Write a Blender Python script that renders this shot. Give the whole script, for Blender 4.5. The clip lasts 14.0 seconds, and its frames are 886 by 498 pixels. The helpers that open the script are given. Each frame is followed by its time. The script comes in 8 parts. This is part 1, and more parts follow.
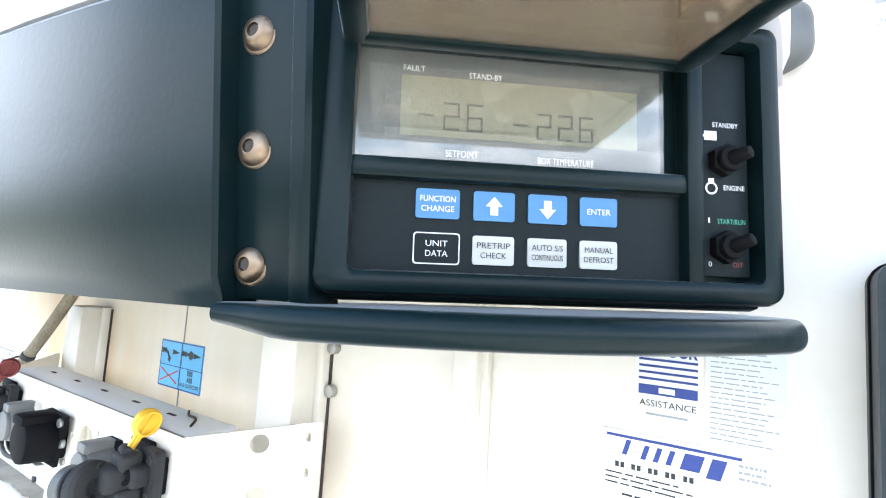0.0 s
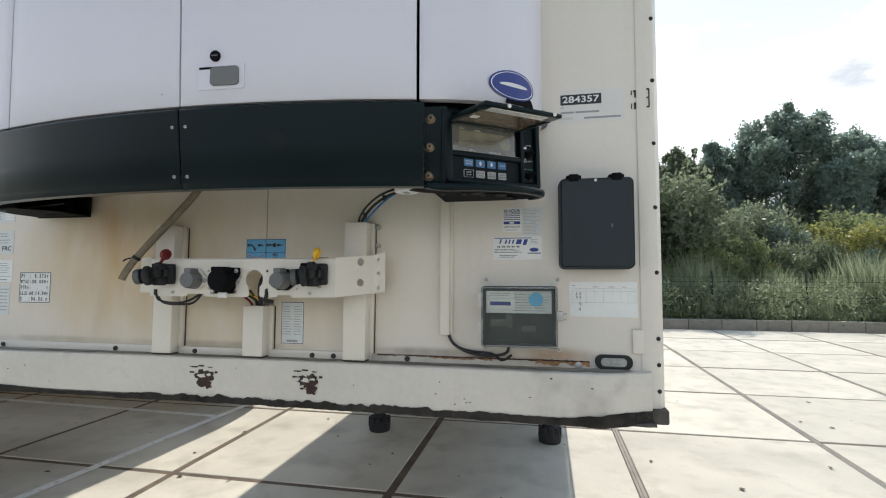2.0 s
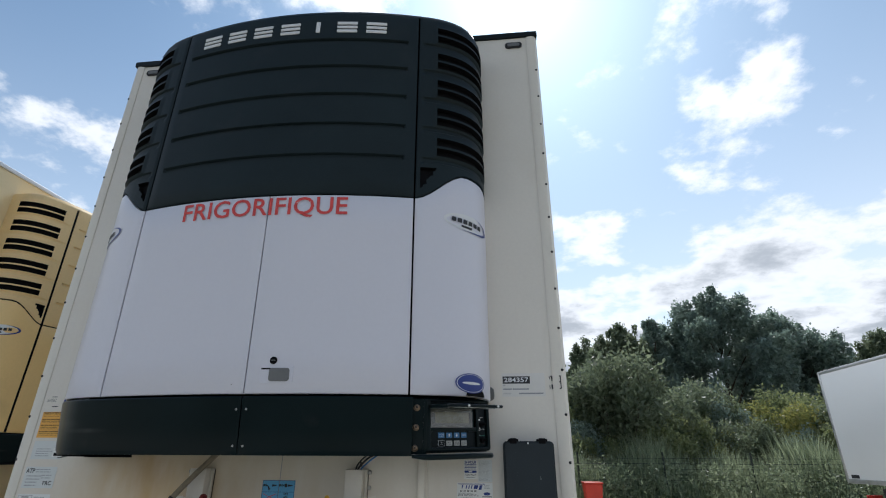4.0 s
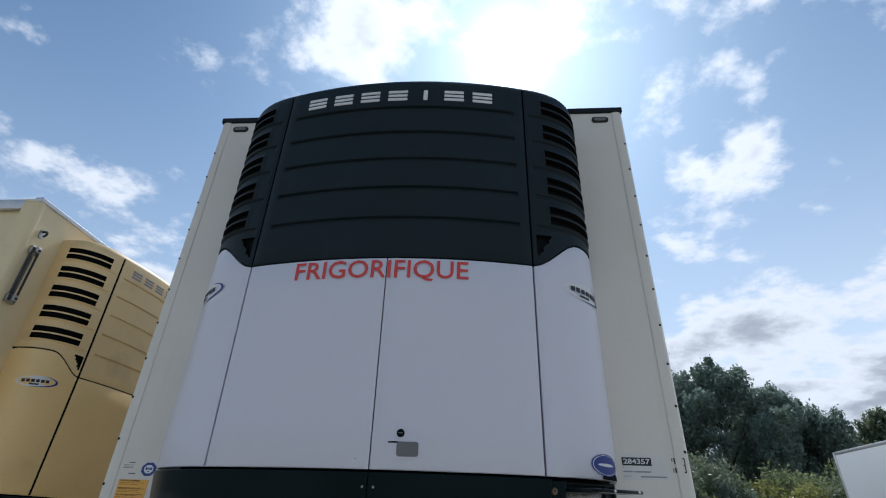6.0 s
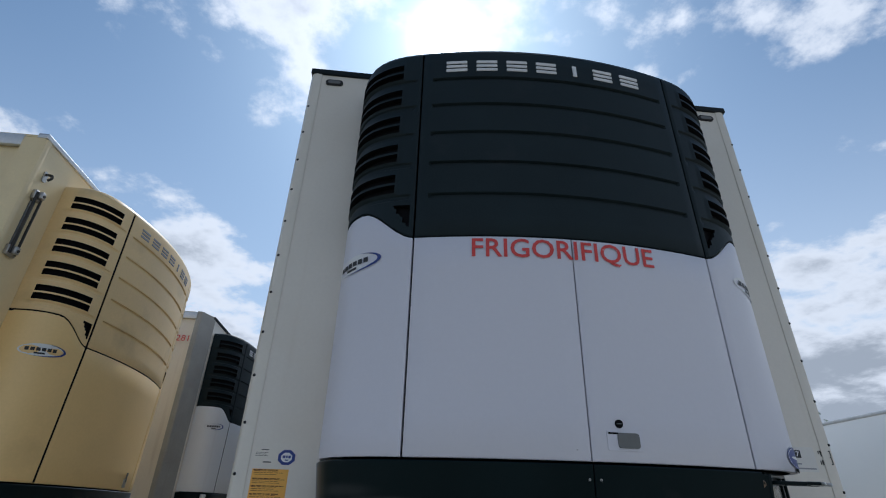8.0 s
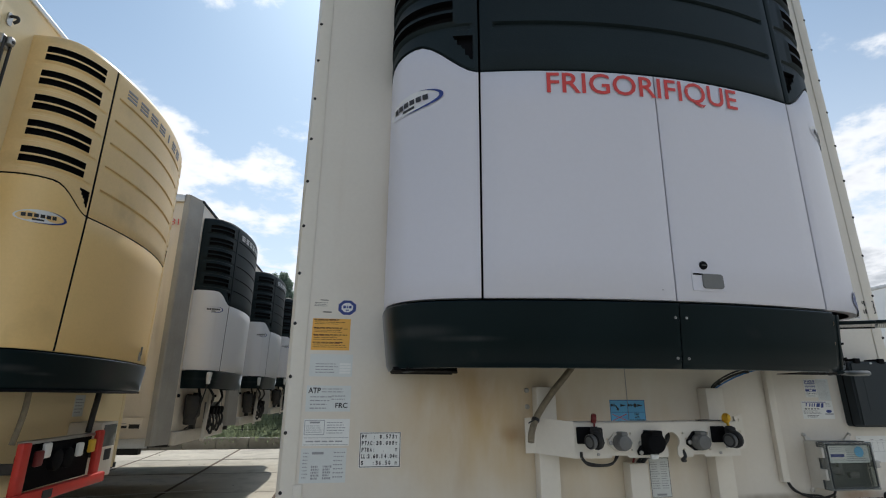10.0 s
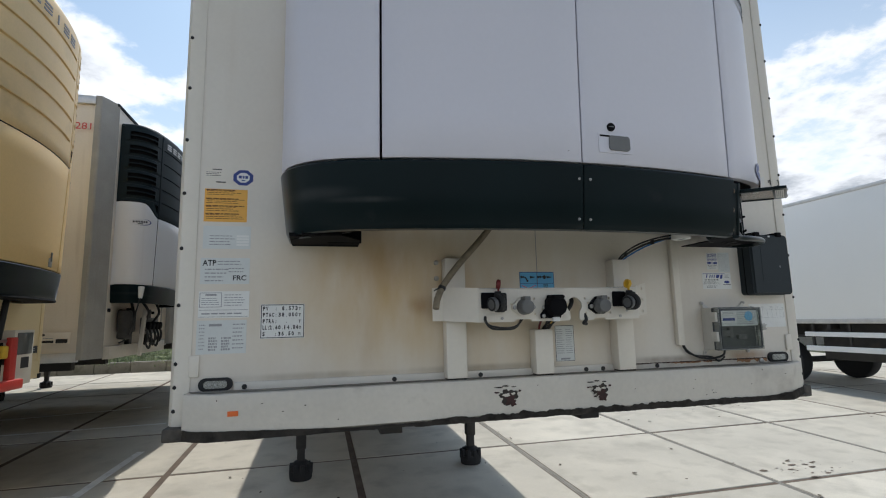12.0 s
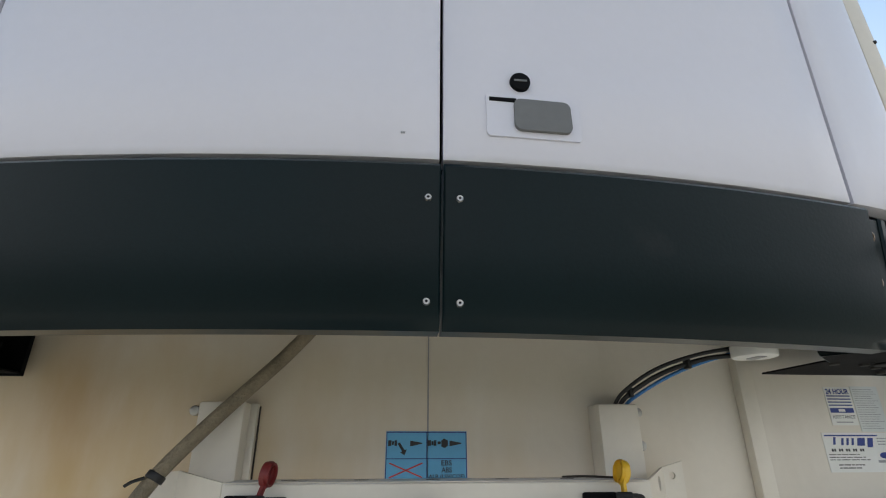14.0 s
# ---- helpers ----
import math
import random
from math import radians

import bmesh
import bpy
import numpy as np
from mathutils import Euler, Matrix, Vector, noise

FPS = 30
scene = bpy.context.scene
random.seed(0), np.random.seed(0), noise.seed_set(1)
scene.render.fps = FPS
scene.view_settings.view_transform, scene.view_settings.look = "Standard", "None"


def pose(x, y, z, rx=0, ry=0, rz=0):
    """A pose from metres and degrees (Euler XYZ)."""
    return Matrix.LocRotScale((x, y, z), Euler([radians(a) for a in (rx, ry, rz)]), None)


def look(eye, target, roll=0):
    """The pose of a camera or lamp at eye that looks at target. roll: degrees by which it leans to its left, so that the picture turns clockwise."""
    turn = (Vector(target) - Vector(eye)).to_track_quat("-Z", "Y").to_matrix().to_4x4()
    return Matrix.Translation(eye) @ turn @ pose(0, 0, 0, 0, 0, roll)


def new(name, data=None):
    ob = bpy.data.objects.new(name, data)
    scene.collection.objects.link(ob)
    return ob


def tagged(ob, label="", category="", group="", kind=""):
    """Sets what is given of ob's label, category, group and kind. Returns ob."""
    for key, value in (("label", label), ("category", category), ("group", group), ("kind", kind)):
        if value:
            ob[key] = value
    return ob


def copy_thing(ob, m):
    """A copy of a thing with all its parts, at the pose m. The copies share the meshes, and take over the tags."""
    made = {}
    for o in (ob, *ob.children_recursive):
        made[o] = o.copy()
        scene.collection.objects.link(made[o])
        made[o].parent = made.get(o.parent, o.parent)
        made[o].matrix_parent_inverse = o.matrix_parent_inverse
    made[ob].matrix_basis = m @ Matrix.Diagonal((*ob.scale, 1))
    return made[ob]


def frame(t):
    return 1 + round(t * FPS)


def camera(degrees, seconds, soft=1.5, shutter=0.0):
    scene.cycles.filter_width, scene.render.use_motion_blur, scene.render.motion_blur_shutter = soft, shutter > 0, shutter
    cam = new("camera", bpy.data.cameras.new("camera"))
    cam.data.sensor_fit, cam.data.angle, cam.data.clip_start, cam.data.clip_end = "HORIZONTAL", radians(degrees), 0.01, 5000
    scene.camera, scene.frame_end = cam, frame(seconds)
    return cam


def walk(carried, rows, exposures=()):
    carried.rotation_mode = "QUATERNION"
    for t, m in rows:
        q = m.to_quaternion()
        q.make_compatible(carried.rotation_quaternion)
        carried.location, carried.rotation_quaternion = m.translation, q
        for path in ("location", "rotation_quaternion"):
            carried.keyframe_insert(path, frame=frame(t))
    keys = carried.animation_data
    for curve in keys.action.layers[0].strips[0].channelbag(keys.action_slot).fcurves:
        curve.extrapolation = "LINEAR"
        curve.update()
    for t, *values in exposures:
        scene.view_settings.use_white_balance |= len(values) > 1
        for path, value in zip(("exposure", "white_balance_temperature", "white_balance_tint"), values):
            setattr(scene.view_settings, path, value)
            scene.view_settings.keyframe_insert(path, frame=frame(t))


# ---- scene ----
cam = camera(83.5, 14.0, soft=1.1)
PATH = [
    (0, (0.949, -0.513, 1.941), (-0.179, 1.128, 2.134), 3.6),
    (0.5, (0.999, -0.738, 1.866), (0.15, 1.07, 1.962), 1.6),
    (1, (1.049, -1.004, 1.779), (0.376, 0.876, 1.879), 1.6),
    (1.5, (1.037, -1.242, 1.719), (0.499, 0.683, 1.783), 0.6),
    (2, (0.959, -1.552, 1.678), (0.559, 0.403, 1.815), 0.3),
    (2.5, (0.986, -1.834, 1.703), (0.687, 0.133, 1.909), 1.2),
    (3, (0.972, -2.048, 1.793), (0.755, -0.083, 2.094), 1.4),
    (3.5, (0.94, -2.247, 1.864), (0.776, -0.33, 2.41), 0.8),
    (4, (0.989, -2.32, 1.92), (0.79, -0.487, 2.696), 0.3),
    (4.2, (0.956, -2.35, 1.895), (0.779, -0.565, 2.779), 0.0),
    (6.5, (0.197, -2.348, 1.967), (0.076, -0.614, 2.957), 3.5),
    (7, (-0.091, -2.297, 1.956), (-0.102, -0.56, 2.947), 3.0),
    (7.2, (-0.232, -2.294, 1.978), (-0.212, -0.554, 2.963), 2.7),
    (9.3, (-1.025, -1.969, 1.934), (-0.686, -0.149, 2.69), 0.6),
    (9.5, (-1.031, -1.956, 1.906), (-0.703, -0.114, 2.613), 0.5),
    (10, (-1.027, -1.92, 1.834), (-0.727, -0.027, 2.406), 0.2),
    (10.5, (-1.045, -1.903, 1.739), (-0.783, 0.037, 2.147), 0.5),
    (11, (-1.049, -1.889, 1.672), (-0.805, 0.071, 1.987), 0.4),
    (11.5, (-1.0, -1.872, 1.638), (-0.65, 0.079, 1.907), -0.7),
    (12, (-0.827, -1.833, 1.645), (-0.344, 0.087, 1.927), -1.3),
    (12.5, (-0.564, -1.726, 1.682), (-0.074, 0.186, 2.008), -1.4),
    (13, (-0.381, -1.489, 1.692), (0.036, 0.425, 2.096), -1.1),
    (13.5, (-0.210, -1.233, 1.720), (0.076, 0.661, 2.295), -0.3),
    (14, (-0.046, -0.974, 1.799), (0.134, 0.875, 2.540), -0.1),
]
# seconds, stops, kelvin, tint
EXPOSURES = [(0, 2.66, 5850, 10), (0.5, 1.52, 5950, 10), (1, 0.96, 6100, 10), (1.5, 0.64, 6450, 10), (2, 0.51, 6450, 10), (3, 0.06, 6300, 10), (4, -0.11, 6100, 10), (6.5, -0.42, 5700, 10), (7.2, -0.5, 5600, 10), (9.5, -0.34, 6200, 10), (10.5, 0.16, 6450, 10), (11, 0.29, 6400, 10), (12, -0.06, 6250, 10), (12.5, -0.08, 6150, 10), (13, -0.02, 6250, 10), (13.5, 0.16, 6300, 10), (14, 0.54, 6550, 10)]
walk(cam, [(t, look(eye, target, roll)) for t, eye, target, roll in PATH], EXPOSURES)

# ---- sky, sun ----
SUN_AZ, SUN_EL = 5.0, 51.0
world = bpy.data.worlds.new("sky_world")
scene.world = world
world.use_nodes = True


def build_sky():
    nt = world.node_tree
    nt.nodes.clear()
    N = nt.nodes.new
    out, bg = N("ShaderNodeOutputWorld"), N("ShaderNodeBackground")
    sky = N("ShaderNodeTexSky")
    sky.sky_type = "NISHITA"
    sky.sun_disc = False
    sky.sun_elevation, sky.sun_rotation = radians(SUN_EL), radians(SUN_AZ)
    sky.air_density, sky.dust_density, sky.ozone_density = 1.0, 0.5, 1.0
    co, sep = N("ShaderNodeTexCoord"), N("ShaderNodeSeparateXYZ")
    L = nt.links.new
    L(co.outputs["Generated"], sep.inputs[0])
    zz = N("ShaderNodeMath"); zz.operation = "ADD"; zz.inputs[1].default_value = 0.22
    zm = N("ShaderNodeMath"); zm.operation = "MAXIMUM"; zm.inputs[1].default_value = 0.0
    L(sep.outputs[2], zm.inputs[0]); L(zm.outputs[0], zz.inputs[0])
    dx, dy = N("ShaderNodeMath"), N("ShaderNodeMath")
    for d, o in ((dx, 0), (dy, 1)):
        d.operation = "DIVIDE"
        L(sep.outputs[o], d.inputs[0]); L(zz.outputs[0], d.inputs[1])
    com = N("ShaderNodeCombineXYZ")
    L(dx.outputs[0], com.inputs[0]); L(dy.outputs[0], com.inputs[1])
    big, fine = N("ShaderNodeTexNoise"), N("ShaderNodeTexNoise")
    for n, sc, de, ro in ((big, 2.7, 9, 0.56), (fine, 9.0, 8, 0.62)):
        n.inputs["Scale"].default_value, n.inputs["Detail"].default_value, n.inputs["Roughness"].default_value = sc, de, ro
    off = N("ShaderNodeVectorMath"); off.operation = "ADD"; off.inputs[1].default_value = (5.3, 2.2, 0.4)
    L(com.outputs[0], off.inputs[0])
    L(off.outputs[0], big.inputs["Vector"]); L(off.outputs[0], fine.inputs["Vector"])
    mix = N("ShaderNodeMath"); mix.operation = "MULTIPLY_ADD"; mix.inputs[1].default_value = 0.25
    L(fine.outputs["Fac"], mix.inputs[0]); L(big.outputs["Fac"], mix.inputs[2])
    cover = N("ShaderNodeMapRange"); cover.interpolation_type = "SMOOTHSTEP"
    cover.inputs["From Min"].default_value, cover.inputs["From Max"].default_value = 0.660, 0.770
    L(mix.outputs[0], cover.inputs["Value"])
    # more cloud towards the horizon
    hor = N("ShaderNodeMapRange")
    hor.inputs["From Min"].default_value, hor.inputs["From Max"].default_value = 0.02, 0.5
    hor.inputs["To Min"].default_value, hor.inputs["To Max"].default_value = 0.25, 0.0
    L(zm.outputs[0], hor.inputs["Value"])
    east = N("ShaderNodeMapRange")
    for key, v in (("From Min", -0.25), ("From Max", 0.65), ("To Min", 1.30), ("To Max", 1.55)):
        east.inputs[key].default_value = v
    L(sep.outputs[0], east.inputs["Value"])
    low = N("ShaderNodeMath"); low.operation = "MULTIPLY"
    L(hor.outputs[0], low.inputs[0]); L(east.outputs[0], low.inputs[1])
    add = N("ShaderNodeMath"); add.operation = "ADD"
    L(mix.outputs[0], add.inputs[0]); L(low.outputs[0], add.inputs[1]); L(add.outputs[0], cover.inputs["Value"])
    shade = N("ShaderNodeMapRange"); shade.interpolation_type = "SMOOTHSTEP"
    shade.inputs["From Min"].default_value, shade.inputs["From Max"].default_value = 0.755, 0.955
    L(add.outputs[0], shade.inputs["Value"])
    ccol = N("ShaderNodeMix"); ccol.data_type = "RGBA"
    ccol.inputs["A"].default_value, ccol.inputs["B"].default_value = (11.0, 11.2, 11.5, 1), (5.3, 5.7, 6.2, 1)
    L(shade.outputs[0], ccol.inputs["Factor"])
    tint = N("ShaderNodeMix"); tint.data_type, tint.blend_type = "RGBA", "MULTIPLY"
    tint.inputs["Factor"].default_value, tint.inputs["B"].default_value = 1.0, (0.74, 1.10, 1.20, 1)
    L(sky.outputs[0], tint.inputs["A"])
    # pale haze, thicker towards the horizon and on the sun's side
    inv = N("ShaderNodeMath"); inv.operation = "SUBTRACT"; inv.inputs[0].default_value = 1.0; inv.use_clamp = True
    L(zm.outputs[0], inv.inputs[1])
    thick = N("ShaderNodeMath"); thick.operation, thick.inputs[1].default_value = "POWER", 2.1
    L(inv.outputs[0], thick.inputs[0])
    side = N("ShaderNodeMapRange")
    side.inputs["From Min"].default_value, side.inputs["From Max"].default_value = -0.4, 0.75
    side.inputs["To Min"].default_value, side.inputs["To Max"].default_value = 0.55, 1.0
    L(sep.outputs[1], side.inputs["Value"])
    hz = N("ShaderNodeMath"); hz.operation = "MULTIPLY"
    L(thick.outputs[0], hz.inputs[0]); L(side.outputs[0], hz.inputs[1])
    pale = N("ShaderNodeMapRange")
    for key, v in (("From Min", -0.1), ("From Max", 0.6), ("To Min", 1.0), ("To Max", 1.35)):
        pale.inputs[key].default_value = v
    L(sep.outputs[0], pale.inputs["Value"])
    hz2 = N("ShaderNodeMath"); hz2.operation, hz2.use_clamp = "MULTIPLY", True
    L(hz.outputs[0], hz2.inputs[0]); L(pale.outputs[0], hz2.inputs[1])
    haze = N("ShaderNodeMix"); haze.data_type = "RGBA"
    haze.inputs["B"].default_value = (11.2, 11.9, 12.5, 1)
    L(hz2.outputs[0], haze.inputs["Factor"]); L(tint.outputs["Result"], haze.inputs["A"])
    tot = N("ShaderNodeMix"); tot.data_type = "RGBA"
    L(cover.outputs[0], tot.inputs["Factor"]); L(haze.outputs["Result"], tot.inputs["A"]); L(ccol.outputs["Result"], tot.inputs["B"])
    # bright haze close round the sun
    nrm, dot = N("ShaderNodeVectorMath"), N("ShaderNodeVectorMath")
    nrm.operation, dot.operation = "NORMALIZE", "DOT_PRODUCT"
    L(co.outputs["Generated"], nrm.inputs[0]); L(nrm.outputs[0], dot.inputs[0])
    dot.inputs[1].default_value = SUN_DIR
    pos = N("ShaderNodeMath"); pos.operation = "MAXIMUM"; pos.inputs[1].default_value = 0.0
    L(dot.outputs["Value"], pos.inputs[0])
    halo = None
    for power, amount in ((1300, 90.0), (260, 4.0), (26, 3.6), (7, 2.2)):
        pw, ml = N("ShaderNodeMath"), N("ShaderNodeMath")
        pw.operation, pw.inputs[1].default_value = "POWER", power
        ml.operation, ml.inputs[1].default_value = "MULTIPLY", amount
        L(pos.outputs[0], pw.inputs[0]); L(pw.outputs[0], ml.inputs[0])
        if halo is None:
            halo = ml.outputs[0]
        else:
            ad = N("ShaderNodeMath"); ad.operation = "ADD"
            L(halo, ad.inputs[0]); L(ml.outputs[0], ad.inputs[1])
            halo = ad.outputs[0]
    bright = N("ShaderNodeMix"); bright.data_type, bright.blend_type = "RGBA", "ADD"
    bright.inputs["Factor"].default_value = 1.0
    L(tot.outputs["Result"], bright.inputs["A"]); L(halo, bright.inputs["B"])
    L(bright.outputs["Result"], bg.inputs[0])
    bg.inputs[1].default_value = 0.097
    L(bg.outputs[0], out.inputs[0])


SUN_DIR = Vector((math.sin(radians(SUN_AZ)) * math.cos(radians(SUN_EL)), math.cos(radians(SUN_AZ)) * math.cos(radians(SUN_EL)), math.sin(radians(SUN_EL))))
build_sky()
sun = new("sun", bpy.data.lights.new("sun", "SUN"))
sun.data.energy, sun.data.angle, sun.data.color = 2.8, radians(0.53), (1.0, 0.95, 0.87)
sun.matrix_world = look(SUN_DIR * 60, (0, 0, 0))

# ---- materials ----
MATS = {}


def material(name, color, rough=0.5, metal=0.0, vary=0.08, scale=3.0, grain=60.0, bump=0.02, spots=None, streak=None, random_tone=0.0, spec=0.5, coat=0.0, sheen=0.0, marks=()):
    """Painted or plain surface with broad tone changes, fine grain and, where given, stains."""
    if name in MATS:
        return MATS[name]
    m = bpy.data.materials.new(name)
    m.use_nodes = True
    nt = m.node_tree
    b = nt.nodes["Principled BSDF"]
    N, L = nt.nodes.new, nt.links.new
    co = N("ShaderNodeTexCoord")
    big, fine = N("ShaderNodeTexNoise"), N("ShaderNodeTexNoise")
    big.inputs["Scale"].default_value, big.inputs["Detail"].default_value = scale, 6
    fine.inputs["Scale"].default_value, fine.inputs["Detail"].default_value = grain, 4
    where = co.outputs["Object"]
    if random_tone:
        oj, far = N("ShaderNodeObjectInfo"), N("ShaderNodeVectorMath")
        far.operation, far.inputs[2].default_value = "MULTIPLY_ADD", (0, 0, 0)
        far.inputs[1].default_value = (90, 57, 31)
        L(oj.outputs["Random"], far.inputs[0]); L(where, far.inputs[2])
        where = far.outputs[0]
    L(where, big.inputs["Vector"]); L(where, fine.inputs["Vector"])
    tone = N("ShaderNodeMath"); tone.operation = "MULTIPLY_ADD"
    tone.inputs[1].default_value = 0.4
    L(fine.outputs["Fac"], tone.inputs[0]); L(big.outputs["Fac"], tone.inputs[2])
    rng = N("ShaderNodeMapRange")
    rng.inputs["From Min"].default_value, rng.inputs["From Max"].default_value = 0.45, 0.95
    rng.inputs["To Min"].default_value, rng.inputs["To Max"].default_value = 1 - vary, 1 + vary
    L(tone.outputs[0], rng.inputs["Value"])
    value = rng.outputs[0]
    if random_tone:
        oi, rr = N("ShaderNodeObjectInfo"), N("ShaderNodeMapRange")
        rr.inputs["To Min"].default_value, rr.inputs["To Max"].default_value = 1 - random_tone, 1 + random_tone
        L(oi.outputs["Random"], rr.inputs["Value"])
        mu = N("ShaderNodeMath"); mu.operation = "MULTIPLY"
        L(value, mu.inputs[0]); L(rr.outputs[0], mu.inputs[1])
        value = mu.outputs[0]
    sc = N("ShaderNodeVectorMath"); sc.operation = "SCALE"
    sc.inputs[0].default_value = color[:3]
    L(value, sc.inputs["Scale"])
    colour = sc.outputs[0]
    for extra, stretch in ((spots, (1, 1, 1)), (streak, (1, 1, 0.08))):
        if not extra:
            continue
        tint, size, low, high, amount = extra
        mp = N("ShaderNodeMapping"); mp.inputs["Scale"].default_value = stretch
        sp = N("ShaderNodeTexNoise"); sp.inputs["Scale"].default_value, sp.inputs["Detail"].default_value = size, 8
        L(where, mp.inputs[0]); L(mp.outputs[0], sp.inputs["Vector"])
        cut = N("ShaderNodeMapRange")
        cut.inputs["From Min"].default_value, cut.inputs["From Max"].default_value, cut.inputs["To Max"].default_value = low, high, amount
        L(sp.outputs["Fac"], cut.inputs["Value"])
        mx = N("ShaderNodeMix"); mx.data_type = "RGBA"
        mx.inputs["B"].default_value = (*tint, 1)
        L(cut.outputs[0], mx.inputs["Factor"]); L(colour, mx.inputs["A"])
        colour = mx.outputs["Result"]
    for cx, cz, rx, rz, tint, amount in marks:
        sep = N("ShaderNodeSeparateXYZ"); L(co.outputs["Object"], sep.inputs[0])
        com = N("ShaderNodeCombineXYZ")
        for o, c, r in ((0, cx, rx), (2, cz, rz)):
            sb = N("ShaderNodeMath"); sb.operation, sb.inputs[1].default_value = "SUBTRACT", c
            dv = N("ShaderNodeMath"); dv.operation, dv.inputs[1].default_value = "DIVIDE", r
            L(sep.outputs[o], sb.inputs[0]); L(sb.outputs[0], dv.inputs[0]); L(dv.outputs[0], com.inputs[o])
        ln = N("ShaderNodeVectorMath"); ln.operation = "LENGTH"; L(com.outputs[0], ln.inputs[0])
        mp = N("ShaderNodeMapping"); mp.inputs["Scale"].default_value = (1, 1, 0.35)
        sn = N("ShaderNodeTexNoise"); sn.inputs["Scale"].default_value, sn.inputs["Detail"].default_value = 14, 8
        L(co.outputs["Object"], mp.inputs[0]); L(mp.outputs[0], sn.inputs["Vector"])
        fall = N("ShaderNodeMapRange"); fall.interpolation_type = "SMOOTHSTEP"
        fall.inputs["From Min"].default_value, fall.inputs["From Max"].default_value, fall.inputs["To Min"].default_value, fall.inputs["To Max"].default_value = 0.1, 1.0, amount * 1.6, 0.0
        L(ln.outputs["Value"], fall.inputs["Value"])
        mu = N("ShaderNodeMath"); mu.operation, mu.use_clamp = "MULTIPLY", True
        L(fall.outputs[0], mu.inputs[0]); L(sn.outputs["Fac"], mu.inputs[1])
        mx = N("ShaderNodeMix"); mx.data_type = "RGBA"
        mx.inputs["B"].default_value = (*tint, 1)
        L(mu.outputs[0], mx.inputs["Factor"]); L(colour, mx.inputs["A"])
        colour = mx.outputs["Result"]
    L(colour, b.inputs["Base Color"])
    b.inputs["Sheen Weight"].default_value, b.inputs["Sheen Roughness"].default_value = sheen, 0.16
    b.inputs["Sheen Tint"].default_value = (0.75, 0.85, 1.0, 1)
    b.inputs["Metallic"].default_value = metal
    b.inputs["Specular IOR Level"].default_value = spec
    b.inputs["Coat Weight"].default_value = coat
    ro = N("ShaderNodeMapRange")
    ro.inputs["To Min"].default_value, ro.inputs["To Max"].default_value = max(0.02, rough - 0.08), min(1, rough + 0.1)
    L(big.outputs["Fac"], ro.inputs["Value"]); L(ro.outputs[0], b.inputs["Roughness"])
    if bump:
        bp = N("ShaderNodeBump"); bp.inputs["Strength"].default_value, bp.inputs["Distance"].default_value = min(1, bump * 10), 0.004
        L(fine.outputs["Fac"], bp.inputs["Height"]); L(bp.outputs[0], b.inputs["Normal"])
    MATS[name] = m
    return m


def clear_material(name, color, rough, body, see=(0.96, 0.96, 0.95)):
    """Thin clear plastic or glass: see-through, with a share of milky body and a mirror gloss that grows at grazing angles."""
    m = bpy.data.materials.new(name)
    m.use_nodes = True
    nt = m.node_tree
    N, L = nt.nodes.new, nt.links.new
    tr, df, gl = N("ShaderNodeBsdfTransparent"), N("ShaderNodeBsdfDiffuse"), N("ShaderNodeBsdfGlossy")
    tr.inputs[0].default_value, df.inputs[0].default_value = (*see, 1), (*color, 1)
    gl.inputs["Roughness"].default_value = rough
    lw, pw, fr = N("ShaderNodeLayerWeight"), N("ShaderNodeMath"), N("ShaderNodeMath")
    pw.operation, pw.inputs[1].default_value = "POWER", 5.0
    fr.operation, fr.inputs[1].default_value, fr.inputs[2].default_value = "MULTIPLY_ADD", 0.94, 0.05
    lw.inputs[0].default_value = 0.5
    L(lw.outputs["Facing"], pw.inputs[0]); L(pw.outputs[0], fr.inputs[0])
    m1, m2 = N("ShaderNodeMixShader"), N("ShaderNodeMixShader")
    m1.inputs[0].default_value = body
    L(tr.outputs[0], m1.inputs[1]); L(df.outputs[0], m1.inputs[2])
    L(fr.outputs[0], m2.inputs[0]); L(m1.outputs[0], m2.inputs[1]); L(gl.outputs[0], m2.inputs[2])
    L(m2.outputs[0], nt.nodes["Material Output"].inputs[0])
    MATS[name] = m
    return m


M_BODY = material("white_trailer_paint", (0.722, 0.674, 0.588), 0.38, vary=0.05, scale=1.2, bump=0.004, spots=((0.62, 0.53, 0.40), 1.6, 0.55, 0.80, 0.30), streak=((0.60, 0.52, 0.42), 9, 0.58, 0.82, 0.25))
M_GRIME_SHADE = material("black_brown_grime_and_shade", (0.040, 0.032, 0.026), 0.85, vary=0.4, scale=14, bump=0.1, spots=((0.16, 0.125, 0.09), 24, 0.54, 0.72, 0.7))
M_EDGE = material("scraped_brown_grey_edge", (0.072, 0.063, 0.052), 0.85, vary=0.4, scale=14, bump=0.1, spots=((0.025, 0.021, 0.018), 18, 0.52, 0.70, 0.8))
M_BEAM = material("dirty_white_beam_paint", (0.63, 0.585, 0.505), 0.5, vary=0.09, scale=3, bump=0.02, spots=((0.25, 0.21, 0.17), 6, 0.60, 0.76, 0.5), streak=((0.45, 0.36, 0.27), 14, 0.62, 0.8, 0.35))
M_UNIT = material("white_unit_plastic", (0.655, 0.645, 0.70), 0.34, vary=0.025, scale=0.9, bump=0.003, spots=((0.55, 0.54, 0.56), 5, 0.70, 0.86, 0.2))
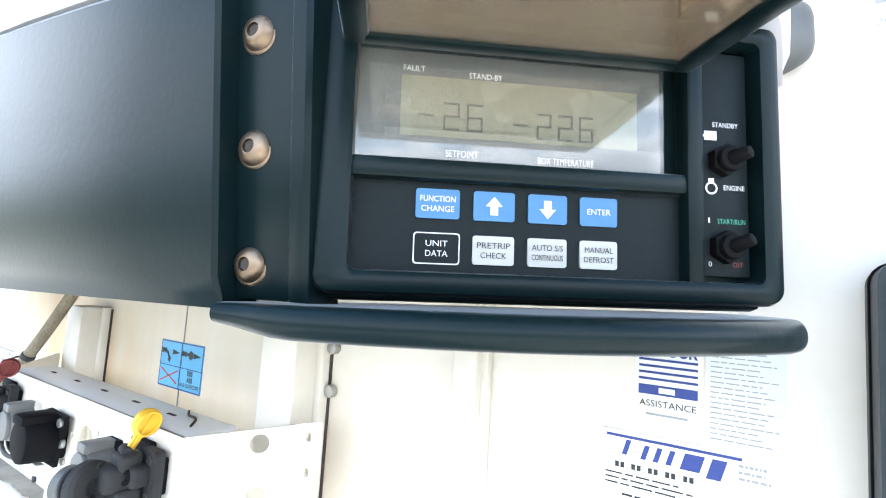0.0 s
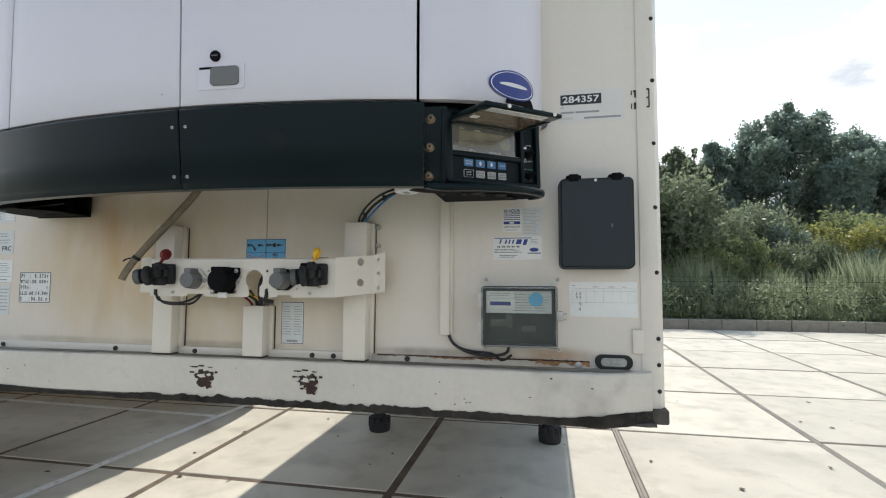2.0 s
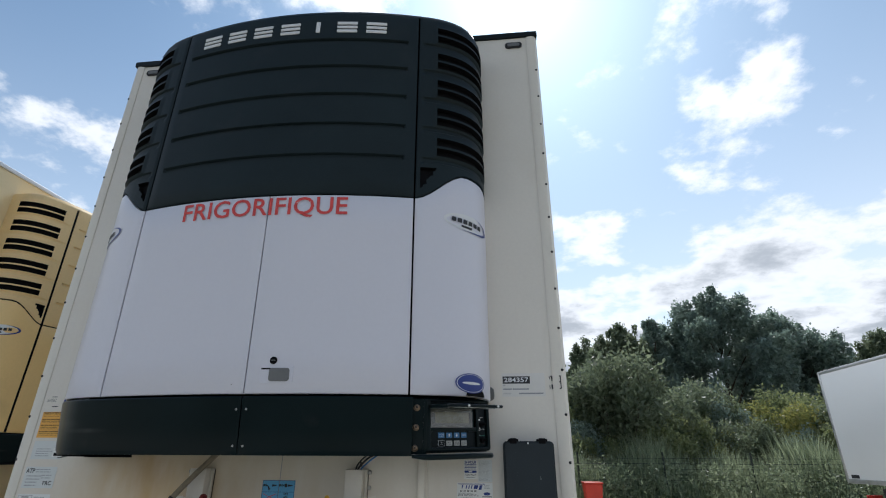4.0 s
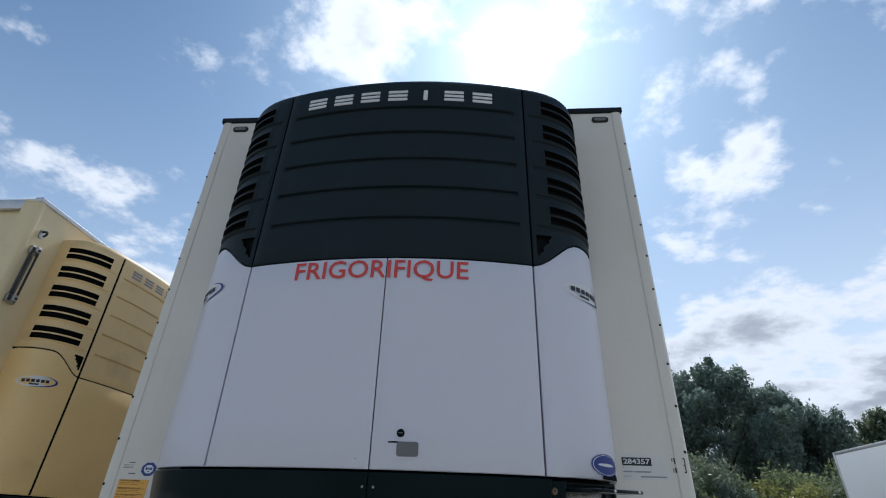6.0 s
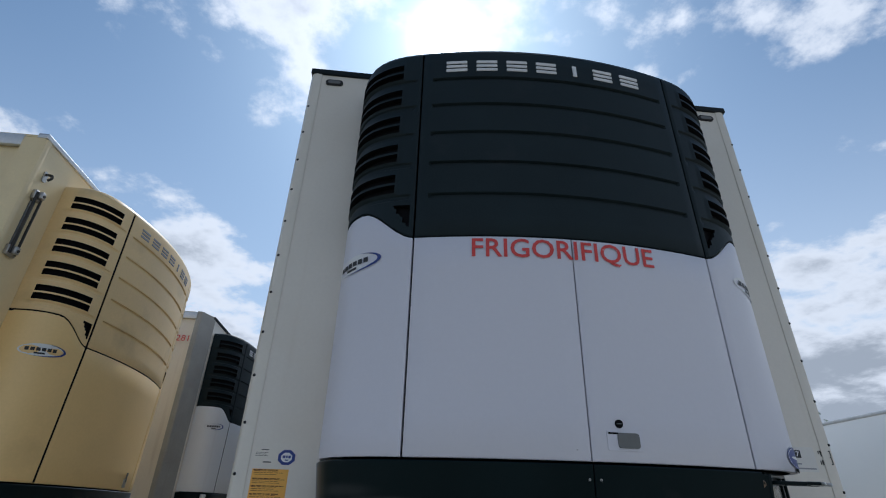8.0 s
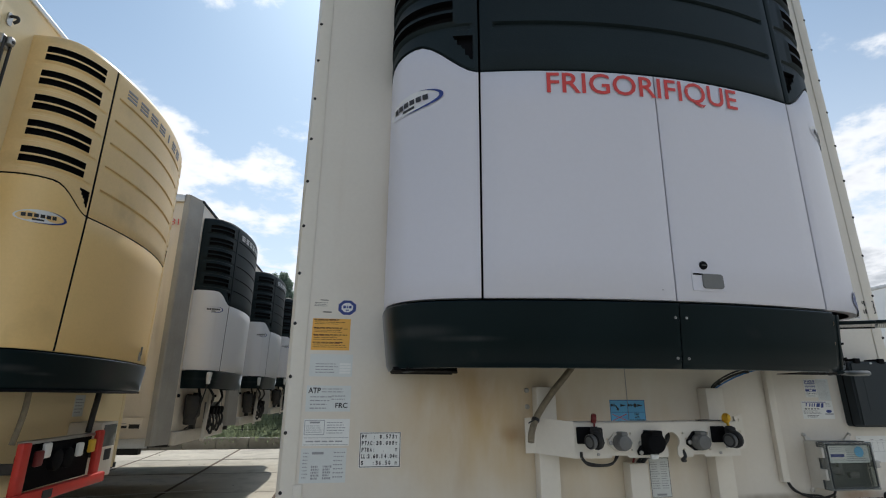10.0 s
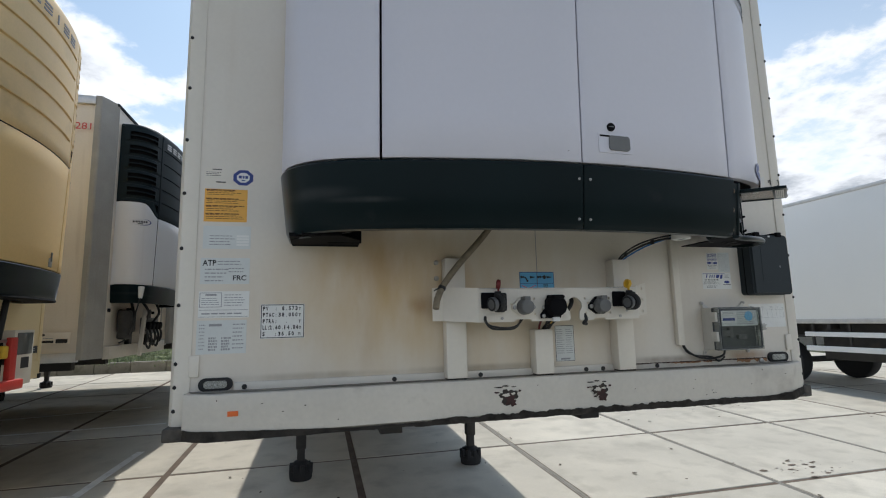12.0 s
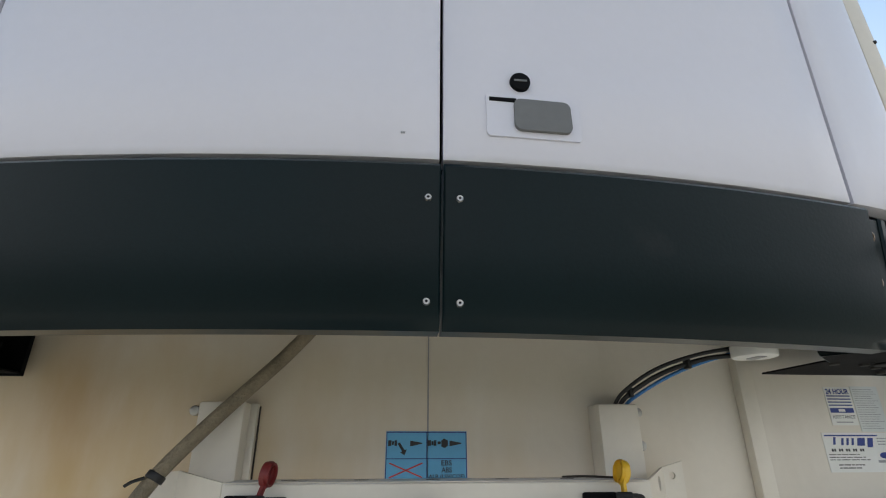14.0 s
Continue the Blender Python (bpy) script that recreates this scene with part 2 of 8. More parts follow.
M_UNIT_CLEAN = material("bright_white_unit_plastic", (0.80, 0.79, 0.79), 0.36, vary=0.03, scale=0.9, bump=0.003, streak=((0.55, 0.50, 0.44), 9, 0.62, 0.85, 0.25))
M_GRILLE = material("ribbed_grille_plastic", (0.012, 0.0205, 0.0235), 0.5, vary=0.25, scale=2.2, grain=160, bump=0.012, spec=0.16, spots=((0.030, 0.034, 0.037), 4, 0.6, 0.8, 0.5))
M_DARK = material("dark_grey_plastic", (0.008, 0.0125, 0.0145), 0.5, vary=0.25, scale=2.2, grain=160, bump=0.012, spec=0.12, spots=((0.022, 0.025, 0.027), 4, 0.6, 0.8, 0.5))
M_BAND = material("black_bumper_plastic", (0.0036, 0.0103, 0.0118), 0.30, vary=0.25, scale=2.5, grain=200, bump=0.004, spec=0.28, sheen=0.30, spots=((0.03, 0.03, 0.03), 7, 0.66, 0.8, 0.4), marks=((-0.84, 2.04, 0.16, 0.03, (0.10, 0.10, 0.095), 0.3), (-0.70, 2.015, 0.16, 0.014, (0.10, 0.10, 0.095), 0.3)))


def grazing_gloss(m, low, high, a, b):
    """Plastic whose gloss is weak face on and grows towards grazing angles."""
    nt = m.node_tree
    lw, mr = nt.nodes.new("ShaderNodeLayerWeight"), nt.nodes.new("ShaderNodeMapRange")
    lw.inputs[0].default_value = 0.5
    mr.interpolation_type = "SMOOTHSTEP"
    for key, v in (("From Min", a), ("From Max", b), ("To Min", low), ("To Max", high)):
        mr.inputs[key].default_value = v
    nt.links.new(lw.outputs["Facing"], mr.inputs["Value"])
    nt.links.new(mr.outputs[0], nt.nodes["Principled BSDF"].inputs["Specular IOR Level"])


grazing_gloss(M_BAND, 0.14, 1.0, 0.43, 0.79)
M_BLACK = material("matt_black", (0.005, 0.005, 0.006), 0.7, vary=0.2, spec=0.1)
M_RUBBER = material("black_rubber", (0.016, 0.016, 0.017), 0.75, vary=0.3, scale=8, bump=0.05, spots=((0.08, 0.07, 0.06), 9, 0.6, 0.8, 0.5))
M_STEEL = material("galvanised_steel", (0.42, 0.41, 0.39), 0.42, 0.9, vary=0.15, scale=20, bump=0.02)
M_GREY = material("grey_socket_plastic", (0.145, 0.145, 0.14), 0.5, vary=0.12, scale=12)
M_CHAR = material("charcoal_coupling_metal", (0.085, 0.087, 0.086), 0.45, vary=0.25, scale=20, bump=0.02)
M_BRASS = material("worn_screw_metal", (0.22, 0.16, 0.11), 0.38, 0.9, vary=0.25, scale=60)
M_RUST = material("rust", (0.33, 0.18, 0.09), 0.85, vary=0.4, scale=25, bump=0.08, spots=((0.10, 0.045, 0.022), 40, 0.52, 0.7, 0.8))
M_CHIP = material("bare_rusty_chip", (0.052, 0.022, 0.019), 0.8, vary=0.4, scale=30, bump=0.08)
M_RED = material("red_plastic", (0.15, 0.014, 0.013), 0.45, vary=0.15, scale=12)
M_YEL = material("yellow_plastic", (0.72, 0.44, 0.03), 0.45, vary=0.12, scale=12)
M_ORANGE_R = material("orange_reflector", (0.80, 0.16, 0.03), 0.3)
M_FILM = material("clear_label_film", (0.69, 0.665, 0.62), 0.3, vary=0.04, scale=9)
M_PAPER = material("white_label", (0.76, 0.76, 0.73), 0.55, vary=0.05, scale=9, spots=((0.55, 0.52, 0.46), 14, 0.6, 0.85, 0.35))
M_OLDPAPER = material("faded_clear_label", (0.64, 0.66, 0.64), 0.5, vary=0.05, scale=9)
M_ORANGE = material("orange_label", (0.80, 0.42, 0.075), 0.5, vary=0.06, scale=9)
M_BLUEL = material("light_blue_label", (0.12, 0.42, 0.68), 0.45, vary=0.06, scale=9)
M_BLUE = material("blue_print", (0.020, 0.042, 0.22), 0.4, vary=0.06)
M_BTN = material("blue_key", (0.045, 0.165, 0.36), 0.4, vary=0.06, scale=30)
M_INK = material("black_print", (0.018, 0.018, 0.02), 0.5, vary=0.1)
M_GREYINK = material("grey_print", (0.30, 0.30, 0.31), 0.5, vary=0.1)
M_REDINK = material("red_letter_film", (0.62, 0.05, 0.042), 0.45, vary=0.1, scale=18, spots=((0.74, 0.70, 0.70), 40, 0.66, 0.72, 0.9))
M_WHITEINK = material("white_print", (0.72, 0.72, 0.72), 0.45, vary=0.05)
M_GREENINK = material("green_print", (0.05, 0.30, 0.20), 0.45)
M_KEYW = material("worn_white_key", (0.43, 0.43, 0.41), 0.5, vary=0.08, scale=30)
M_DOC = material("blue_black_case_plastic", (0.0125, 0.0205, 0.0255), 0.48, vary=0.2, scale=6, grain=240, bump=0.012, spec=0.38, spots=((0.04, 0.042, 0.045), 9, 0.62, 0.8, 0.4))
M_LCD = material("liquid_crystal_glass", (0.23, 0.225, 0.16), 0.25, vary=0.06, scale=20)
M_SEG = material("display_segment", (0.07, 0.075, 0.055), 0.4)
M_FRAMEGREY = material("display_surround", (0.12, 0.125, 0.12), 0.22, vary=0.1, scale=15)
M_SMOKE = clear_material("smoked_window", (0.31, 0.24, 0.17), 0.06, 0.40, (0.80, 0.70, 0.58))
M_CLEAR = clear_material("clear_lid", (0.36, 0.37, 0.36), 0.06, 0.035, (0.94, 0.95, 0.94))
M_BOXLID = clear_material("clear_box_rim", (0.42, 0.43, 0.41), 0.15, 0.36, (0.74, 0.76, 0.74))
M_GLASS = clear_material("display_glass", (0.5, 0.5, 0.48), 0.02, 0.05)
M_LENS = clear_material("lamp_lens", (0.5, 0.5, 0.48), 0.05, 0.12)
M_HOSE = material("woven_hose", (0.23, 0.19, 0.13), 0.7, vary=0.25, scale=40, grain=220, bump=0.1)
M_CABLE = material("black_cable", (0.012, 0.012, 0.013), 0.5)
M_CABLEB = material("blue_cable", (0.03, 0.16, 0.42), 0.45)
M_TAN = material("sand_yellow_paint", (0.85, 0.59, 0.25), 0.40, vary=0.06, scale=1.3, bump=0.003, spots=((0.36, 0.25, 0.11), 2.4, 0.62, 0.82, 0.25))
M_TANG = material("sand_yellow_grille", (0.80, 0.575, 0.275), 0.46, vary=0.08, scale=1.6, bump=0.006, spots=((0.30, 0.21, 0.10), 3, 0.6, 0.82, 0.35))
M_TANBODY = material("cream_trailer_paint", (0.80, 0.645, 0.37), 0.42, vary=0.06, scale=1.2, bump=0.004, spots=((0.42, 0.32, 0.18), 1.7, 0.58, 0.8, 0.35))
M_CREAM = material("warm_white_trailer_paint", (0.79, 0.71, 0.59), 0.42, vary=0.06, scale=1.2, bump=0.004, streak=((0.42, 0.33, 0.22), 9, 0.58, 0.8, 0.35))
M_REDSTEEL = material("red_painted_steel", (0.55, 0.035, 0.022), 0.45, vary=0.12, scale=6)
M_ALU = material("aluminium_trim", (0.60, 0.60, 0.59), 0.42, 0.8, vary=0.1, scale=10, bump=0.01)
M_CORNER = material("dull_grey_corner_metal", (0.34, 0.325, 0.29), 0.5, vary=0.12, scale=4, bump=0.01, streak=((0.20, 0.18, 0.15), 9, 0.58, 0.82, 0.4))
M_CHASSIS = material("dark_chassis_paint", (0.030, 0.028, 0.026), 0.65, vary=0.3, scale=5, bump=0.04, spots=((0.10, 0.08, 0.055), 4, 0.55, 0.8, 0.6))
M_TRUCKW = material("white_box_panel", (0.80, 0.81, 0.80), 0.42, vary=0.03, scale=0.6, bump=0.002)
M_TYRE = material("tyre_rubber", (0.018, 0.018, 0.019), 0.8, vary=0.25, scale=12, bump=0.05)
M_RIM = material("dusty_rim", (0.22, 0.22, 0.22), 0.5, 0.6, vary=0.2, scale=14)
M_BINRED = material("red_bin_plastic", (0.62, 0.05, 0.025), 0.45, vary=0.08, scale=4)
M_SLAB = material("concrete_slab", (0.60, 0.555, 0.462), 0.85, vary=0.14, scale=1.1, grain=90, bump=0.05, spots=((0.30, 0.27, 0.22), 1.7, 0.54, 0.80, 0.50), streak=((0.33, 0.30, 0.24), 3.0, 0.52, 0.75, 0.45), random_tone=0.08)
M_TOPDIRT = material("dirty_beam_top", (0.27, 0.245, 0.205), 0.8, vary=0.3, scale=7, bump=0.05, spots=((0.11, 0.095, 0.075), 11, 0.50, 0.72, 0.8))
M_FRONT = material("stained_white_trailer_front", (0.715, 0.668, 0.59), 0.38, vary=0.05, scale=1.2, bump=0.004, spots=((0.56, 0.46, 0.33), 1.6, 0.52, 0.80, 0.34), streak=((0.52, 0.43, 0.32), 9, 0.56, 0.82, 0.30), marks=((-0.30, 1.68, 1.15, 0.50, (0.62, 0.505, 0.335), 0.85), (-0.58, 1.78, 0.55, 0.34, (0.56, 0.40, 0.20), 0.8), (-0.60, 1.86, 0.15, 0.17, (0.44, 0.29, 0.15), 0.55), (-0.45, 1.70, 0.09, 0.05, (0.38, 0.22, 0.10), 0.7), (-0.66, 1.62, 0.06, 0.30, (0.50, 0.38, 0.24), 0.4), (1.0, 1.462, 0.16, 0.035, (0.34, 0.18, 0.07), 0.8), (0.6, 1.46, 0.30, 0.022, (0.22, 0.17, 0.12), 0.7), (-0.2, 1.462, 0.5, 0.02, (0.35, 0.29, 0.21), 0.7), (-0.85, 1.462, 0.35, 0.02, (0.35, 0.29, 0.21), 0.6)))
M_SLATE = material("slate_plastic_plate", (0.035, 0.042, 0.046), 0.45, vary=0.12, scale=9)
M_JBOX = material("beige_grey_box_plastic", (0.60, 0.575, 0.52), 0.45, vary=0.06, scale=9)
M_JOINT = material("slab_joint_dirt", (0.145, 0.108, 0.08), 0.95, vary=0.35, scale=6, bump=0.1)
M_SOIL = material("rough_soil_grass", (0.07, 0.075, 0.03), 0.95, vary=0.4, scale=0.4, grain=8, bump=0.1)
M_KERB = material("kerb_concrete", (0.30, 0.28, 0.24), 0.9, vary=0.16, scale=3, bump=0.06, spots=((0.12, 0.12, 0.08), 5, 0.55, 0.75, 0.6), random_tone=0.1)
M_LINE = material("worn_road_paint", (0.85, 0.84, 0.79), 0.8, vary=0.1, scale=4, spots=((0.50, 0.47, 0.41), 16, 0.56, 0.68, 0.7))
M_BARK = material("bark", (0.085, 0.065, 0.045), 0.9, vary=0.3, scale=6, bump=0.15)
M_POST = material("dark_green_fence_metal", (0.025, 0.035, 0.025), 0.55, vary=0.2)


def leaf_material(name, dark, light):
    m = bpy.data.materials.new(name)
    m.use_nodes = True
    nt = m.node_tree
    b = nt.nodes["Principled BSDF"]
    N, L = nt.nodes.new, nt.links.new
    g, r, co, n = N("ShaderNodeNewGeometry"), N("ShaderNodeMix"), N("ShaderNodeTexCoord"), N("ShaderNodeTexNoise")
    n.inputs["Scale"].default_value = 0.7
    L(co.outputs["Object"], n.inputs["Vector"])
    r.data_type = "RGBA"
    r.inputs["A"].default_value, r.inputs["B"].default_value = (*dark, 1), (*light, 1)
    a = N("ShaderNodeMath"); a.operation = "MULTIPLY_ADD"; a.inputs[1].default_value, a.inputs[2].default_value = 1.1, -0.35
    s = N("ShaderNodeMath"); s.operation = "MULTIPLY_ADD"; s.inputs[1].default_value = 0.55; s.use_clamp = True
    L(n.outputs["Fac"], a.inputs[0]); L(g.outputs["Random Per Island"], s.inputs[0]); L(a.outputs[0], s.inputs[2])
    L(s.outputs[0], r.inputs["Factor"]); L(r.outputs["Result"], b.inputs["Base Color"])
    b.inputs["Roughness"].default_value = 0.42
    b.inputs["Specular IOR Level"].default_value = 0.55
    tr, ad = N("ShaderNodeBsdfTranslucent"), N("ShaderNodeMixShader")
    L(r.outputs["Result"], tr.inputs[0])
    ad.inputs[0].default_value = 0.6
    L(b.outputs[0], ad.inputs[1]); L(tr.outputs[0], ad.inputs[2]); L(ad.outputs[0], nt.nodes["Material Output"].inputs[0])
    MATS[name] = m
    return m


M_LEAF = leaf_material("poplar_leaf", (0.18, 0.235, 0.19), (0.38, 0.47, 0.38))
M_LEAF2 = leaf_material("willow_leaf", (0.12, 0.155, 0.09), (0.30, 0.34, 0.21))
M_LEAF3 = leaf_material("yellowing_leaf", (0.15, 0.19, 0.06), (0.46, 0.42, 0.13))
M_LEAF4 = leaf_material("hedge_leaf", (0.13, 0.165, 0.07), (0.37, 0.40, 0.19))
M_WEED = leaf_material("tall_weed", (0.16, 0.205, 0.11), (0.41, 0.46, 0.29))


# ---- mesh helpers ----
def mesh_of(bm, name, mat):
    bmesh.ops.recalc_face_normals(bm, faces=bm.faces)
    me = bpy.data.meshes.new(name)
    bm.to_mesh(me)
    bm.free()
    me.materials.append(mat)
    return me


def part(name, bm, mat, parent=None, label="", smooth=True):
    """Links a bmesh as one mesh object, under a thing or a part if given."""
    me = mesh_of(bm, name, mat)
    if smooth:
        for p in me.polygons:
            p.use_smooth = True
        me.set_sharp_from_angle(angle=radians(35))
    ob = new(name, me)
    if parent is not None:
        ob.parent = parent
    return tagged(ob, label)


def thing(name, label, category, group="", kind="", at=None):
    e = new(name)
    e.empty_display_size = 0.1
    if at is not None:
        e.matrix_world = at
    return tagged(e, label, category, group, kind)


def box(bm, x0, x1, y0, y1, z0, z1, bevel=0.0, seg=2):
    r = bmesh.ops.create_cube(bm, size=1.0, matrix=Matrix.Translation(((x0 + x1) / 2, (y0 + y1) / 2, (z0 + z1) / 2)) @ Matrix.Diagonal((abs(x1 - x0), abs(y1 - y0), abs(z1 - z0), 1)))
    if bevel:
        edges = list({e for v in r["verts"] for e in v.link_edges})
        bmesh.ops.bevel(bm, geom=edges, offset=bevel, segments=seg, affect="EDGES", profile=0.5)
    return bm


def bx(x0, x1, y0, y1, z0, z1, bevel=0.0, seg=2):
    return box(bmesh.new(), x0, x1, y0, y1, z0, z1, bevel, seg)


def cyl(bm, a, b, r0, r1=None, n=20, bevel=0.0):
    a, b = Vector(a), Vector(b)
    d = b - a
    m = Matrix.Translation((a + b) / 2) @ d.to_track_quat("Z", "Y").to_matrix().to_4x4()
    r = bmesh.ops.create_cone(bm, cap_ends=True, segments=n, radius1=r0, radius2=r0 if r1 is None else r1, depth=d.length, matrix=m)
    if bevel:
        edges = [e for e in {e for v in r["verts"] for e in v.link_edges} if any(len(f.verts) > 4 for f in e.link_faces)]
        bmesh.ops.bevel(bm, geom=edges, offset=bevel, segments=2, affect="EDGES", profile=0.5)
    return bm


def cy(a, b, r0, r1=None, n=20, bevel=0.0):
    return cyl(bmesh.new(), a, b, r0, r1, n, bevel)


def tube(points, r, n=10, sub=6):
    """A smooth hose through the points."""
    p = [Vector(q) for q in points]
    line = []
    for i in range(len(p) - 1):
        a, b, c, d = p[max(i - 1, 0)], p[i], p[i + 1], p[min(i + 2, len(p) - 1)]
        for k in range(sub):
            t = k / sub
            line.append(0.5 * ((2 * b) + (c - a) * t + (2 * a - 5 * b + 4 * c - d) * t * t + (3 * b - a - 3 * c + d) * t ** 3))
    line.append(p[-1])
    bm = bmesh.new()
    rings = []
    for i, q in enumerate(line):
        d = (line[min(i + 1, len(line) - 1)] - line[max(i - 1, 0)]).normalized()
        u = d.orthogonal().normalized() if not rings else (prev - d * prev.dot(d)).normalized()
        prev = u
        w = d.cross(u)
        rings.append([bm.verts.new(q + (u * math.cos(a) + w * math.sin(a)) * r) for a in (2 * math.pi * k / n for k in range(n))])
    for A, B in zip(rings, rings[1:]):
        for k in range(n):
            bm.faces.new((A[k], A[(k + 1) % n], B[(k + 1) % n], B[k]))
    bm.faces.new(rings[0][::-1]); bm.faces.new(rings[-1])
    return bm


def lathe(at, axis, profile, n=28):
    """A turned body: (radius, height) pairs along an axis."""
    at, d = Vector(at), Vector(axis).normalized()
    u = d.orthogonal().normalized()
    w = d.cross(u)
    bm = bmesh.new()
    rings = [[bm.verts.new(at + d * h + (u * math.cos(a) + w * math.sin(a)) * max(r, 1e-4)) for a in (2 * math.pi * k / n for k in range(n))] for r, h in profile]
    for A, B in zip(rings, rings[1:]):
        for k in range(n):
            bm.faces.new((A[k], A[(k + 1) % n], B[(k + 1) % n], B[k]))
    bm.faces.new(rings[0]); bm.faces.new(rings[-1])
    return bm


def slab_of(points, z0, z1):
    bm = bmesh.new()
    lo, hi = [bm.verts.new((x, y, z0)) for x, y in points], [bm.verts.new((x, y, z1)) for x, y in points]
    for i in range(len(points)):
        j = (i + 1) % len(points)
        bm.faces.new((lo[i], lo[j], hi[j], hi[i]))
    bm.faces.new(lo); bm.faces.new(hi)
    return bm


def plate(outline, y0, y1, holes=()):
    """A flat plate in the x-z plane from y0 (front) to y1, cut by round holes (x, z, r)."""
    bm = bmesh.new()
    loops = [[(x, z) for x, z in outline]]
    for hx, hz, hr in holes:
        loops.append([(hx + hr * math.cos(2 * math.pi * k / 18), hz + hr * math.sin(2 * math.pi * k / 18)) for k in range(18)])
    edges = []
    for lp in loops:
        vs = [bm.verts.new((x, y0, z)) for x, z in lp]
        edges += [bm.edges.new((vs[i], vs[(i + 1) % len(vs)])) for i in range(len(vs))]
    bmesh.ops.triangle_fill(bm, edges=edges, use_beauty=True)
    r = bmesh.ops.extrude_face_region(bm, geom=list(bm.faces))
    bmesh.ops.translate(bm, verts=[g for g in r["geom"] if isinstance(g, bmesh.types.BMVert)], vec=(0, y1 - y0, 0))
    return bm


def rounded(x0, x1, z0, z1, r, n=5):
    out = []
    for cx, cz, a0 in ((x1 - r, z1 - r, 0), (x0 + r, z1 - r, 90), (x0 + r, z0 + r, 180), (x1 - r, z0 + r, 270)):
        out += [(cx + r * math.cos(radians(a0 + 90 * k / n)), cz + r * math.sin(radians(a0 + 90 * k / n))) for k in range(n + 1)]
    return out


def ellipse(cx, cz, a, b, n=32):
    return [(cx + a * math.cos(2 * math.pi * k / n), cz + b * math.sin(2 * math.pi * k / n)) for k in range(n)]


def bend(ob, f):
    """Moves a part's vertices along y so that it follows a curved face: y += f(x, z)."""
    for v in ob.data.vertices:
        v.co.y += f(v.co.x, v.co.z)


def lettering(name, string, x0, x1, z0, z1, y, mat, parent, depth=0.0008, label="", m=None, shape=None, weight=0.0):
    """Built-in font letters that fill the given rectangle of the x-z plane; m lays that plane elsewhere."""
    cu = bpy.data.curves.new(name, "FONT")
    cu.body = string
    cu.resolution_u = 3
    cu.offset = weight
    cu.align_x = "LEFT"
    tmp = bpy.data.objects.new(name, cu)
    scene.collection.objects.link(tmp)
    me = bpy.data.meshes.new_from_object(tmp)
    bpy.data.objects.remove(tmp)
    bpy.data.curves.remove(cu)
    xs, ys = [v.co.x for v in me.vertices], [v.co.y for v in me.vertices]
    ax, bx_, ay, by = min(xs), max(xs), min(ys), max(ys)
    for v in me.vertices:
        x = x0 + (v.co.x - ax) / max(bx_ - ax, 1e-6) * (x1 - x0)
        z = z0 + (v.co.y - ay) / max(by - ay, 1e-6) * (z1 - z0)
        p = Vector((x, y + (shape(x, z) if shape else 0), z))
        v.co = m @ p if m is not None else p
    me.name = name
    bm = bmesh.new()
    bm.from_mesh(me)
    if shape:
        bmesh.ops.subdivide_edges(bm, edges=[e for e in bm.edges if e.calc_length() > 0.05], cuts=1)
    bpy.data.meshes.remove(me)
    return part(name, bm, mat, parent, label, smooth=False)


def bars(name, rects, y, mat, parent, m=None, depth=0.001, label=""):
    """Unreadable printing: small flat bars (x0, x1, z0, z1), together one print."""
    bm = bmesh.new()
    for x0, x1, z0, z1 in rects:
        box(bm, x0, x1, y - depth, y, z0, z1)
    if m is not None:
        bmesh.ops.transform(bm, matrix=m, verts=bm.verts)
    return part(name, bm, mat, parent, label, smooth=False)


def text_lines(x0, x1, z0, z1, n, seed, fill=0.30, gap=0.12):
    """Rectangles that stand for n lines of small print."""
    rnd = random.Random(seed)
    out = []
    h = (z1 - z0) / n
    for i in range(n):
        z = z1 - h * (i + 0.5)
        x = x0
        end = x0 + (x1 - x0) * rnd.uniform(0.7, 1.0)
        while x < end:
            w = min(rnd.uniform(0.06, 0.22) * (x1 - x0), end - x)
            out.append((x, x + w, z - h * fill / 2, z + h * fill / 2))
            x += w + gap * h + 0.02 * (x1 - x0)
    return out


def ground_z(y):
    return -0.22 + 0.03 * y

# ---- ground ----
def build_ground():
    bm = bmesh.new()
    vs = []
    for x, y in ((-900, -900), (900, -900), (900, -12), (900, 16.1), (900, 60), (900, 2500), (-900, 2500), (-900, 60), (-900, 16.1), (-900, -12)):
        z = -0.09 + (ground_z(y) if -12 <= y <= 16.1 else (ground_z(-12) if y < -12 else ground_z(16.1) + (0.15 if y > 30 else 0)))
        vs.append(bm.verts.new((x, y, z)))
    bm.faces.new((vs[0], vs[1], vs[2], vs[9])); bm.faces.new((vs[9], vs[2], vs[3], vs[8]))
    bm.faces.new((vs[8], vs[3], vs[4], vs[7])); bm.faces.new((vs[7], vs[4], vs[5], vs[6]))
    tagged(part("ground", bm, M_SOIL, None, "rough soil and grass behind the paved yard", smooth=False), category="ground", kind="structure")


build_ground()


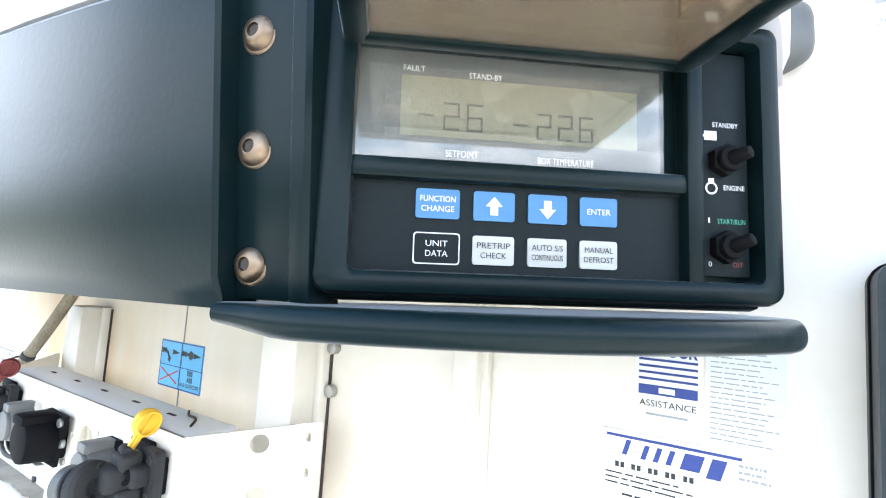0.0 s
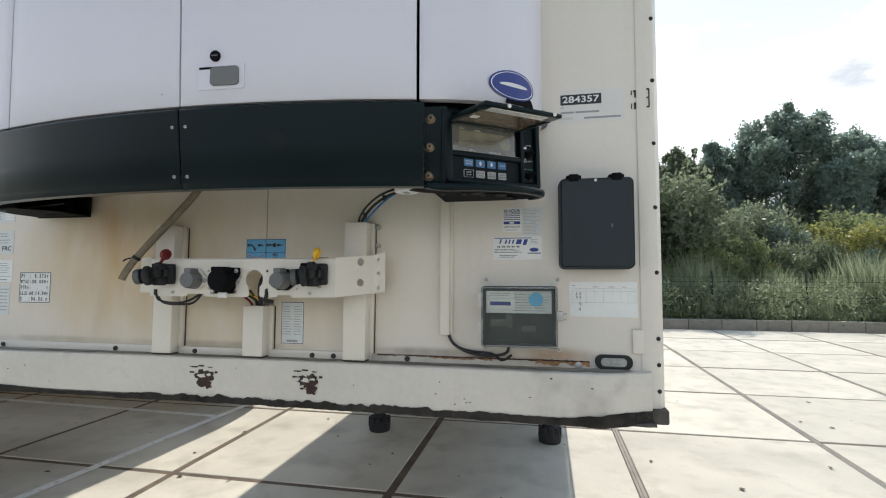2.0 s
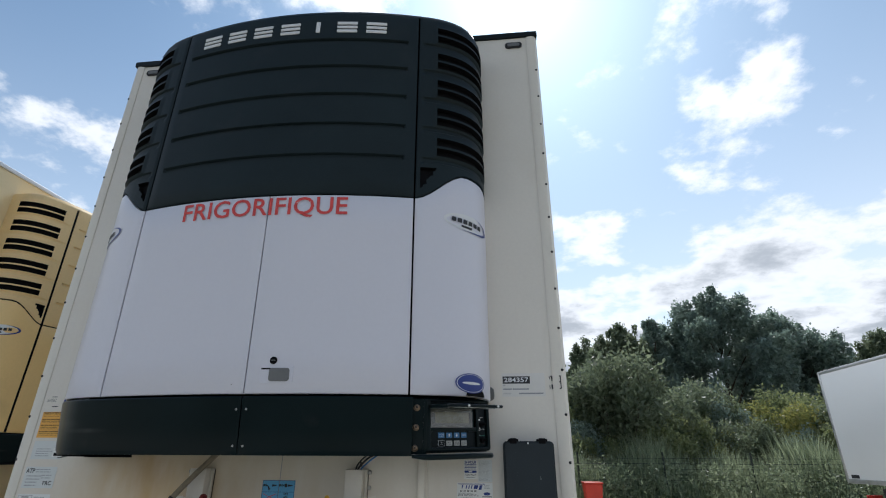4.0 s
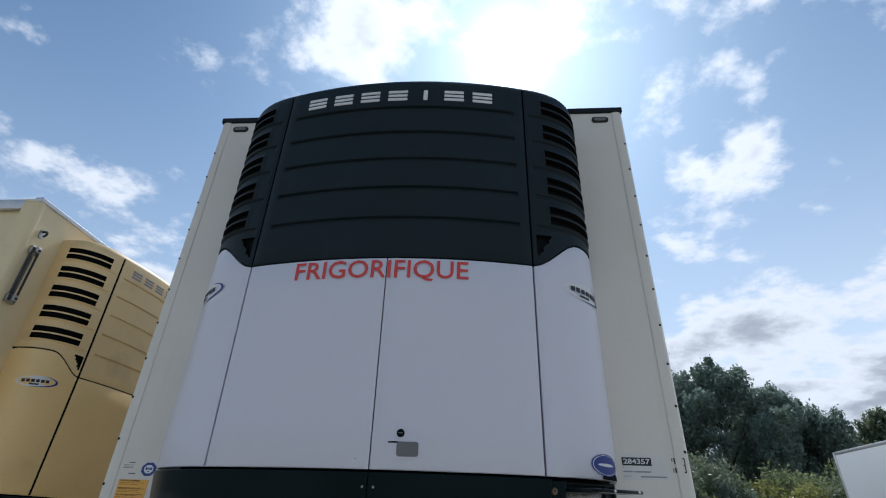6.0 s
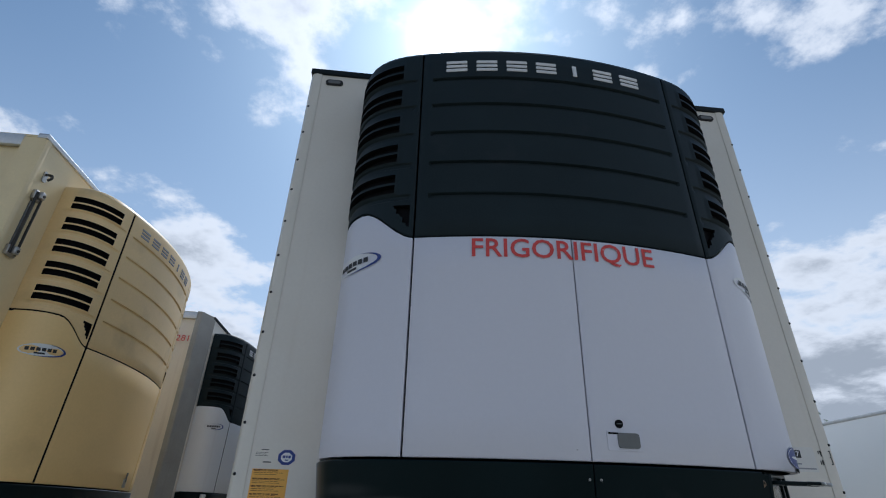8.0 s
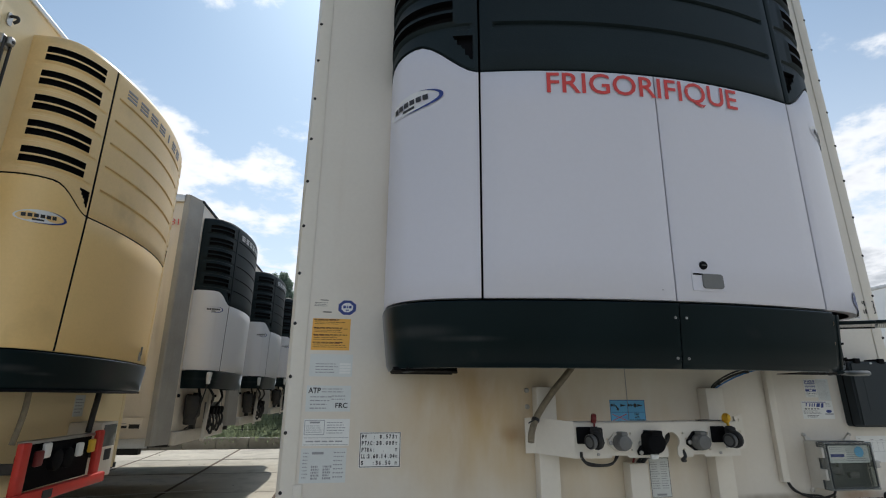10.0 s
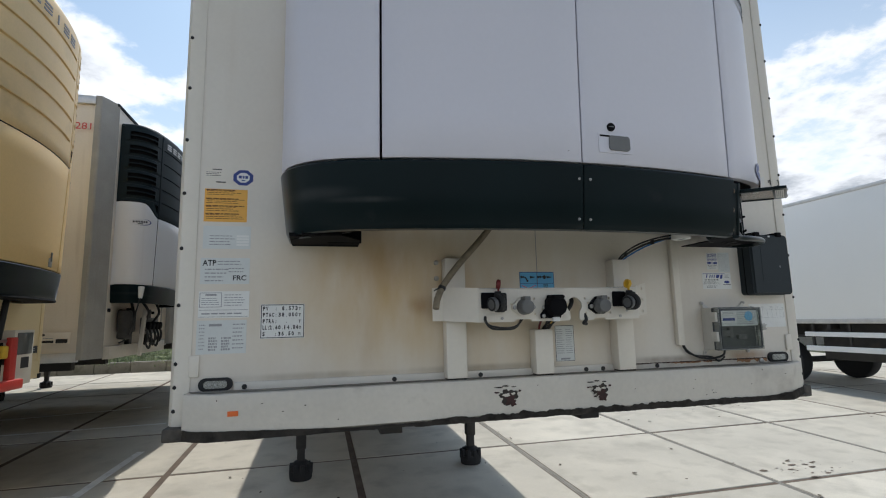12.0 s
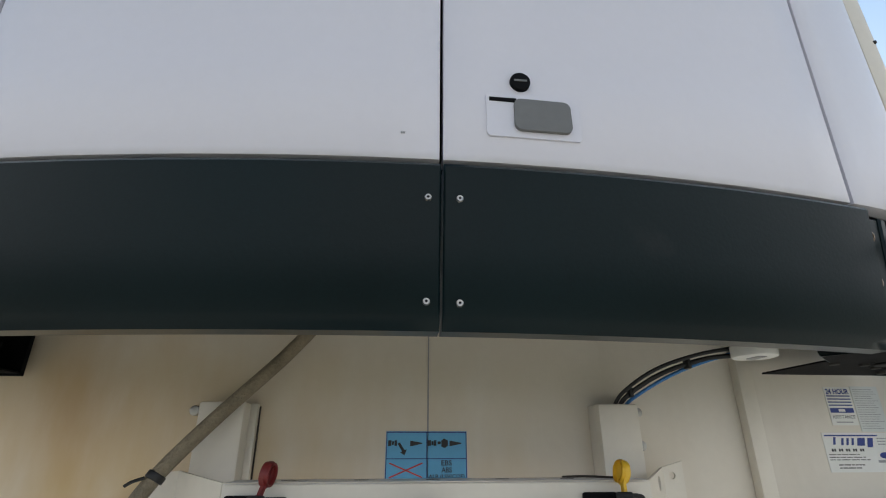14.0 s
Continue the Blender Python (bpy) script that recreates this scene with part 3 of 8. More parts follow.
# ---- refrigeration unit ----
def unit_plan():
    pts = [(x, -0.425 + 0.155 * x * x) for x in np.linspace(0, 0.70, 15)]
    a, c, b = Vector((0.70, -0.349)), Vector((0.955, -0.292)), Vector((0.955, -0.10))
    for t in np.linspace(0, 1, 13)[1:]:
        p = a * (1 - t) ** 2 + c * 2 * t * (1 - t) + b * t * t
        pts.append((p.x, p.y))
    pts.append((0.955, 0.0))
    right = np.array(pts)
    left = right[:0:-1] * np.array([-1, 1])
    full = np.vstack([left, right])
    s = np.concatenate([[0], np.cumsum(np.linalg.norm(np.diff(full, axis=0), axis=1))])
    s -= s[-1] / 2
    return s, full


PLAN_S, PLAN_XY = unit_plan()
S_END = float(PLAN_S[-1])
S_SEAM = 0.652


def plan_at(s):
    x, y = np.interp(s, PLAN_S, PLAN_XY[:, 0]), np.interp(s, PLAN_S, PLAN_XY[:, 1])
    e = 0.01
    dx = np.interp(s + e, PLAN_S, PLAN_XY[:, 0]) - np.interp(s - e, PLAN_S, PLAN_XY[:, 0])
    dy = np.interp(s + e, PLAN_S, PLAN_XY[:, 1]) - np.interp(s - e, PLAN_S, PLAN_XY[:, 1])
    k = math.hypot(dx, dy) or 1
    return x, y, dy / k, -dx / k


def front_y(x):
    return float(np.interp(x, PLAN_XY[:, 0], PLAN_XY[:, 1]))


def lean(x, z):
    return -0.035 * min(max((z - 2.14) / 0.86, 0), 1) * max(0.0, 1 - (x / 0.955) ** 2)


def breaks(a, b, step, extra=()):
    n = max(1, round((b - a) / step))
    v = [a + (b - a) * i / n for i in range(n + 1)] + [e for e in extra if a < e < b]
    out = []
    for q in sorted(v):
        if not out or q - out[-1] > 1e-4:
            out.append(q)
    return out


def shell(s_list, z_list, out=0.0, depth=None, zmap=None, thick=0.03, skip=None, edge=0.005, well=0.05):
    """A panel that follows the unit's plan: pushed out by `out` plus depth(s, z), rounded at its rim, with wells where skip(s, z)."""
    bm = bmesh.new()
    ns, nz = len(s_list), len(z_list)

    def at(s, z, o):
        x, y, nx, ny = plan_at(s)
        zz = zmap(s, z) if zmap else z
        return (x + nx * o, y + ny * o + lean(x, zz), zz)
    grid = []
    for i, s in enumerate(s_list):
        row = []
        for j, z in enumerate(z_list):
            o = out + (depth(s, z) if depth else 0)
            if i in (0, ns - 1) or j in (0, nz - 1):
                o -= edge
            row.append(bm.verts.new(at(s, z, o)))
        grid.append(row)
    inner = {}

    def deep(i, j, d):
        key = (i, j, d)
        if key not in inner:
            inner[key] = bm.verts.new(at(s_list[i], z_list[j], out - d))
        return inner[key]
    open_ = [[bool(skip and skip((s_list[i] + s_list[i + 1]) / 2, (z_list[j] + z_list[j + 1]) / 2)) for j in range(nz - 1)] for i in range(ns - 1)]
    for i in range(ns - 1):
        for j in range(nz - 1):
            if not open_[i][j]:
                bm.faces.new((grid[i][j], grid[i + 1][j], grid[i + 1][j + 1], grid[i][j + 1]))
                continue
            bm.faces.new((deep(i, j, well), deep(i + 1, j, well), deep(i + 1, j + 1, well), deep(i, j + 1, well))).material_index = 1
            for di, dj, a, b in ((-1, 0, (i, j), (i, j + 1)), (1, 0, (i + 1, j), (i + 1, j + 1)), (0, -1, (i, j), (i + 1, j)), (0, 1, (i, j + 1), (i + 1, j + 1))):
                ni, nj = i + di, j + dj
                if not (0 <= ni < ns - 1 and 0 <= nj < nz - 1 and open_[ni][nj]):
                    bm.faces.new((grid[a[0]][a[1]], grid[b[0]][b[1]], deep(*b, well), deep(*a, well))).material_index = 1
    rim = [(i, 0) for i in range(ns)] + [(ns - 1, j) for j in range(1, nz)] + [(i, nz - 1) for i in range(ns - 2, -1, -1)] + [(0, j) for j in range(nz - 2, 0, -1)]
    for a, b in zip(rim, rim[1:] + rim[:1]):
        bm.faces.new((grid[a[0]][a[1]], grid[b[0]][b[1]], deep(*b, thick), deep(*a, thick)))
    return bm


GROOVES = (3.19, 3.365, 3.54, 3.715, 3.89)
Z_BAND, Z_DOOR, Z_GRILLE, Z_TOP = 1.925, 2.14, 3.0, 4.09


def rise(s):
    t = min(max((abs(s) - S_SEAM) / 0.25, 0), 1)
    return 0.15 * t * t * (3 - 2 * t)


def slots():
    out = []
    for g in GROOVES:
        out += [(g + 0.037, g + 0.081), (g + 0.094, g + 0.138)]
    return out


SLOTS = slots()


def reefer_unit(at, m_body, m_grille, label, detail=True, m_mark=None, m_inside=None):
    u = thing("refrigeration_unit", label, "refrigeration unit", "refrigeration units on trailer fronts", at=at)
    g = 0.004 if detail else 0.0085

    # lower doors and corner panels
    def door_z(extra=()):
        return breaks(Z_DOOR + 0.006, Z_GRILLE - 0.004, 0.14, (Z_DOOR + 0.014, Z_GRILLE - 0.012) + tuple(extra))
    if detail:
        part("door", shell(breaks(-S_SEAM + g, 0.0035, 0.07, (-S_SEAM + 0.012, -0.006)), door_z()), m_body, u)
        right = part("door", shell(breaks(0.0085, S_SEAM - g, 0.07, (0.018, S_SEAM - 0.012)), door_z()), m_body, u)
    else:
        right = part("door", shell(breaks(-S_SEAM + g, S_SEAM - g, 0.09, (-S_SEAM + 0.012, S_SEAM - 0.012)), door_z()), m_body, u)
    for sg in (-1, 1):
        a, b = sorted((sg * (S_SEAM + g), sg * S_END))
        zs = breaks(0, 1, 0.09, (0.012, 0.985))
        part("corner_panel", shell(breaks(a, b, 0.035, (sg * (S_SEAM + 0.012),)), zs, zmap=lambda s, z: Z_DOOR + 0.006 + z * (Z_GRILLE - 0.004 + rise(s) - Z_DOOR - 0.006)), m_body, u)
        # louvred corner of the grille
        base = [0.0, 0.03, 0.06, 0.09]

        def zmap(s, z):
            lo = Z_GRILLE + 0.004 + rise(s)
            return z if z >= 3.17 else lo + (z - 3.0) / 0.17 * (3.17 - lo)
        extra = [q for pair in SLOTS for q in pair] + [q + o for q in GROOVES for o in (-0.003, 0.004, 0.022, 0.028)] + [3.03, 3.045, 3.06, 3.075, 3.09, 3.105, 3.12, 3.135, 3.15, 3.16]
        zs = [z for z in breaks(3.0, Z_TOP, 0.05, extra + [3.006, Z_TOP - 0.02])]

        def hole(s, z, sg=sg):
            t = abs(s)
            if 0.755 < t < 1.09 and any(lo < z < hi for lo, hi in SLOTS):
                return True
            return 0.675 < t < 0.755 and 3.03 < z < 3.16 and (z - 3.03) / 0.13 > (t - 0.675) / 0.08 * 0.95

        def groove(s, z):
            t = abs(s)
            if 0.68 < t < 1.12 and any(q + 0.002 < z < q + 0.024 for q in GROOVES):
                return -0.008
            if 0.735 < t < 1.12 and any(q + 0.033 < z < q + 0.145 for q in GROOVES):
                return 0.005
            return 0.0
        ss = breaks(a, b, 0.03, [sg * q for q in (S_SEAM + 0.012, 0.675, 0.69, 0.705, 0.72, 0.735, 0.75, 0.765, 0.785, 1.09)])
        # slot wells take flat black for the shade deep inside open louvres
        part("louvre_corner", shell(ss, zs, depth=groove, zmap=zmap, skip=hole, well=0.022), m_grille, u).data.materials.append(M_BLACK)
        if not detail:
            # dark rubber seals in the joints
            lo_, hi_ = sorted((sg * (S_SEAM - 0.012), sg * (S_SEAM + 0.012)))
            part("joint_seal", shell([lo_, hi_], breaks(Z_DOOR + 0.01, Z_TOP - 0.01, 0.2), out=-0.0045, thick=0.01, edge=0.0), M_BLACK, u)
            part("joint_seal", shell(breaks(*sorted((sg * S_SEAM, sg * S_END)), 0.03), [-0.012, 0.012], out=-0.0045, thick=0.01, edge=0.0, zmap=lambda s, z: Z_GRILLE + rise(s) + z), M_BLACK, u)
    # ribbed middle of the grille
    extra = [q + o for q in GROOVES for o in (-0.006, 0.001, 0.006, 0.022, 0.028)]
    zs = breaks(Z_GRILLE + 0.004, Z_TOP, 0.08, extra + [Z_GRILLE + 0.012, Z_TOP - 0.02])

    def rib(s, z):
        if abs(s) < 0.60 and any(q + 0.002 < z < q + 0.025 for q in GROOVES):
            return -0.013
        if abs(s) < 0.60 and any(q - 0.006 < z <= q for q in GROOVES):
            return 0.004
        return 0.0
    part("grille_panel", shell(breaks(-S_SEAM + g, S_SEAM - g, 0.06, (-S_SEAM + 0.012, S_SEAM - 0.012, -0.60, 0.60, -0.59, 0.59)), zs, depth=rib), m_grille, u)
    if not detail:
        part("joint_seal", shell(breaks(-S_SEAM, S_SEAM, 0.09), [Z_GRILLE - 0.012, Z_GRILLE + 0.012], out=-0.0045, thick=0.01, edge=0.0), M_BLACK, u)
    # rounded top
    bm = bmesh.new()
    ss = breaks(-S_END, S_END, 0.05)
    rows = []
    for k, (o, dz) in enumerate(((-0.004, 0.0), (-0.012, 0.022), (-0.035, 0.04), (-0.08, 0.05))):
        row = []
        for s in ss:
            x, y, nx, ny = plan_at(s)
            y2 = y + ny * o + lean(x, Z_TOP)
            row.append(bm.verts.new((x + nx * o, min(y2, 0.0), Z_TOP + dz)))
        rows.append(row)
    for A, B in zip(rows, rows[1:]):
        for i in range(len(ss) - 1):
            bm.faces.new((A[i], A[i + 1], B[i + 1], B[i]))
    back = [bm.verts.new((v.co.x, 0.0, v.co.z)) for v in rows[-1]]
    for i in range(len(ss) - 1):
        bm.faces.new((rows[-1][i], rows[-1][i + 1], back[i + 1], back[i]))
    part("top_cover", bm, m_grille, u)
    # dark inside, seen only in the joints
    bm = shell(breaks(-S_END + 0.01, S_END - 0.01, 0.06), [2.135, 2.3, 3.0, 4.1], out=-0.085, thick=0.002)
    part("inner_frame", bm, M_BLACK, u)
    # manufacturer's mark at the top: seven plain blocks of three bars
    mark = m_mark or M_WHITEINK
    for i in range(7):
        x0 = -0.53 + i * 0.151
        w = 0.105 if i != 4 else 0.022
        x0 += 0.04 if i == 4 else 0
        bm = bmesh.new()
        for zz in ((3.955, 3.974), (3.983, 4.000), (4.009, 4.028)) if i != 4 else ((3.955, 4.028),):
            box(bm, x0, x0 + w, -0.0045, 0.004, zz[0], zz[1], 0.003, 1)
        ob = part("mark_block", bm, mark, u)
        bend(ob, lambda x, z: front_y(x) + lean(x, z))
    # oval model badges on the corner panels
    for sg in (-1, 1):
        for name, bmx, mt, o in (("badge", ellipse(0, 0, 0.105, 0.034), M_WHITEINK, 0.002), ("badge_rim", None, M_BLUE, 0.003), ("badge_print", None, M_INK, 0.0035)):
            bm = bmesh.new()
            if name == "badge":
                f = [bm.verts.new((x, 0, z)) for x, z in bmx]
                c = bm.verts.new((0, 0, 0))
                for i in range(len(f)):
                    bm.faces.new((f[i], f[(i + 1) % len(f)], c))
            elif name == "badge_rim":
                n = 28
                A = [bm.verts.new((0.105 * math.cos(a), 0, 0.034 * math.sin(a))) for a in np.linspace(-1.9, 1.3, n)]
                B = [bm.verts.new((0.105 * math.cos(a) * (1 - 0.13 * math.sin((i + 0.5) / n * math.pi)), 0, 0.034 * math.sin(a) * (1 - 0.25 * math.sin((i + 0.5) / n * math.pi)))) for i, a in enumerate(np.linspace(-1.9, 1.3, n))]
                for i in range(n - 1):
                    bm.faces.new((A[i], A[i + 1], B[i + 1], B[i]))
            else:
                for k in range(6):
                    box(bm, -0.075 + k * 0.023, -0.058 + k * 0.023, -0.0004, 0.0004, -0.006, 0.012)
                box(bm, -0.035, 0.01, -0.0004, 0.0004, -0.022, -0.013)
            bmesh.ops.rotate(bm, verts=bm.verts, matrix=Matrix.Rotation(radians(4 if sg > 0 else -5), 3, "Y"))
            for v in bm.verts:
                x, y, nx, ny = plan_at(sg * 0.915 + v.co.x * 1.25)
                zz = 2.905 + v.co.z * 1.2
                v.co = Vector((x + nx * (o - v.co.y), y + ny * (o - v.co.y) + lean(x, zz), zz))
            part(name, bm, mt, u, "white oval badge with a blue edge" if name == "badge" else "")
    return u, right


def bumper_band(u, s0, s1, cut=None, z0=Z_BAND, z1=Z_DOOR - 0.004):
    """Black moulded band under the doors."""
    zs = [z0, z0 + 0.008, z0 + 0.02, (z0 + z1) / 2, z1 - 0.012, z1 - 0.004, z1]
    return part("bumper_band", shell(breaks(s0, s1, 0.045, (s0 + 0.0025, s1 - 0.0025)), zs, out=0.004, thick=0.06, edge=0.003, depth=lambda s, z: -0.024 * (z1 - z) / (z1 - z0) - (0.004 if z < z0 + 0.015 else 0.0)), M_BAND, u)


# ---- trailer body shared by all reefers ----
def trailer(at, m_body, label, length=13.4, leg_y=4.28, bottom=1.28, top=4.295, floor_drop=0.0, legs=True, detail=True, cut=0.0):
    """A refrigerated box on its chassis; cut slants off the two front corners."""
    t = thing("reefer_trailer", label, "semi-trailer", "parked refrigerated semi-trailers", at=at)
    if cut:
        plan = [(-1.262 + cut, 0.0), (1.262 - cut, 0.0), (1.262, cut * 0.5), (1.262, length), (-1.262, length), (-1.262, cut * 0.5)]
        part("box_body", slab_of(plan, bottom + 0.05, top - 0.004), m_body, t, smooth=False)
    else:
        part("box_body", bx(-1.262, 1.262, 0.0, length, bottom + 0.05, top - 0.004), m_body, t, smooth=False)
    for sg in (-1, 1):
        bm = bmesh.new()
        prof = [(1.235, -0.004), (1.262, -0.010), (1.284, -0.004), (1.298, 0.016), (1.300, 0.06), (1.300, 0.14), (1.26, 0.14), (1.26, 0.002), (1.235, 0.002)]
        lo = [bm.verts.new((sg * x, y, bottom + 0.035)) for x, y in prof]
        hi = [bm.verts.new((sg * x, y, top - 0.02)) for x, y in prof]
        for i in range(len(prof)):
            j = (i + 1) % len(prof)
            bm.faces.new((lo[i], lo[j], hi[j], hi[i]))
        bm.faces.new(lo); bm.faces.new(hi)
        if cut:
            bm.free()
            strip_ = [(1.255 - cut, -0.006), (1.270 - cut, -0.012), (1.292, cut * 0.5 - 0.016), (1.302, cut * 0.5 + 0.002), (1.302, cut * 0.5 + 0.05), (1.258, cut * 0.5 + 0.05), (1.258, cut * 0.5), (1.255 - cut, 0.002)]
            part("corner_profile", slab_of([(sg * x, y) for x, y in strip_], bottom + 0.02, top + 0.01), M_CORNER, t, "dull grey metal corner profile", smooth=False)
            continue
        part("corner_profile", bm, m_body, t)
        part("corner_foot", bx(sg * 1.235 if sg > 0 else -1.302, 1.302 if sg > 0 else -1.235, (-0.012 if not detail else -0.024 if sg > 0 else -0.044), 0.13, bottom, bottom + 0.042, 0.006), M_EDGE if detail else M_RUBBER, t)
        if detail:
            z = bottom + 0.09
            while z < top - 0.15:
                bm = bmesh.new()
                bmesh.ops.create_icosphere(bm, subdivisions=1, radius=0.0075, matrix=Matrix.Translation((sg * 1.280, -0.004, z)))
                part("rivet", bm, M_RUBBER, t)
                z += 0.075 if z < bottom + 0.2 else 0.192
    part("roof_trim", bx(cut - 1.302, 1.302 - cut, -0.012, 0.06, top - 0.02, top + 0.02, 0.006), M_DARK, t)
    part("roof_panel", bx(-1.29, 1.29, 0.06 + cut * 0.6, length, top - 0.01, top + 0.012, 0.004), m_body, t)
    for sg in (-1, 1):
        part("side_rail", bx(sg * 1.27, sg * 1.30, 0.14, length, bottom, bottom + 0.10, 0.004), M_ALU, t)
        part("roof_rail", bx(sg * 1.27, sg * 1.302, 0.14, length, top - 0.09, top, 0.004), M_ALU, t)
        part("chassis_beam", bx(sg * 0.50 - 0.05, sg * 0.50 + 0.05, 0.5, length, bottom - 0.14, bottom + 0.05), M_CHASSIS, t)
    part("floor_pan", bx(-1.26, 1.26, 0.02 + cut * 0.6, length, bottom + 0.01, bottom + 0.06), M_CHASSIS, t)
    for y in np.arange(1.0, length - 1, 1.4):
        part("cross_member", bx(-1.24, 1.24, y, y + 0.06, bottom - 0.06, bottom + 0.02), M_CHASSIS, t)
    if legs:
        for sg in (-1, 1):
            gz = floor_drop + (ground_z(leg_y) if not floor_drop else 0)
            leg = part("landing_leg", bx(sg * 1.0 - 0.055, sg * 1.0 + 0.055, leg_y - 0.055, leg_y + 0.055, gz + 0.33, bottom + 0.02, 0.01), M_CHASSIS, t)
            part("inner_leg", bx(sg * 1.0 - 0.042, sg * 1.0 + 0.042, leg_y - 0.042, leg_y + 0.042, gz + 0.12, gz + 0.4, 0.006), M_CHASSIS, leg)
            bm = bmesh.new()
            cyl(bm, (sg * 1.0, leg_y, gz - 0.005), (sg * 1.0, leg_y, gz + 0.10), 0.12, 0.13, n=20, bevel=0.015)
            part("foot_cup", cy((sg * 1.0, leg_y, gz + 0.09), (sg * 1.0, leg_y, gz + 0.20), 0.125, 0.075, n=20, bevel=0.02), M_RUBBER, leg)
            for k in range(9):
                a = 2 * math.pi * k / 9
                part("foot_lug", bx(sg * 1.0 + 0.108 * math.cos(a) - 0.022, sg * 1.0 + 0.108 * math.cos(a) + 0.022, leg_y + 0.108 * math.sin(a) - 0.022, leg_y + 0.108 * math.sin(a) + 0.022, gz + 0.06, gz + 0.17, 0.008), M_RUBBER, leg)
            part("foot", bm, M_RUBBER, leg)
        part("leg_brace", bx(-0.95, 0.95, leg_y - 0.03, leg_y + 0.03, bottom - 0.13, bottom - 0.07), M_CHASSIS, t)
    for k in range(3):
        y = length - 4.6 + 1.31 * k
        gz = ground_z(y) if not floor_drop else floor_drop
        part("axle", cy((-0.9, y, gz + 0.5), (0.9, y, gz + 0.5), 0.07), M_CHASSIS, t)
        for sg in (-1, 1):
            w = part("tyre", cy((sg * 0.86, y, gz + 0.5), (sg * 1.24, y, gz + 0.5), 0.5, n=36, bevel=0.04), M_TYRE, t)
            part("rim", cy((sg * 1.15, y, gz + 0.5), (sg * 1.246, y, gz + 0.5), 0.29, 0.24, n=28), M_RIM, w)
    return t

# ---- the white reefer trailer ----
main = trailer(pose(0, 0, 0), M_BODY, "white refrigerated semi-trailer with rusty lower beam on landing legs")
unit, unit_door = reefer_unit(pose(0, 0, 0), M_UNIT, M_GRILLE, "white refrigeration unit with dark ribbed grille and black bumper band")
bumper_band(unit, -S_END, 0.0055)
bumper_band(unit, 0.0085, 0.668)
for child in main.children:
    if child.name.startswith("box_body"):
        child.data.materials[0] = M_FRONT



def on_unit(bm, s0, z0, o=0.002):
    """Lays a flat part (x across, y out, z up, about its middle) on the unit's curved front."""
    for v in bm.verts:
        x, y, nx, ny = plan_at(s0 + v.co.x)
        zz = z0 + v.co.z
        v.co = Vector((x + nx * (o - v.co.y), y + ny * (o - v.co.y) + lean(x, zz), zz))
    return bm


def disc(a, b, n=36):
    bm = bmesh.new()
    c = bm.verts.new((0, 0, 0))
    rings = []
    for k in (0.5, 1.0):
        rings.append([bm.verts.new((x * k, 0, z * k)) for x, z in ellipse(0, 0, a, b, n)])
    for i in range(n):
        j = (i + 1) % n
        bm.faces.new((c, rings[0][i], rings[0][j]))
        bm.faces.new((rings[0][i], rings[1][i], rings[1][j], rings[0][j]))
    return bm


def ring(a, b, k=0.9, n=36):
    bm = bmesh.new()
    A = [bm.verts.new((x, 0, z)) for x, z in ellipse(0, 0, a, b, n)]
    B = [bm.verts.new((x * k, 0, z * k)) for x, z in ellipse(0, 0, a, b, n)]
    for i in range(n):
        j = (i + 1) % n
        bm.faces.new((A[i], A[j], B[j], B[i]))
    return bm


# red lettering over the two doors
word = lettering("door_lettering", "FRIGORIFIQUE", -0.408, 0.362, 2.884, 2.984, -0.0035, M_REDINK, unit, label="worn red film lettering", weight=0.010, shape=lambda x, z: front_y(x) + lean(x, z))

# latch and lock of the door
latch_ob = part("latch_plate", plate(rounded(0.066, 0.198, 2.182, 2.250, 0.006), -0.0035, 0.004), M_UNIT, unit_door)
bend(latch_ob, lambda x, z: front_y(x) + lean(x, z))
ob = part("latch_handle", plate(rounded(0.104, 0.184, 2.191, 2.241, 0.010), -0.0062, 0.0), M_GREY, unit_door, "grey metal paddle handle")
bend(ob, lambda x, z: front_y(x) + lean(x, z) + (z - 2.24) * 0.05)
ob = part("latch_slot", bx(0.070, 0.108, -0.005, 0.001, 2.236, 2.242, 0.001), M_BLACK, unit_door)
bend(ob, lambda x, z: front_y(x) + lean(x, z))
yl = front_y(0.115) + lean(0.115, 2.27)
lock = part("lock", cy((0.115, yl + 0.01, 2.271), (0.115, yl - 0.006, 2.271), 0.0145, n=24, bevel=0.002), M_BLACK, unit_door)
part("key_slot", bx(0.106, 0.124, yl - 0.0068, yl - 0.005, 2.2695, 2.2725), M_GREY, lock)
# scuffs on the left door
part("scuff", on_unit(bx(-0.003, 0.003, -0.0004, 0.0004, -0.0015, 0.0015, 0.0005, 1), -0.045, 2.18, 0.001), M_GREYINK, unit)

# round-ended brand oval low on the corner panel, drawn plain
oval = part("brand_oval", on_unit(disc(0.076, 0.039), 0.91, 2.197, 0.003), M_BLUE, unit, "blue oval badge with a white line")
part("oval_line", on_unit(ring(0.070, 0.035, 0.955), 0.91, 2.197, 0.0035), M_WHITEINK, oval)
part("oval_print", on_unit(disc(0.046, 0.0055), 0.91, 2.197, 0.004), M_WHITEINK, oval)

# screws in the band
for x, z in ((-0.011, 2.088), (0.029, 2.088), (-0.011, 1.958), (0.029, 1.957)):
    y = front_y(x) - 0.004 + 0.024 * (2.136 - z) / 0.211
    sc = part("screw", cy((x, y + 0.002, z), (x, y - 0.003, z), 0.0052, 0.004, n=14), M_STEEL, unit)
    part("screw_socket", cy((x, y - 0.002, z), (x, y - 0.0034, z), 0.0018, n=6), M_BLACK, sc)

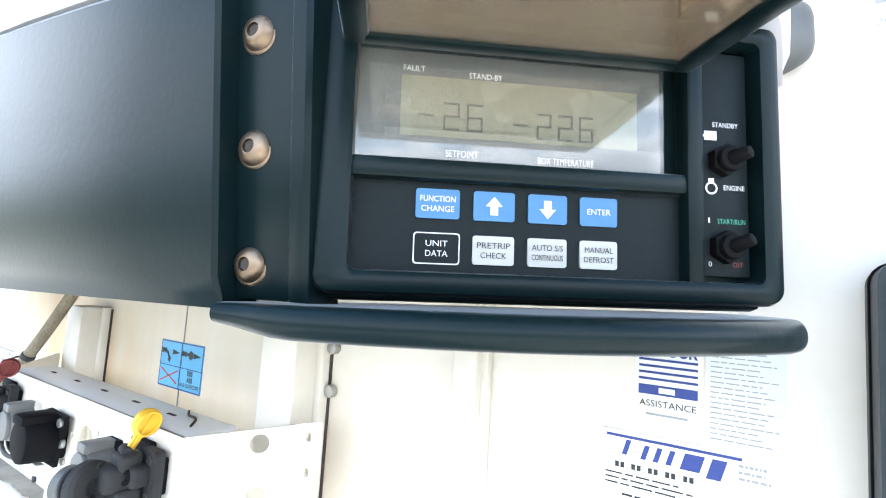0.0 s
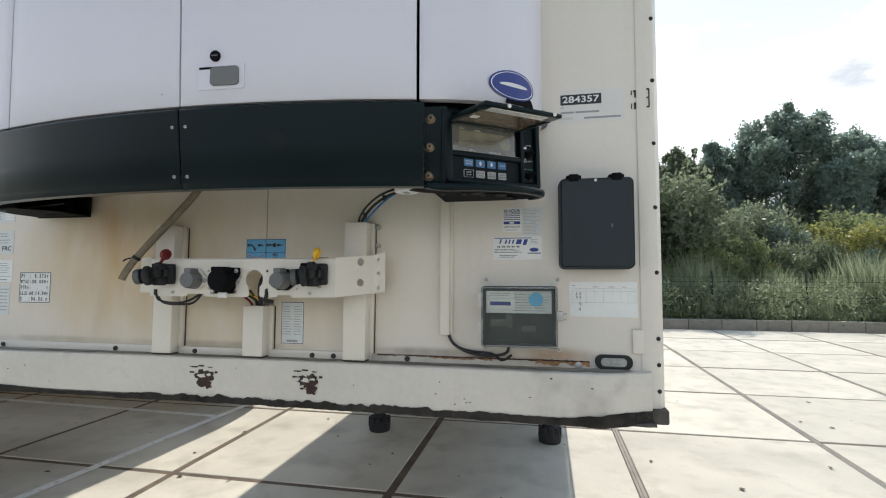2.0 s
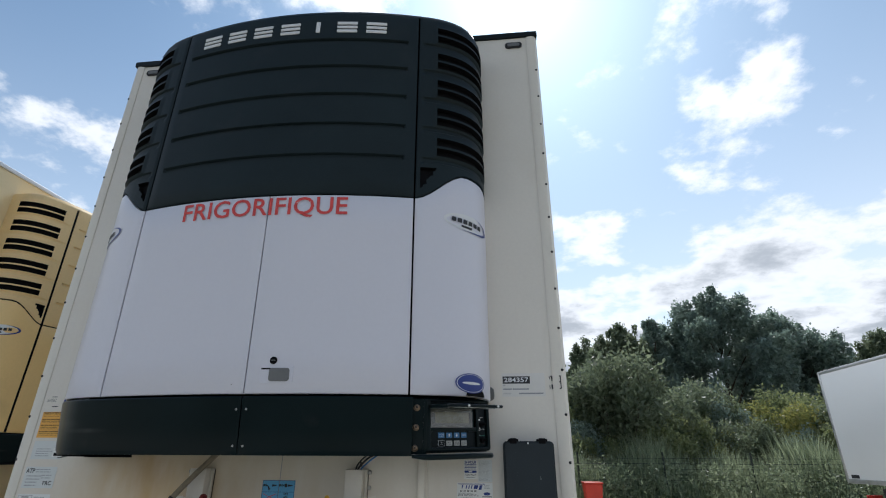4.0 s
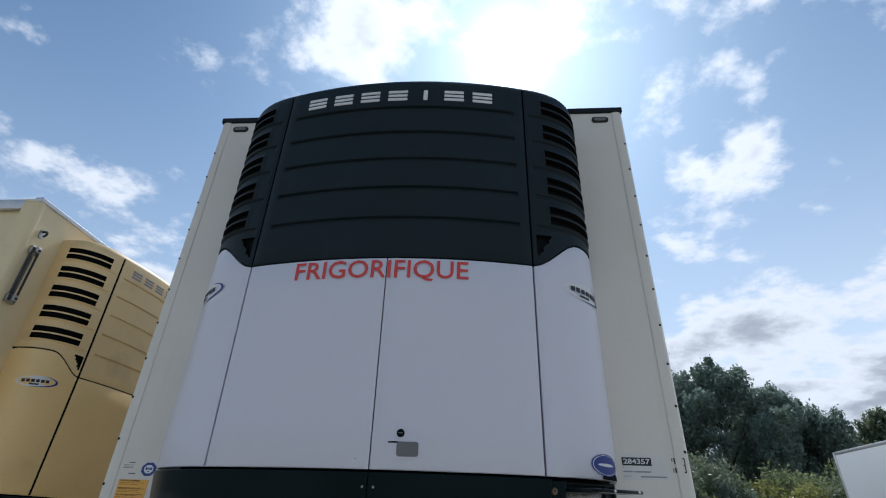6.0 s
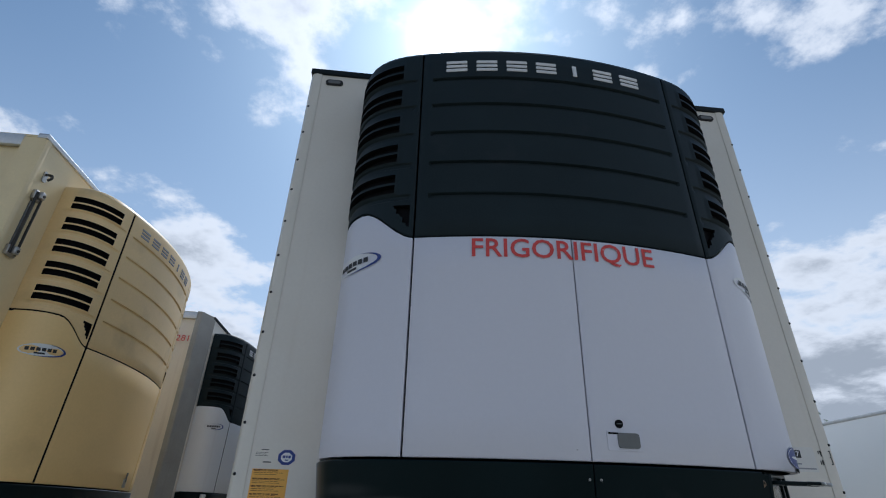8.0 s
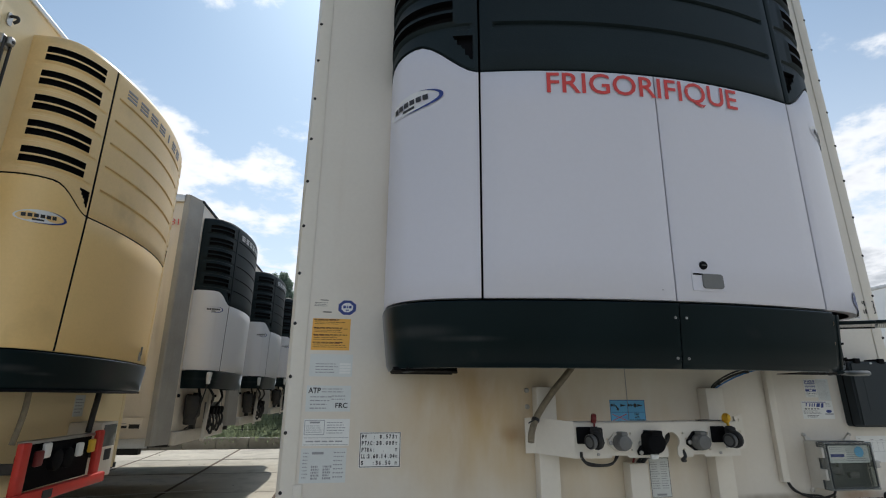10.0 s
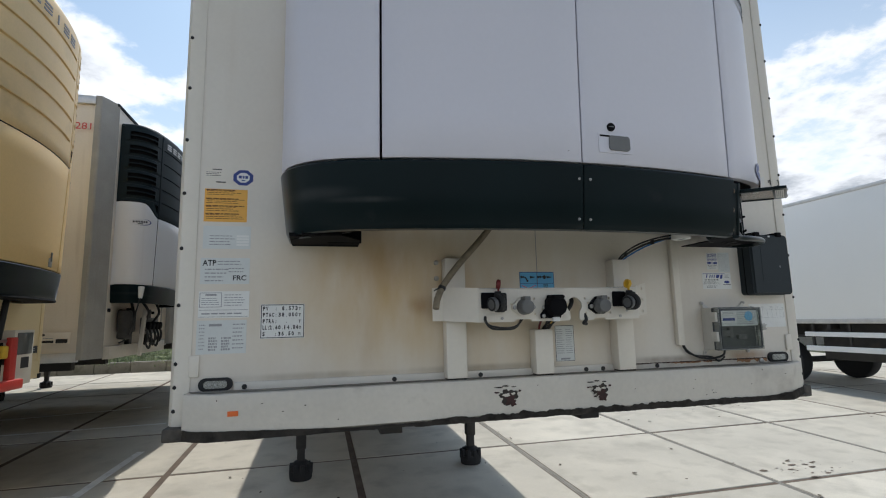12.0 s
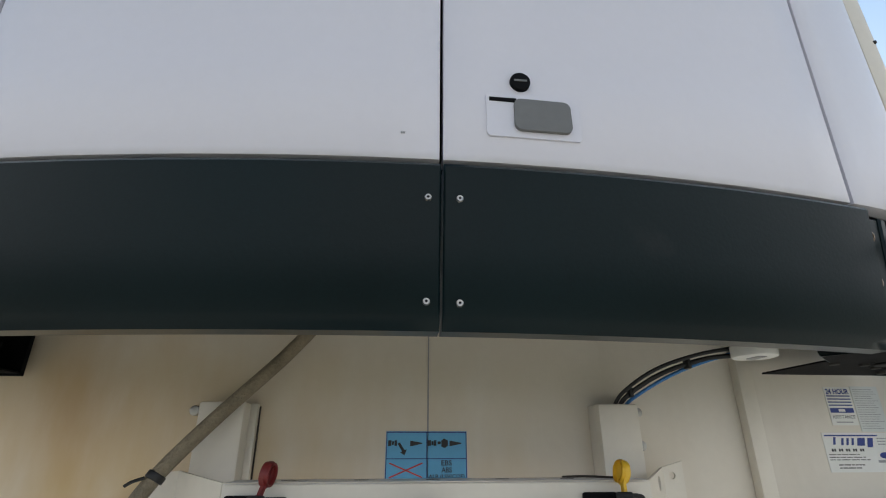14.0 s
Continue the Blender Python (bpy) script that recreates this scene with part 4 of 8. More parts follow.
# open black drip duct under the band
outline = [(-0.92, -0.02), (-0.92, -0.13), (-0.88, -0.20), (-0.82, -0.235), (-0.76, -0.24), (-0.69, -0.14), (-0.69, -0.02)]


duct = part("drip_duct", slab_of(outline, 1.918, 1.921), M_BLACK, unit, "open black duct")
bm = bmesh.new()
for (xa, ya), (xb, yb) in zip(outline[:4], outline[1:5]):
    box(bm, min(xa, xb) - 0.002, max(xa, xb) + 0.002, min(ya, yb), max(ya, yb) + 0.004, 1.920, 1.932)
box(bm, -0.92, -0.69, -0.03, -0.02, 1.915, 1.99)
part("duct_wall", bm, M_BLACK, duct)
bm = bx(-0.11, 0.11, -0.010, 0.010, -0.002, 0.002, 0.001)
bmesh.ops.transform(bm, matrix=pose(-0.80, -0.15, 1.935, 0, -12, 38), verts=bm.verts)
part("duct_strut", bm, M_CHAR, duct, "grey strut inside the duct")
part("duct_flap", bx(-0.80, -0.685, -0.10, -0.096, 1.916, 1.960), M_BLACK, duct)

# ---- controller at the end of the band ----
PANEL = Matrix.Translation((0.7553, -0.2529, 1.9874)) @ Matrix.Rotation(radians(41.2), 4, "Z") @ Matrix.Rotation(radians(-1.77), 4, "Y") @ Matrix.Diagonal((1.04, 1.0, 1.011, 1)) @ Matrix.Translation((0, 0, -1.99))


def in_panel(bm):
    bmesh.ops.transform(bm, matrix=PANEL, verts=bm.verts)
    return bm


ctl = thing("temperature_controller", "black temperature controller with display, keys, switches and raised lid", "controller")


def cpart(name, bm, mat, parent=None, label="", smooth=True):
    return part(name, in_panel(bm), mat, parent or ctl, label, smooth)


def frame_bars(x0, x1, z0, z1, w, y0, y1, bevel=0.003):
    bm = bmesh.new()
    box(bm, x0, x0 + w, y0, y1, z0, z1, bevel)
    box(bm, x1 - w, x1, y0, y1, z0, z1, bevel)
    box(bm, x0 + w * 0.7, x1 - w * 0.7, y0, y1, z0, z0 + w, bevel)
    box(bm, x0 + w * 0.7, x1 - w * 0.7, y0, y1, z1 - w, z1, bevel)
    return bm


cpart("housing", bx(-0.064, 0.235, 0.003, 0.10, 1.940, 2.139, 0.006), M_BAND)
def rounded_frame(outer, inner, y0, y1, soft, n=6):
    """Moulded frame between two rounded outlines (x0, x1, z0, z1, radius), its front edges softened."""
    bm = bmesh.new()

    def loop(o, grow, y):
        x0, x1, z0, z1, r = o
        return [bm.verts.new((x, y, z)) for x, z in rounded(x0 - grow, x1 + grow, z0 - grow, z1 + grow, max(0.001, r + grow), n)]
    loops = [loop(outer, 0, y1), loop(outer, 0, y0 + soft), loop(outer, -0.3 * soft, y0 + 0.3 * soft), loop(outer, -soft, y0), loop(inner, 0.6 * soft, y0), loop(inner, 0.15 * soft, y0 + 0.3 * soft), loop(inner, 0, y0 + soft), loop(inner, 0, y1)]
    for A, B in zip(loops, loops[1:]):
        for i in range(len(A)):
            j = (i + 1) % len(A)
            bm.faces.new((A[i], A[j], B[j], B[i]))
    return bm


bm = rounded_frame((-0.068, 0.239, 1.944, 2.143, 0.012), (-0.0465, 0.2235, 1.9595, 2.128, 0.005), -0.015, 0.01, 0.006)
box(bm, 0.171, 0.1835, -0.012, 0.01, 1.952, 2.134, 0.003)
box(bm, -0.052, 0.176, -0.010, 0.006, 2.0185, 2.0325, 0.003)
cpart("bezel", bm, M_BAND)
kp = cpart("keypad", bx(-0.0465, 0.172, -0.0005, 0.006, 1.9595, 2.020), M_DARK)
COLS = ((-0.007, 0.021), (0.030, 0.057), (0.066, 0.092), (0.101, 0.1265))
ROWS_Z = ((1.9945, 2.0140), (1.9655, 1.9845))
NAMES = ((("FUNCTION", "CHANGE"), ("UP",), ("DOWN",), ("ENTER",)), (("UNIT", "DATA"), ("PRETRIP", "CHECK"), ("AUTO S/S", "CONTINUOUS"), ("MANUAL", "DEFROST")))
for r, (z0, z1) in enumerate(ROWS_Z):
    for c, (x0, x1) in enumerate(COLS):
        mat = M_BTN if r == 0 else (M_DARK if c == 0 else M_KEYW)
        key = cpart("key", plate(rounded(x0, x1, z0, z1, 0.0018, 3), -0.0022, 0.0), mat, kp, "blue key" if r == 0 else ("black key with a white outline" if c == 0 else "white key"))
        ink = M_WHITEINK if r == 0 or c == 0 else M_INK
        if r == 1 and c == 0:
            bm = plate(rounded(x0 - 0.0008, x1 + 0.0008, z0 - 0.0008, z1 + 0.0008, 0.002, 3), -0.0018, 0.0)
            cpart("key_outline", bm, M_WHITEINK, kp)
        if NAMES[r][c][0] in ("UP", "DOWN"):
            up = 1 if NAMES[r][c][0] == "UP" else -1
            cx, cz = (x0 + x1) / 2, (z0 + z1) / 2
            pts = [(cx - 0.0055, cz), (cx, cz + up * 0.0065), (cx + 0.0055, cz), (cx + 0.0025, cz), (cx + 0.0025, cz - up * 0.0058), (cx - 0.0025, cz - up * 0.0058), (cx - 0.0025, cz)]
            cpart("arrow", plate(pts, -0.0026, -0.002), ink, key)
            continue
        n = len(NAMES[r][c])
        for i, wd in enumerate(NAMES[r][c]):
            cz = (z0 + z1) / 2 + ((0.5 - i) * 0.0065 if n == 2 else 0)
            wl = (x1 - x0) * min(0.8, 0.125 * len(wd))
            cx = (x0 + x1) / 2
            lettering("key_word", wd, cx - wl / 2, cx + wl / 2, cz - 0.0019, cz + 0.0019, -0.0027, ink, key, m=PANEL)
disp = cpart("display", bx(-0.048, 0.158, 0.0, 0.006, 2.0315, 2.107), M_FRAMEGREY)
cpart("display_strip", bx(-0.048, 0.158, -0.001, 0.002, 2.0315, 2.049), M_GREY, disp)
lcd = cpart("screen", bx(-0.019, 0.141, -0.0016, 0.003, 2.049, 2.090), M_LCD, disp)
lettering("display_word", "FAULT", -0.018, -0.004, 2.0925, 2.0965, -0.0022, M_WHITEINK, disp, m=PANEL)
lettering("display_word", "STAND-BY", 0.025, 0.047, 2.0905, 2.0945, -0.0022, M_WHITEINK, disp, m=PANEL)
lettering("display_word", "SETPOINT", 0.011, 0.032, 2.036, 2.0405, -0.0022, M_WHITEINK, disp, m=PANEL)
lettering("display_word", "BOX TEMPERATURE", 0.072, 0.110, 2.035, 2.0395, -0.0022, M_WHITEINK, disp, m=PANEL)
SEG = {"2": "abged", "6": "afgedc", "-": "g"}


def digits(string, x, z, w, h):
    bm = bmesh.new()
    for ch in string:
        t = 0.0013
        pos = {"a": (x, x + w, z + h - t, z + h), "g": (x, x + w, z + h / 2 - t / 2, z + h / 2 + t / 2), "d": (x, x + w, z, z + t), "f": (x, x + t, z + h / 2, z + h), "b": (x + w - t, x + w, z + h / 2, z + h), "e": (x, x + t, z, z + h / 2), "c": (x + w - t, x + w, z, z + h / 2)}
        for sgm in SEG[ch]:
            a = pos[sgm]
            box(bm, a[0], a[1], -0.0021, -0.0015, a[2], a[3])
        x += w * (1.45 if ch != "-" else 1.6)
    return bm


cpart("reading", digits("-26", -0.008, 2.054, 0.0105, 0.019), M_SEG, lcd)
cpart("reading", digits("-226", 0.055, 2.052, 0.0100, 0.018), M_SEG, lcd)
glass = cpart("glass", bx(-0.048, 0.158, -0.0055, -0.0045, 2.0315, 2.107), M_GLASS, disp)
glass.visible_shadow = False
strip = cpart("switch_plate", bx(0.184, 0.221, -0.003, 0.004, 1.9635, 2.1245, 0.001), M_DARK)
for z, nm in ((2.045, 0), (1.984, 1)):
    sw = cpart("toggle_switch", cy((0.2018, 0.0, z), (0.2018, -0.010, z), 0.0115, n=6), M_BLACK, strip)
    cpart("collar", cy((0.2018, -0.009, z), (0.2018, -0.015, z), 0.0085, n=18, bevel=0.001), M_BLACK, sw)
    cpart("lever", cy((0.2018, -0.013, z), (0.2075, -0.0245, z + (0.002 if nm == 0 else 0.0045)), 0.0054, 0.0042, n=14, bevel=0.0012), M_BLACK, sw)
lettering("switch_word", "STANDBY", 0.1948, 0.2138, 2.0695, 2.0730, -0.0036, M_WHITEINK, strip, m=PANEL)
lettering("switch_word", "ENGINE", 0.2023, 0.2178, 2.0245, 2.0280, -0.0036, M_WHITEINK, strip, m=PANEL)
lettering("switch_word", "START/RUN", 0.1973, 0.2178, 2.0005, 2.0040, -0.0036, M_GREENINK, strip, m=PANEL)
lettering("switch_word", "OFF", 0.2078, 0.2153, 1.9705, 1.974, -0.0036, M_RED, strip, m=PANEL)
lettering("switch_word", "1", 0.1906, 0.1916, 2.001, 2.0045, -0.0036, M_WHITEINK, strip, m=PANEL)
lettering("switch_word", "0", 0.1903, 0.1926, 1.9705, 1.974, -0.0036, M_WHITEINK, strip, m=PANEL)
bm = bmesh.new()
box(bm, 0.1888, 0.1978, -0.0036, -0.003, 2.0600, 2.0665)
box(bm, 0.1858, 0.1888, -0.0036, -0.003, 2.0622, 2.0640)
cpart("symbol", bm, M_WHITEINK, strip)
bm = ring(0.0045, 0.0045, 0.72, 18)
bmesh.ops.translate(bm, verts=bm.verts, vec=(0.1933, -0.0036, 2.0255))
box(bm, 0.1913, 0.1953, -0.0036, -0.003, 2.0300, 2.0325)
cpart("symbol", bm, M_WHITEINK, strip)

# raised lid with a smoked window; its inner face looks down
LID = PANEL @ Matrix.Translation((0, -0.010, 2.103)) @ Matrix.Rotation(radians(3), 4, "X")


def lid_part(name, bm, mat, parent, label=""):
    bmesh.ops.transform(bm, matrix=LID, verts=bm.verts)
    return part(name, bm, mat, parent, label)


lid = lid_part("lid", bx(-0.054, 0.176, -0.168, -0.122, 0.002, 0.014, 0.004), M_BAND, ctl)
for x0, x1, y0, y1 in ((-0.056, -0.040, -0.126, 0.0), (0.158, 0.174, -0.126, 0.0), (-0.045, 0.162, -0.014, 0.0)):
    lid_part("lid_bar", bx(x0, x1, y0, y1, 0.0, 0.013, 0.003), M_BAND, lid)
lid_part("lid_window", bx(-0.041, 0.160, -0.124, -0.012, 0.003, 0.006), M_SMOKE, lid, "smoked see-through window")
lid_part("lid_label", bx(-0.030, 0.140, -0.158, -0.131, 0.0008, 0.002), M_PAPER, lid, "white printed warning label")
bm = bmesh.new()
for x0, x1, y0, y1 in text_lines(-0.027, 0.137, -0.156, -0.133, 4, 3):
    box(bm, x0, x1, y0, y1, 0.0004, 0.0008)
lid_part("lid_print", bm, M_GREYINK, lid)
lid_part("lid_sticker", bx(-0.030, -0.010, -0.078, -0.060, 0.0012, 0.003), M_PAPER, lid)
for x in (0.012, 0.150):
    lid_part("lid_knob", cy((x, -0.167, 0.0085), (x, -0.1715, 0.0085), 0.0048, n=16, bevel=0.001), M_PAPER, lid)
cpart("hinge_block", bx(0.215, 0.318, 0.030, 0.105, 2.146, 2.205, 0.018, 4), M_CHAR)
# black finger notch in the lower edge of the corner panel
bm = bmesh.new()
notch = [(0.052 * math.cos(a), 0.036 * math.sin(a)) for a in np.linspace(0, math.pi, 24)]
mid = bm.verts.new((0, 0, 0))
rim = [bm.verts.new((x, 0, z)) for x, z in notch]
for a, b in zip(rim, rim[1:]):
    bm.faces.new((mid, a, b))
part("finger_notch", on_unit(bm, 0.935, 2.147, 0.0022), M_BLACK, unit)

# screwed flange between the band and the controller
def band_lean(s, z):
    return -0.024 * (2.136 - z) / 0.21


part("band_flange", shell([0.664, 0.668, 0.69, 0.712, 0.716], [1.932, 1.936, 2.03, 2.128, 2.132], out=-0.014, depth=band_lean, thick=0.05, edge=0.003), M_BAND, unit)
part("band_flange", shell([0.712, 0.715, 0.724, 0.727], [1.932, 1.936, 2.03, 2.128, 2.132], out=-0.010, depth=band_lean, thick=0.06, edge=0.003), M_BAND, unit)
for z in (2.100, 2.028, 1.954):
    x, y, nx, ny = plan_at(0.684 - (2.102 - z) * 0.03)
    o = band_lean(0, z) - 0.016
    a = Vector((x + nx * o, y + ny * o, z))
    n_ = Vector((nx, ny, 0))
    sc = part("flange_screw", lathe(a, n_, ((0.0138, -0.002), (0.0138, 0.0012), (0.0128, 0.002), (0.0118, 0.002), (0.0108, 0.0045), (0.0088, 0.0066), (0.0055, 0.0078), (0.0046, 0.0078), (0.0044, 0.0045)), 24), M_BRASS, unit, "worn brass-coloured screw")
    part("screw_socket", cy(a + n_ * 0.0040, a + n_ * 0.0062, 0.0043, n=6), M_GRIME_SHADE, sc)

# moulded shelf below the controller, with a rounded free end
bm = bmesh.new()
rows = []
inner_rim = []
for x in [-0.121 + 0.359 * k / 30 for k in range(31)] + [0.243, 0.2475, 0.2515, 0.255, 0.258, 0.2602, 0.2615, 0.262]:
    bow = -0.018 - 0.072 * max(0.0, 1 - ((x - 0.085) / 0.2) ** 2)
    end = math.sqrt(max(0.0004, 1 - max(0.0, (x - 0.200) / 0.0621) ** 2))
    f = bow * end + 0.062 * (1 - end)
    h = 0.0098 * min(1.0, 0.35 + 0.65 * end, 0.60 + (x + 0.121) / 0.10)
    sect = [(0.09, h), (f + 0.030, h), (f + 0.016, h * 0.99)] + [(f + 0.010 - 0.010 * math.cos(a), h * math.sin(a)) for a in np.linspace(1.35, -1.35, 11)] + [(f + 0.017, -h), (f + 0.021, -h * 0.9), (f + 0.023, h * 0.5), (0.09, h * 0.5)]
    zc = 1.9368 - h
    rows.append([bm.verts.new((x, min(max(y, f), 0.09), zc + z)) for y, z in sect])
    if f + 0.024 < 0.088:
        inner_rim.append((x, f + 0.0245, zc + h * 0.42))
for A, B in zip(rows, rows[1:]):
    for i in range(len(A)):
        j = (i + 1) % len(A)
        bm.faces.new((A[i], B[i], B[j], A[j]))
bm.faces.new(rows[0]); bm.faces.new(rows[-1])
shelf = part("controller_shelf", in_panel(bm), M_BAND, unit)
# flat black sheet hides the shelf's underside, in place of shade there
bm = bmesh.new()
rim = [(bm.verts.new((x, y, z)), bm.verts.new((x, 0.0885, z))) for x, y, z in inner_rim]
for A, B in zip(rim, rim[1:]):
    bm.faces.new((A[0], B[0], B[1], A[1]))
part("shelf_recess", in_panel(bm), M_BLACK, shelf, "black sheet standing in for the shade under the shelf")
bm = bmesh.new()
outl = [(0.66, -0.06), (0.66, -0.225), (0.72, -0.225), (0.80, -0.18), (0.87, -0.12), (0.88, -0.09), (0.88, -0.06)]
lo, hi = [bm.verts.new((x, y, 1.9280)) for x, y in outl], [bm.verts.new((x, y, 1.9310)) for x, y in outl]
for i in range(len(outl)):
    j = (i + 1) % len(outl)
    bm.faces.new((lo[i], lo[j], hi[j], hi[i]))
bm.faces.new(lo); bm.faces.new(hi)
under = part("controller_underside", bm, M_BLACK, unit)
for x, y in ((0.68, -0.205), (0.74, -0.20), (0.79, -0.17), (0.86, -0.11)):
    part("underside_bolt", cy((x, y, 1.929), (x, y, 1.924), 0.008, n=6), M_CHASSIS, under)
for x, y in ((0.78, -0.20), (0.84, -0.16)):
    part("grommet", cy((x, y, 1.929), (x, y, 1.925), 0.018, n=20, bevel=0.002), M_RUBBER, under)
capm = part("drain_cap", cy((0.568, -0.172, 1.962), (0.568, -0.172, 1.940), 0.036, n=28, bevel=0.003), M_PAPER, unit, "round white cap under the band")
part("cap_mark", bx(0.560, 0.576, -0.19, -0.16, 1.9385, 1.9402), M_GREYINK, capm)


# ---- lower front of the trailer: beam, rail, posts ----
def beam_y(x):
    f = -0.072 - 0.028 * (x / 1.2) ** 2
    if x < 0:
        k = min(1.0, max(0.0, (-x - 1.13) / 0.11)) ** 2
        return f * (1 - k) - 0.050 * k
    k = min(1.0, max(0.0, (x - 1.12) / 0.14))
    return f * (1 - k) - 0.022 * k


def lower_beam():
    bm = bmesh.new()
    rnd = random.Random(4)
    xs = np.linspace(-1.243, 1.258, 61)
    rows = []
    for x in xs:
        f = beam_y(x)
        w = 0.0015 * noise.noise(Vector((x * 3, 0, 0)))
        rows.append([bm.verts.new(p) for p in ((x, 0.0, 1.425), (x, f + 0.010, 1.427 + w), (x, f + 0.003, 1.424 + w), (x, f, 1.416 + w), (x, f + w * 2, 1.37), (x, f + 0.002, 1.300), (x, f + 0.02, 1.286), (x, 0.0, 1.286))])
    for A, B in zip(rows, rows[1:]):
        for i in range(len(A)):
            j = (i + 1) % len(A)
            bm.faces.new((A[i], B[i], B[j], A[j]))
    bm.faces.new(rows[0]); bm.faces.new(rows[-1])
    beam = part("lower_beam", bm, M_BEAM, main, "dented white steel beam with chipped paint")
    # bare dark lower edge with a ragged upper border
    bm = bmesh.new()
    top, bot = [], []
    for x in np.linspace(-1.242, 1.256, 420):
        f = beam_y(x)
        k = min(1.0, max(0.0, (x + 0.55) / 0.2))
        h = 0.008 + 0.008 * k + (0.002 + 0.007 * k * (1.0 if x < 0.55 else max(0.25, 1 - (x - 0.55) * 2))) * noise.fractal(Vector((x * 16.0, 3.1, 0)), 0.55, 2.3, 8)
        h += 0.022 * min(1.0, max(0.0, (-0.70 - x) / 0.45)) + 0.016 * min(1.0, max(0.0, (x - 1.0) / 0.15))
        top.append(bm.verts.new((x, f - 0.0012, 1.287 + max(0.006, h))))
        bot.append(bm.verts.new((x, f - 0.0022, 1.284)))
    for i in range(len(top) - 1):
        bm.faces.new((top[i], top[i + 1], bot[i + 1], bot[i]))
    bmesh.ops.solidify(bm, geom=list(bm.faces), thickness=0.0015)
    part("bare_edge", bm, M_EDGE, beam, "dark scraped lower edge")
    # dark rail under the beam
    bm = bmesh.new()
    rows = []
    for x in np.linspace(-1.26, 1.262, 400):
        f = beam_y(min(x, 1.2)) + 0.002
        lo = (1.280 if x > -0.5 else 1.283) + 0.003 * noise.fractal(Vector((x * 12, 1, 0)), 0.6, 2.2, 6)
        rows.append([bm.verts.new(p) for p in ((x, 0.0, 1.288), (x, f, 1.288), (x, f, lo), (x, 0.0, lo))])
    for A, B in zip(rows, rows[1:]):
        for i in range(4):
            bm.faces.new((A[i], B[i], B[(i + 1) % 4], A[(i + 1) % 4]))
    bm.faces.new(rows[0]); bm.faces.new(rows[-1])
    part("under_rail", bm, M_EDGE, beam, "dark dirty rail under the beam")

    # paint chips
    def fleck(cx, cz, rx, rz, sd, mat, o):
        bm = bmesh.new()
        n = 46
        c = bm.verts.new((cx, beam_y(cx) - o, cz))
        vs = []
        for k in range(n):
            a = 2 * math.pi * k / n
            r = 1 + 0.55 * noise.fractal(Vector((math.cos(a) * 1.6 + sd, math.sin(a) * 1.6, sd * 3)), 0.75, 2.4, 6)
            r = max(0.35, r)
            x = cx + rx * r * math.cos(a)
            vs.append(bm.verts.new((x, beam_y(x) - o, cz + rz * r * math.sin(a))))
        for k in range(n):
            bm.faces.new((c, vs[k], vs[(k + 1) % n]))
        part("paint_chip", bm, mat, beam, smooth=False)
    for ox, oz, sd in ((-0.150, 1.366, 1), (0.222, 1.366, 20)):
        fleck(ox, oz, 0.036, 0.024, sd, M_GRIME_SHADE, 0.0016)
        fleck(ox + 0.008, oz - 0.006, 0.017, 0.012, sd + 12, M_CHIP, 0.0020)
        fleck(ox + 0.010, oz - 0.024, 0.022, 0.014, sd + 1, M_CHIP, 0.0016)
        fleck(ox - 0.006, oz + 0.002, 0.013, 0.006, sd + 2, M_BEAM, 0.0026)
        fleck(ox + 0.018, oz + 0.006, 0.009, 0.004, sd + 3, M_BEAM, 0.0026)
        for k, (dx, dz, rx, rz) in enumerate(((-0.036, 0.030, 0.016, 0.0022), (-0.010, 0.034, 0.012, 0.003), (0.022, 0.030, 0.010, 0.0022), (-0.045, 0.012, 0.010, 0.003), (0.044, 0.014, 0.006, 0.004), (-0.02, -0.024, 0.007, 0.003))):
            fleck(ox + dx, oz + dz, rx, rz, sd + 5 + k, M_GRIME_SHADE if k < 3 else M_CHIP, 0.0016)
    rnd = random.Random(77)
    for k in range(16):
        fx = rnd.uniform(-1.2, 1.1) if k < 7 else rnd.uniform(0.3, 1.1)
        fleck(fx, rnd.uniform(1.318, 1.412), rnd.uniform(0.0015, 0.0045), rnd.uniform(0.001, 0.0022), 100 + k * 3, M_GRIME_SHADE if k % 3 else M_CHIP, 0.0014)
    # dirt lying on the beam's top
    bm = bmesh.new()
    rows = []
    for x in np.linspace(-1.235, 1.20, 300):
        f = beam_y(x)
        w = 0.0015 * noise.noise(Vector((x * 3, 0, 0)))
        edge = f + 0.022 + 0.012 * noise.fractal(Vector((x * 8, 4, 0)), 0.6, 2.2, 5)
        rows.append((bm.verts.new((x, -0.001, 1.4285)), bm.verts.new((x, max(f + 0.012, min(edge, -0.02)), 1.4295 + w))))
    for A, B in zip(rows, rows[1:]):
        bm.faces.new((A[0], B[0], B[1], A[1]))
    part("top_dirt", bm, M_TOPDIRT, beam, "grey-brown dirt on the beam's top", smooth=False)
    part("reflector", bx(-1.102, -1.070, beam_y(-1.086) - 0.003, beam_y(-1.086), 1.358, 1.374, 0.001), M_ORANGE_R, beam, "small orange reflector sticker")
    return beam


lower_beam()


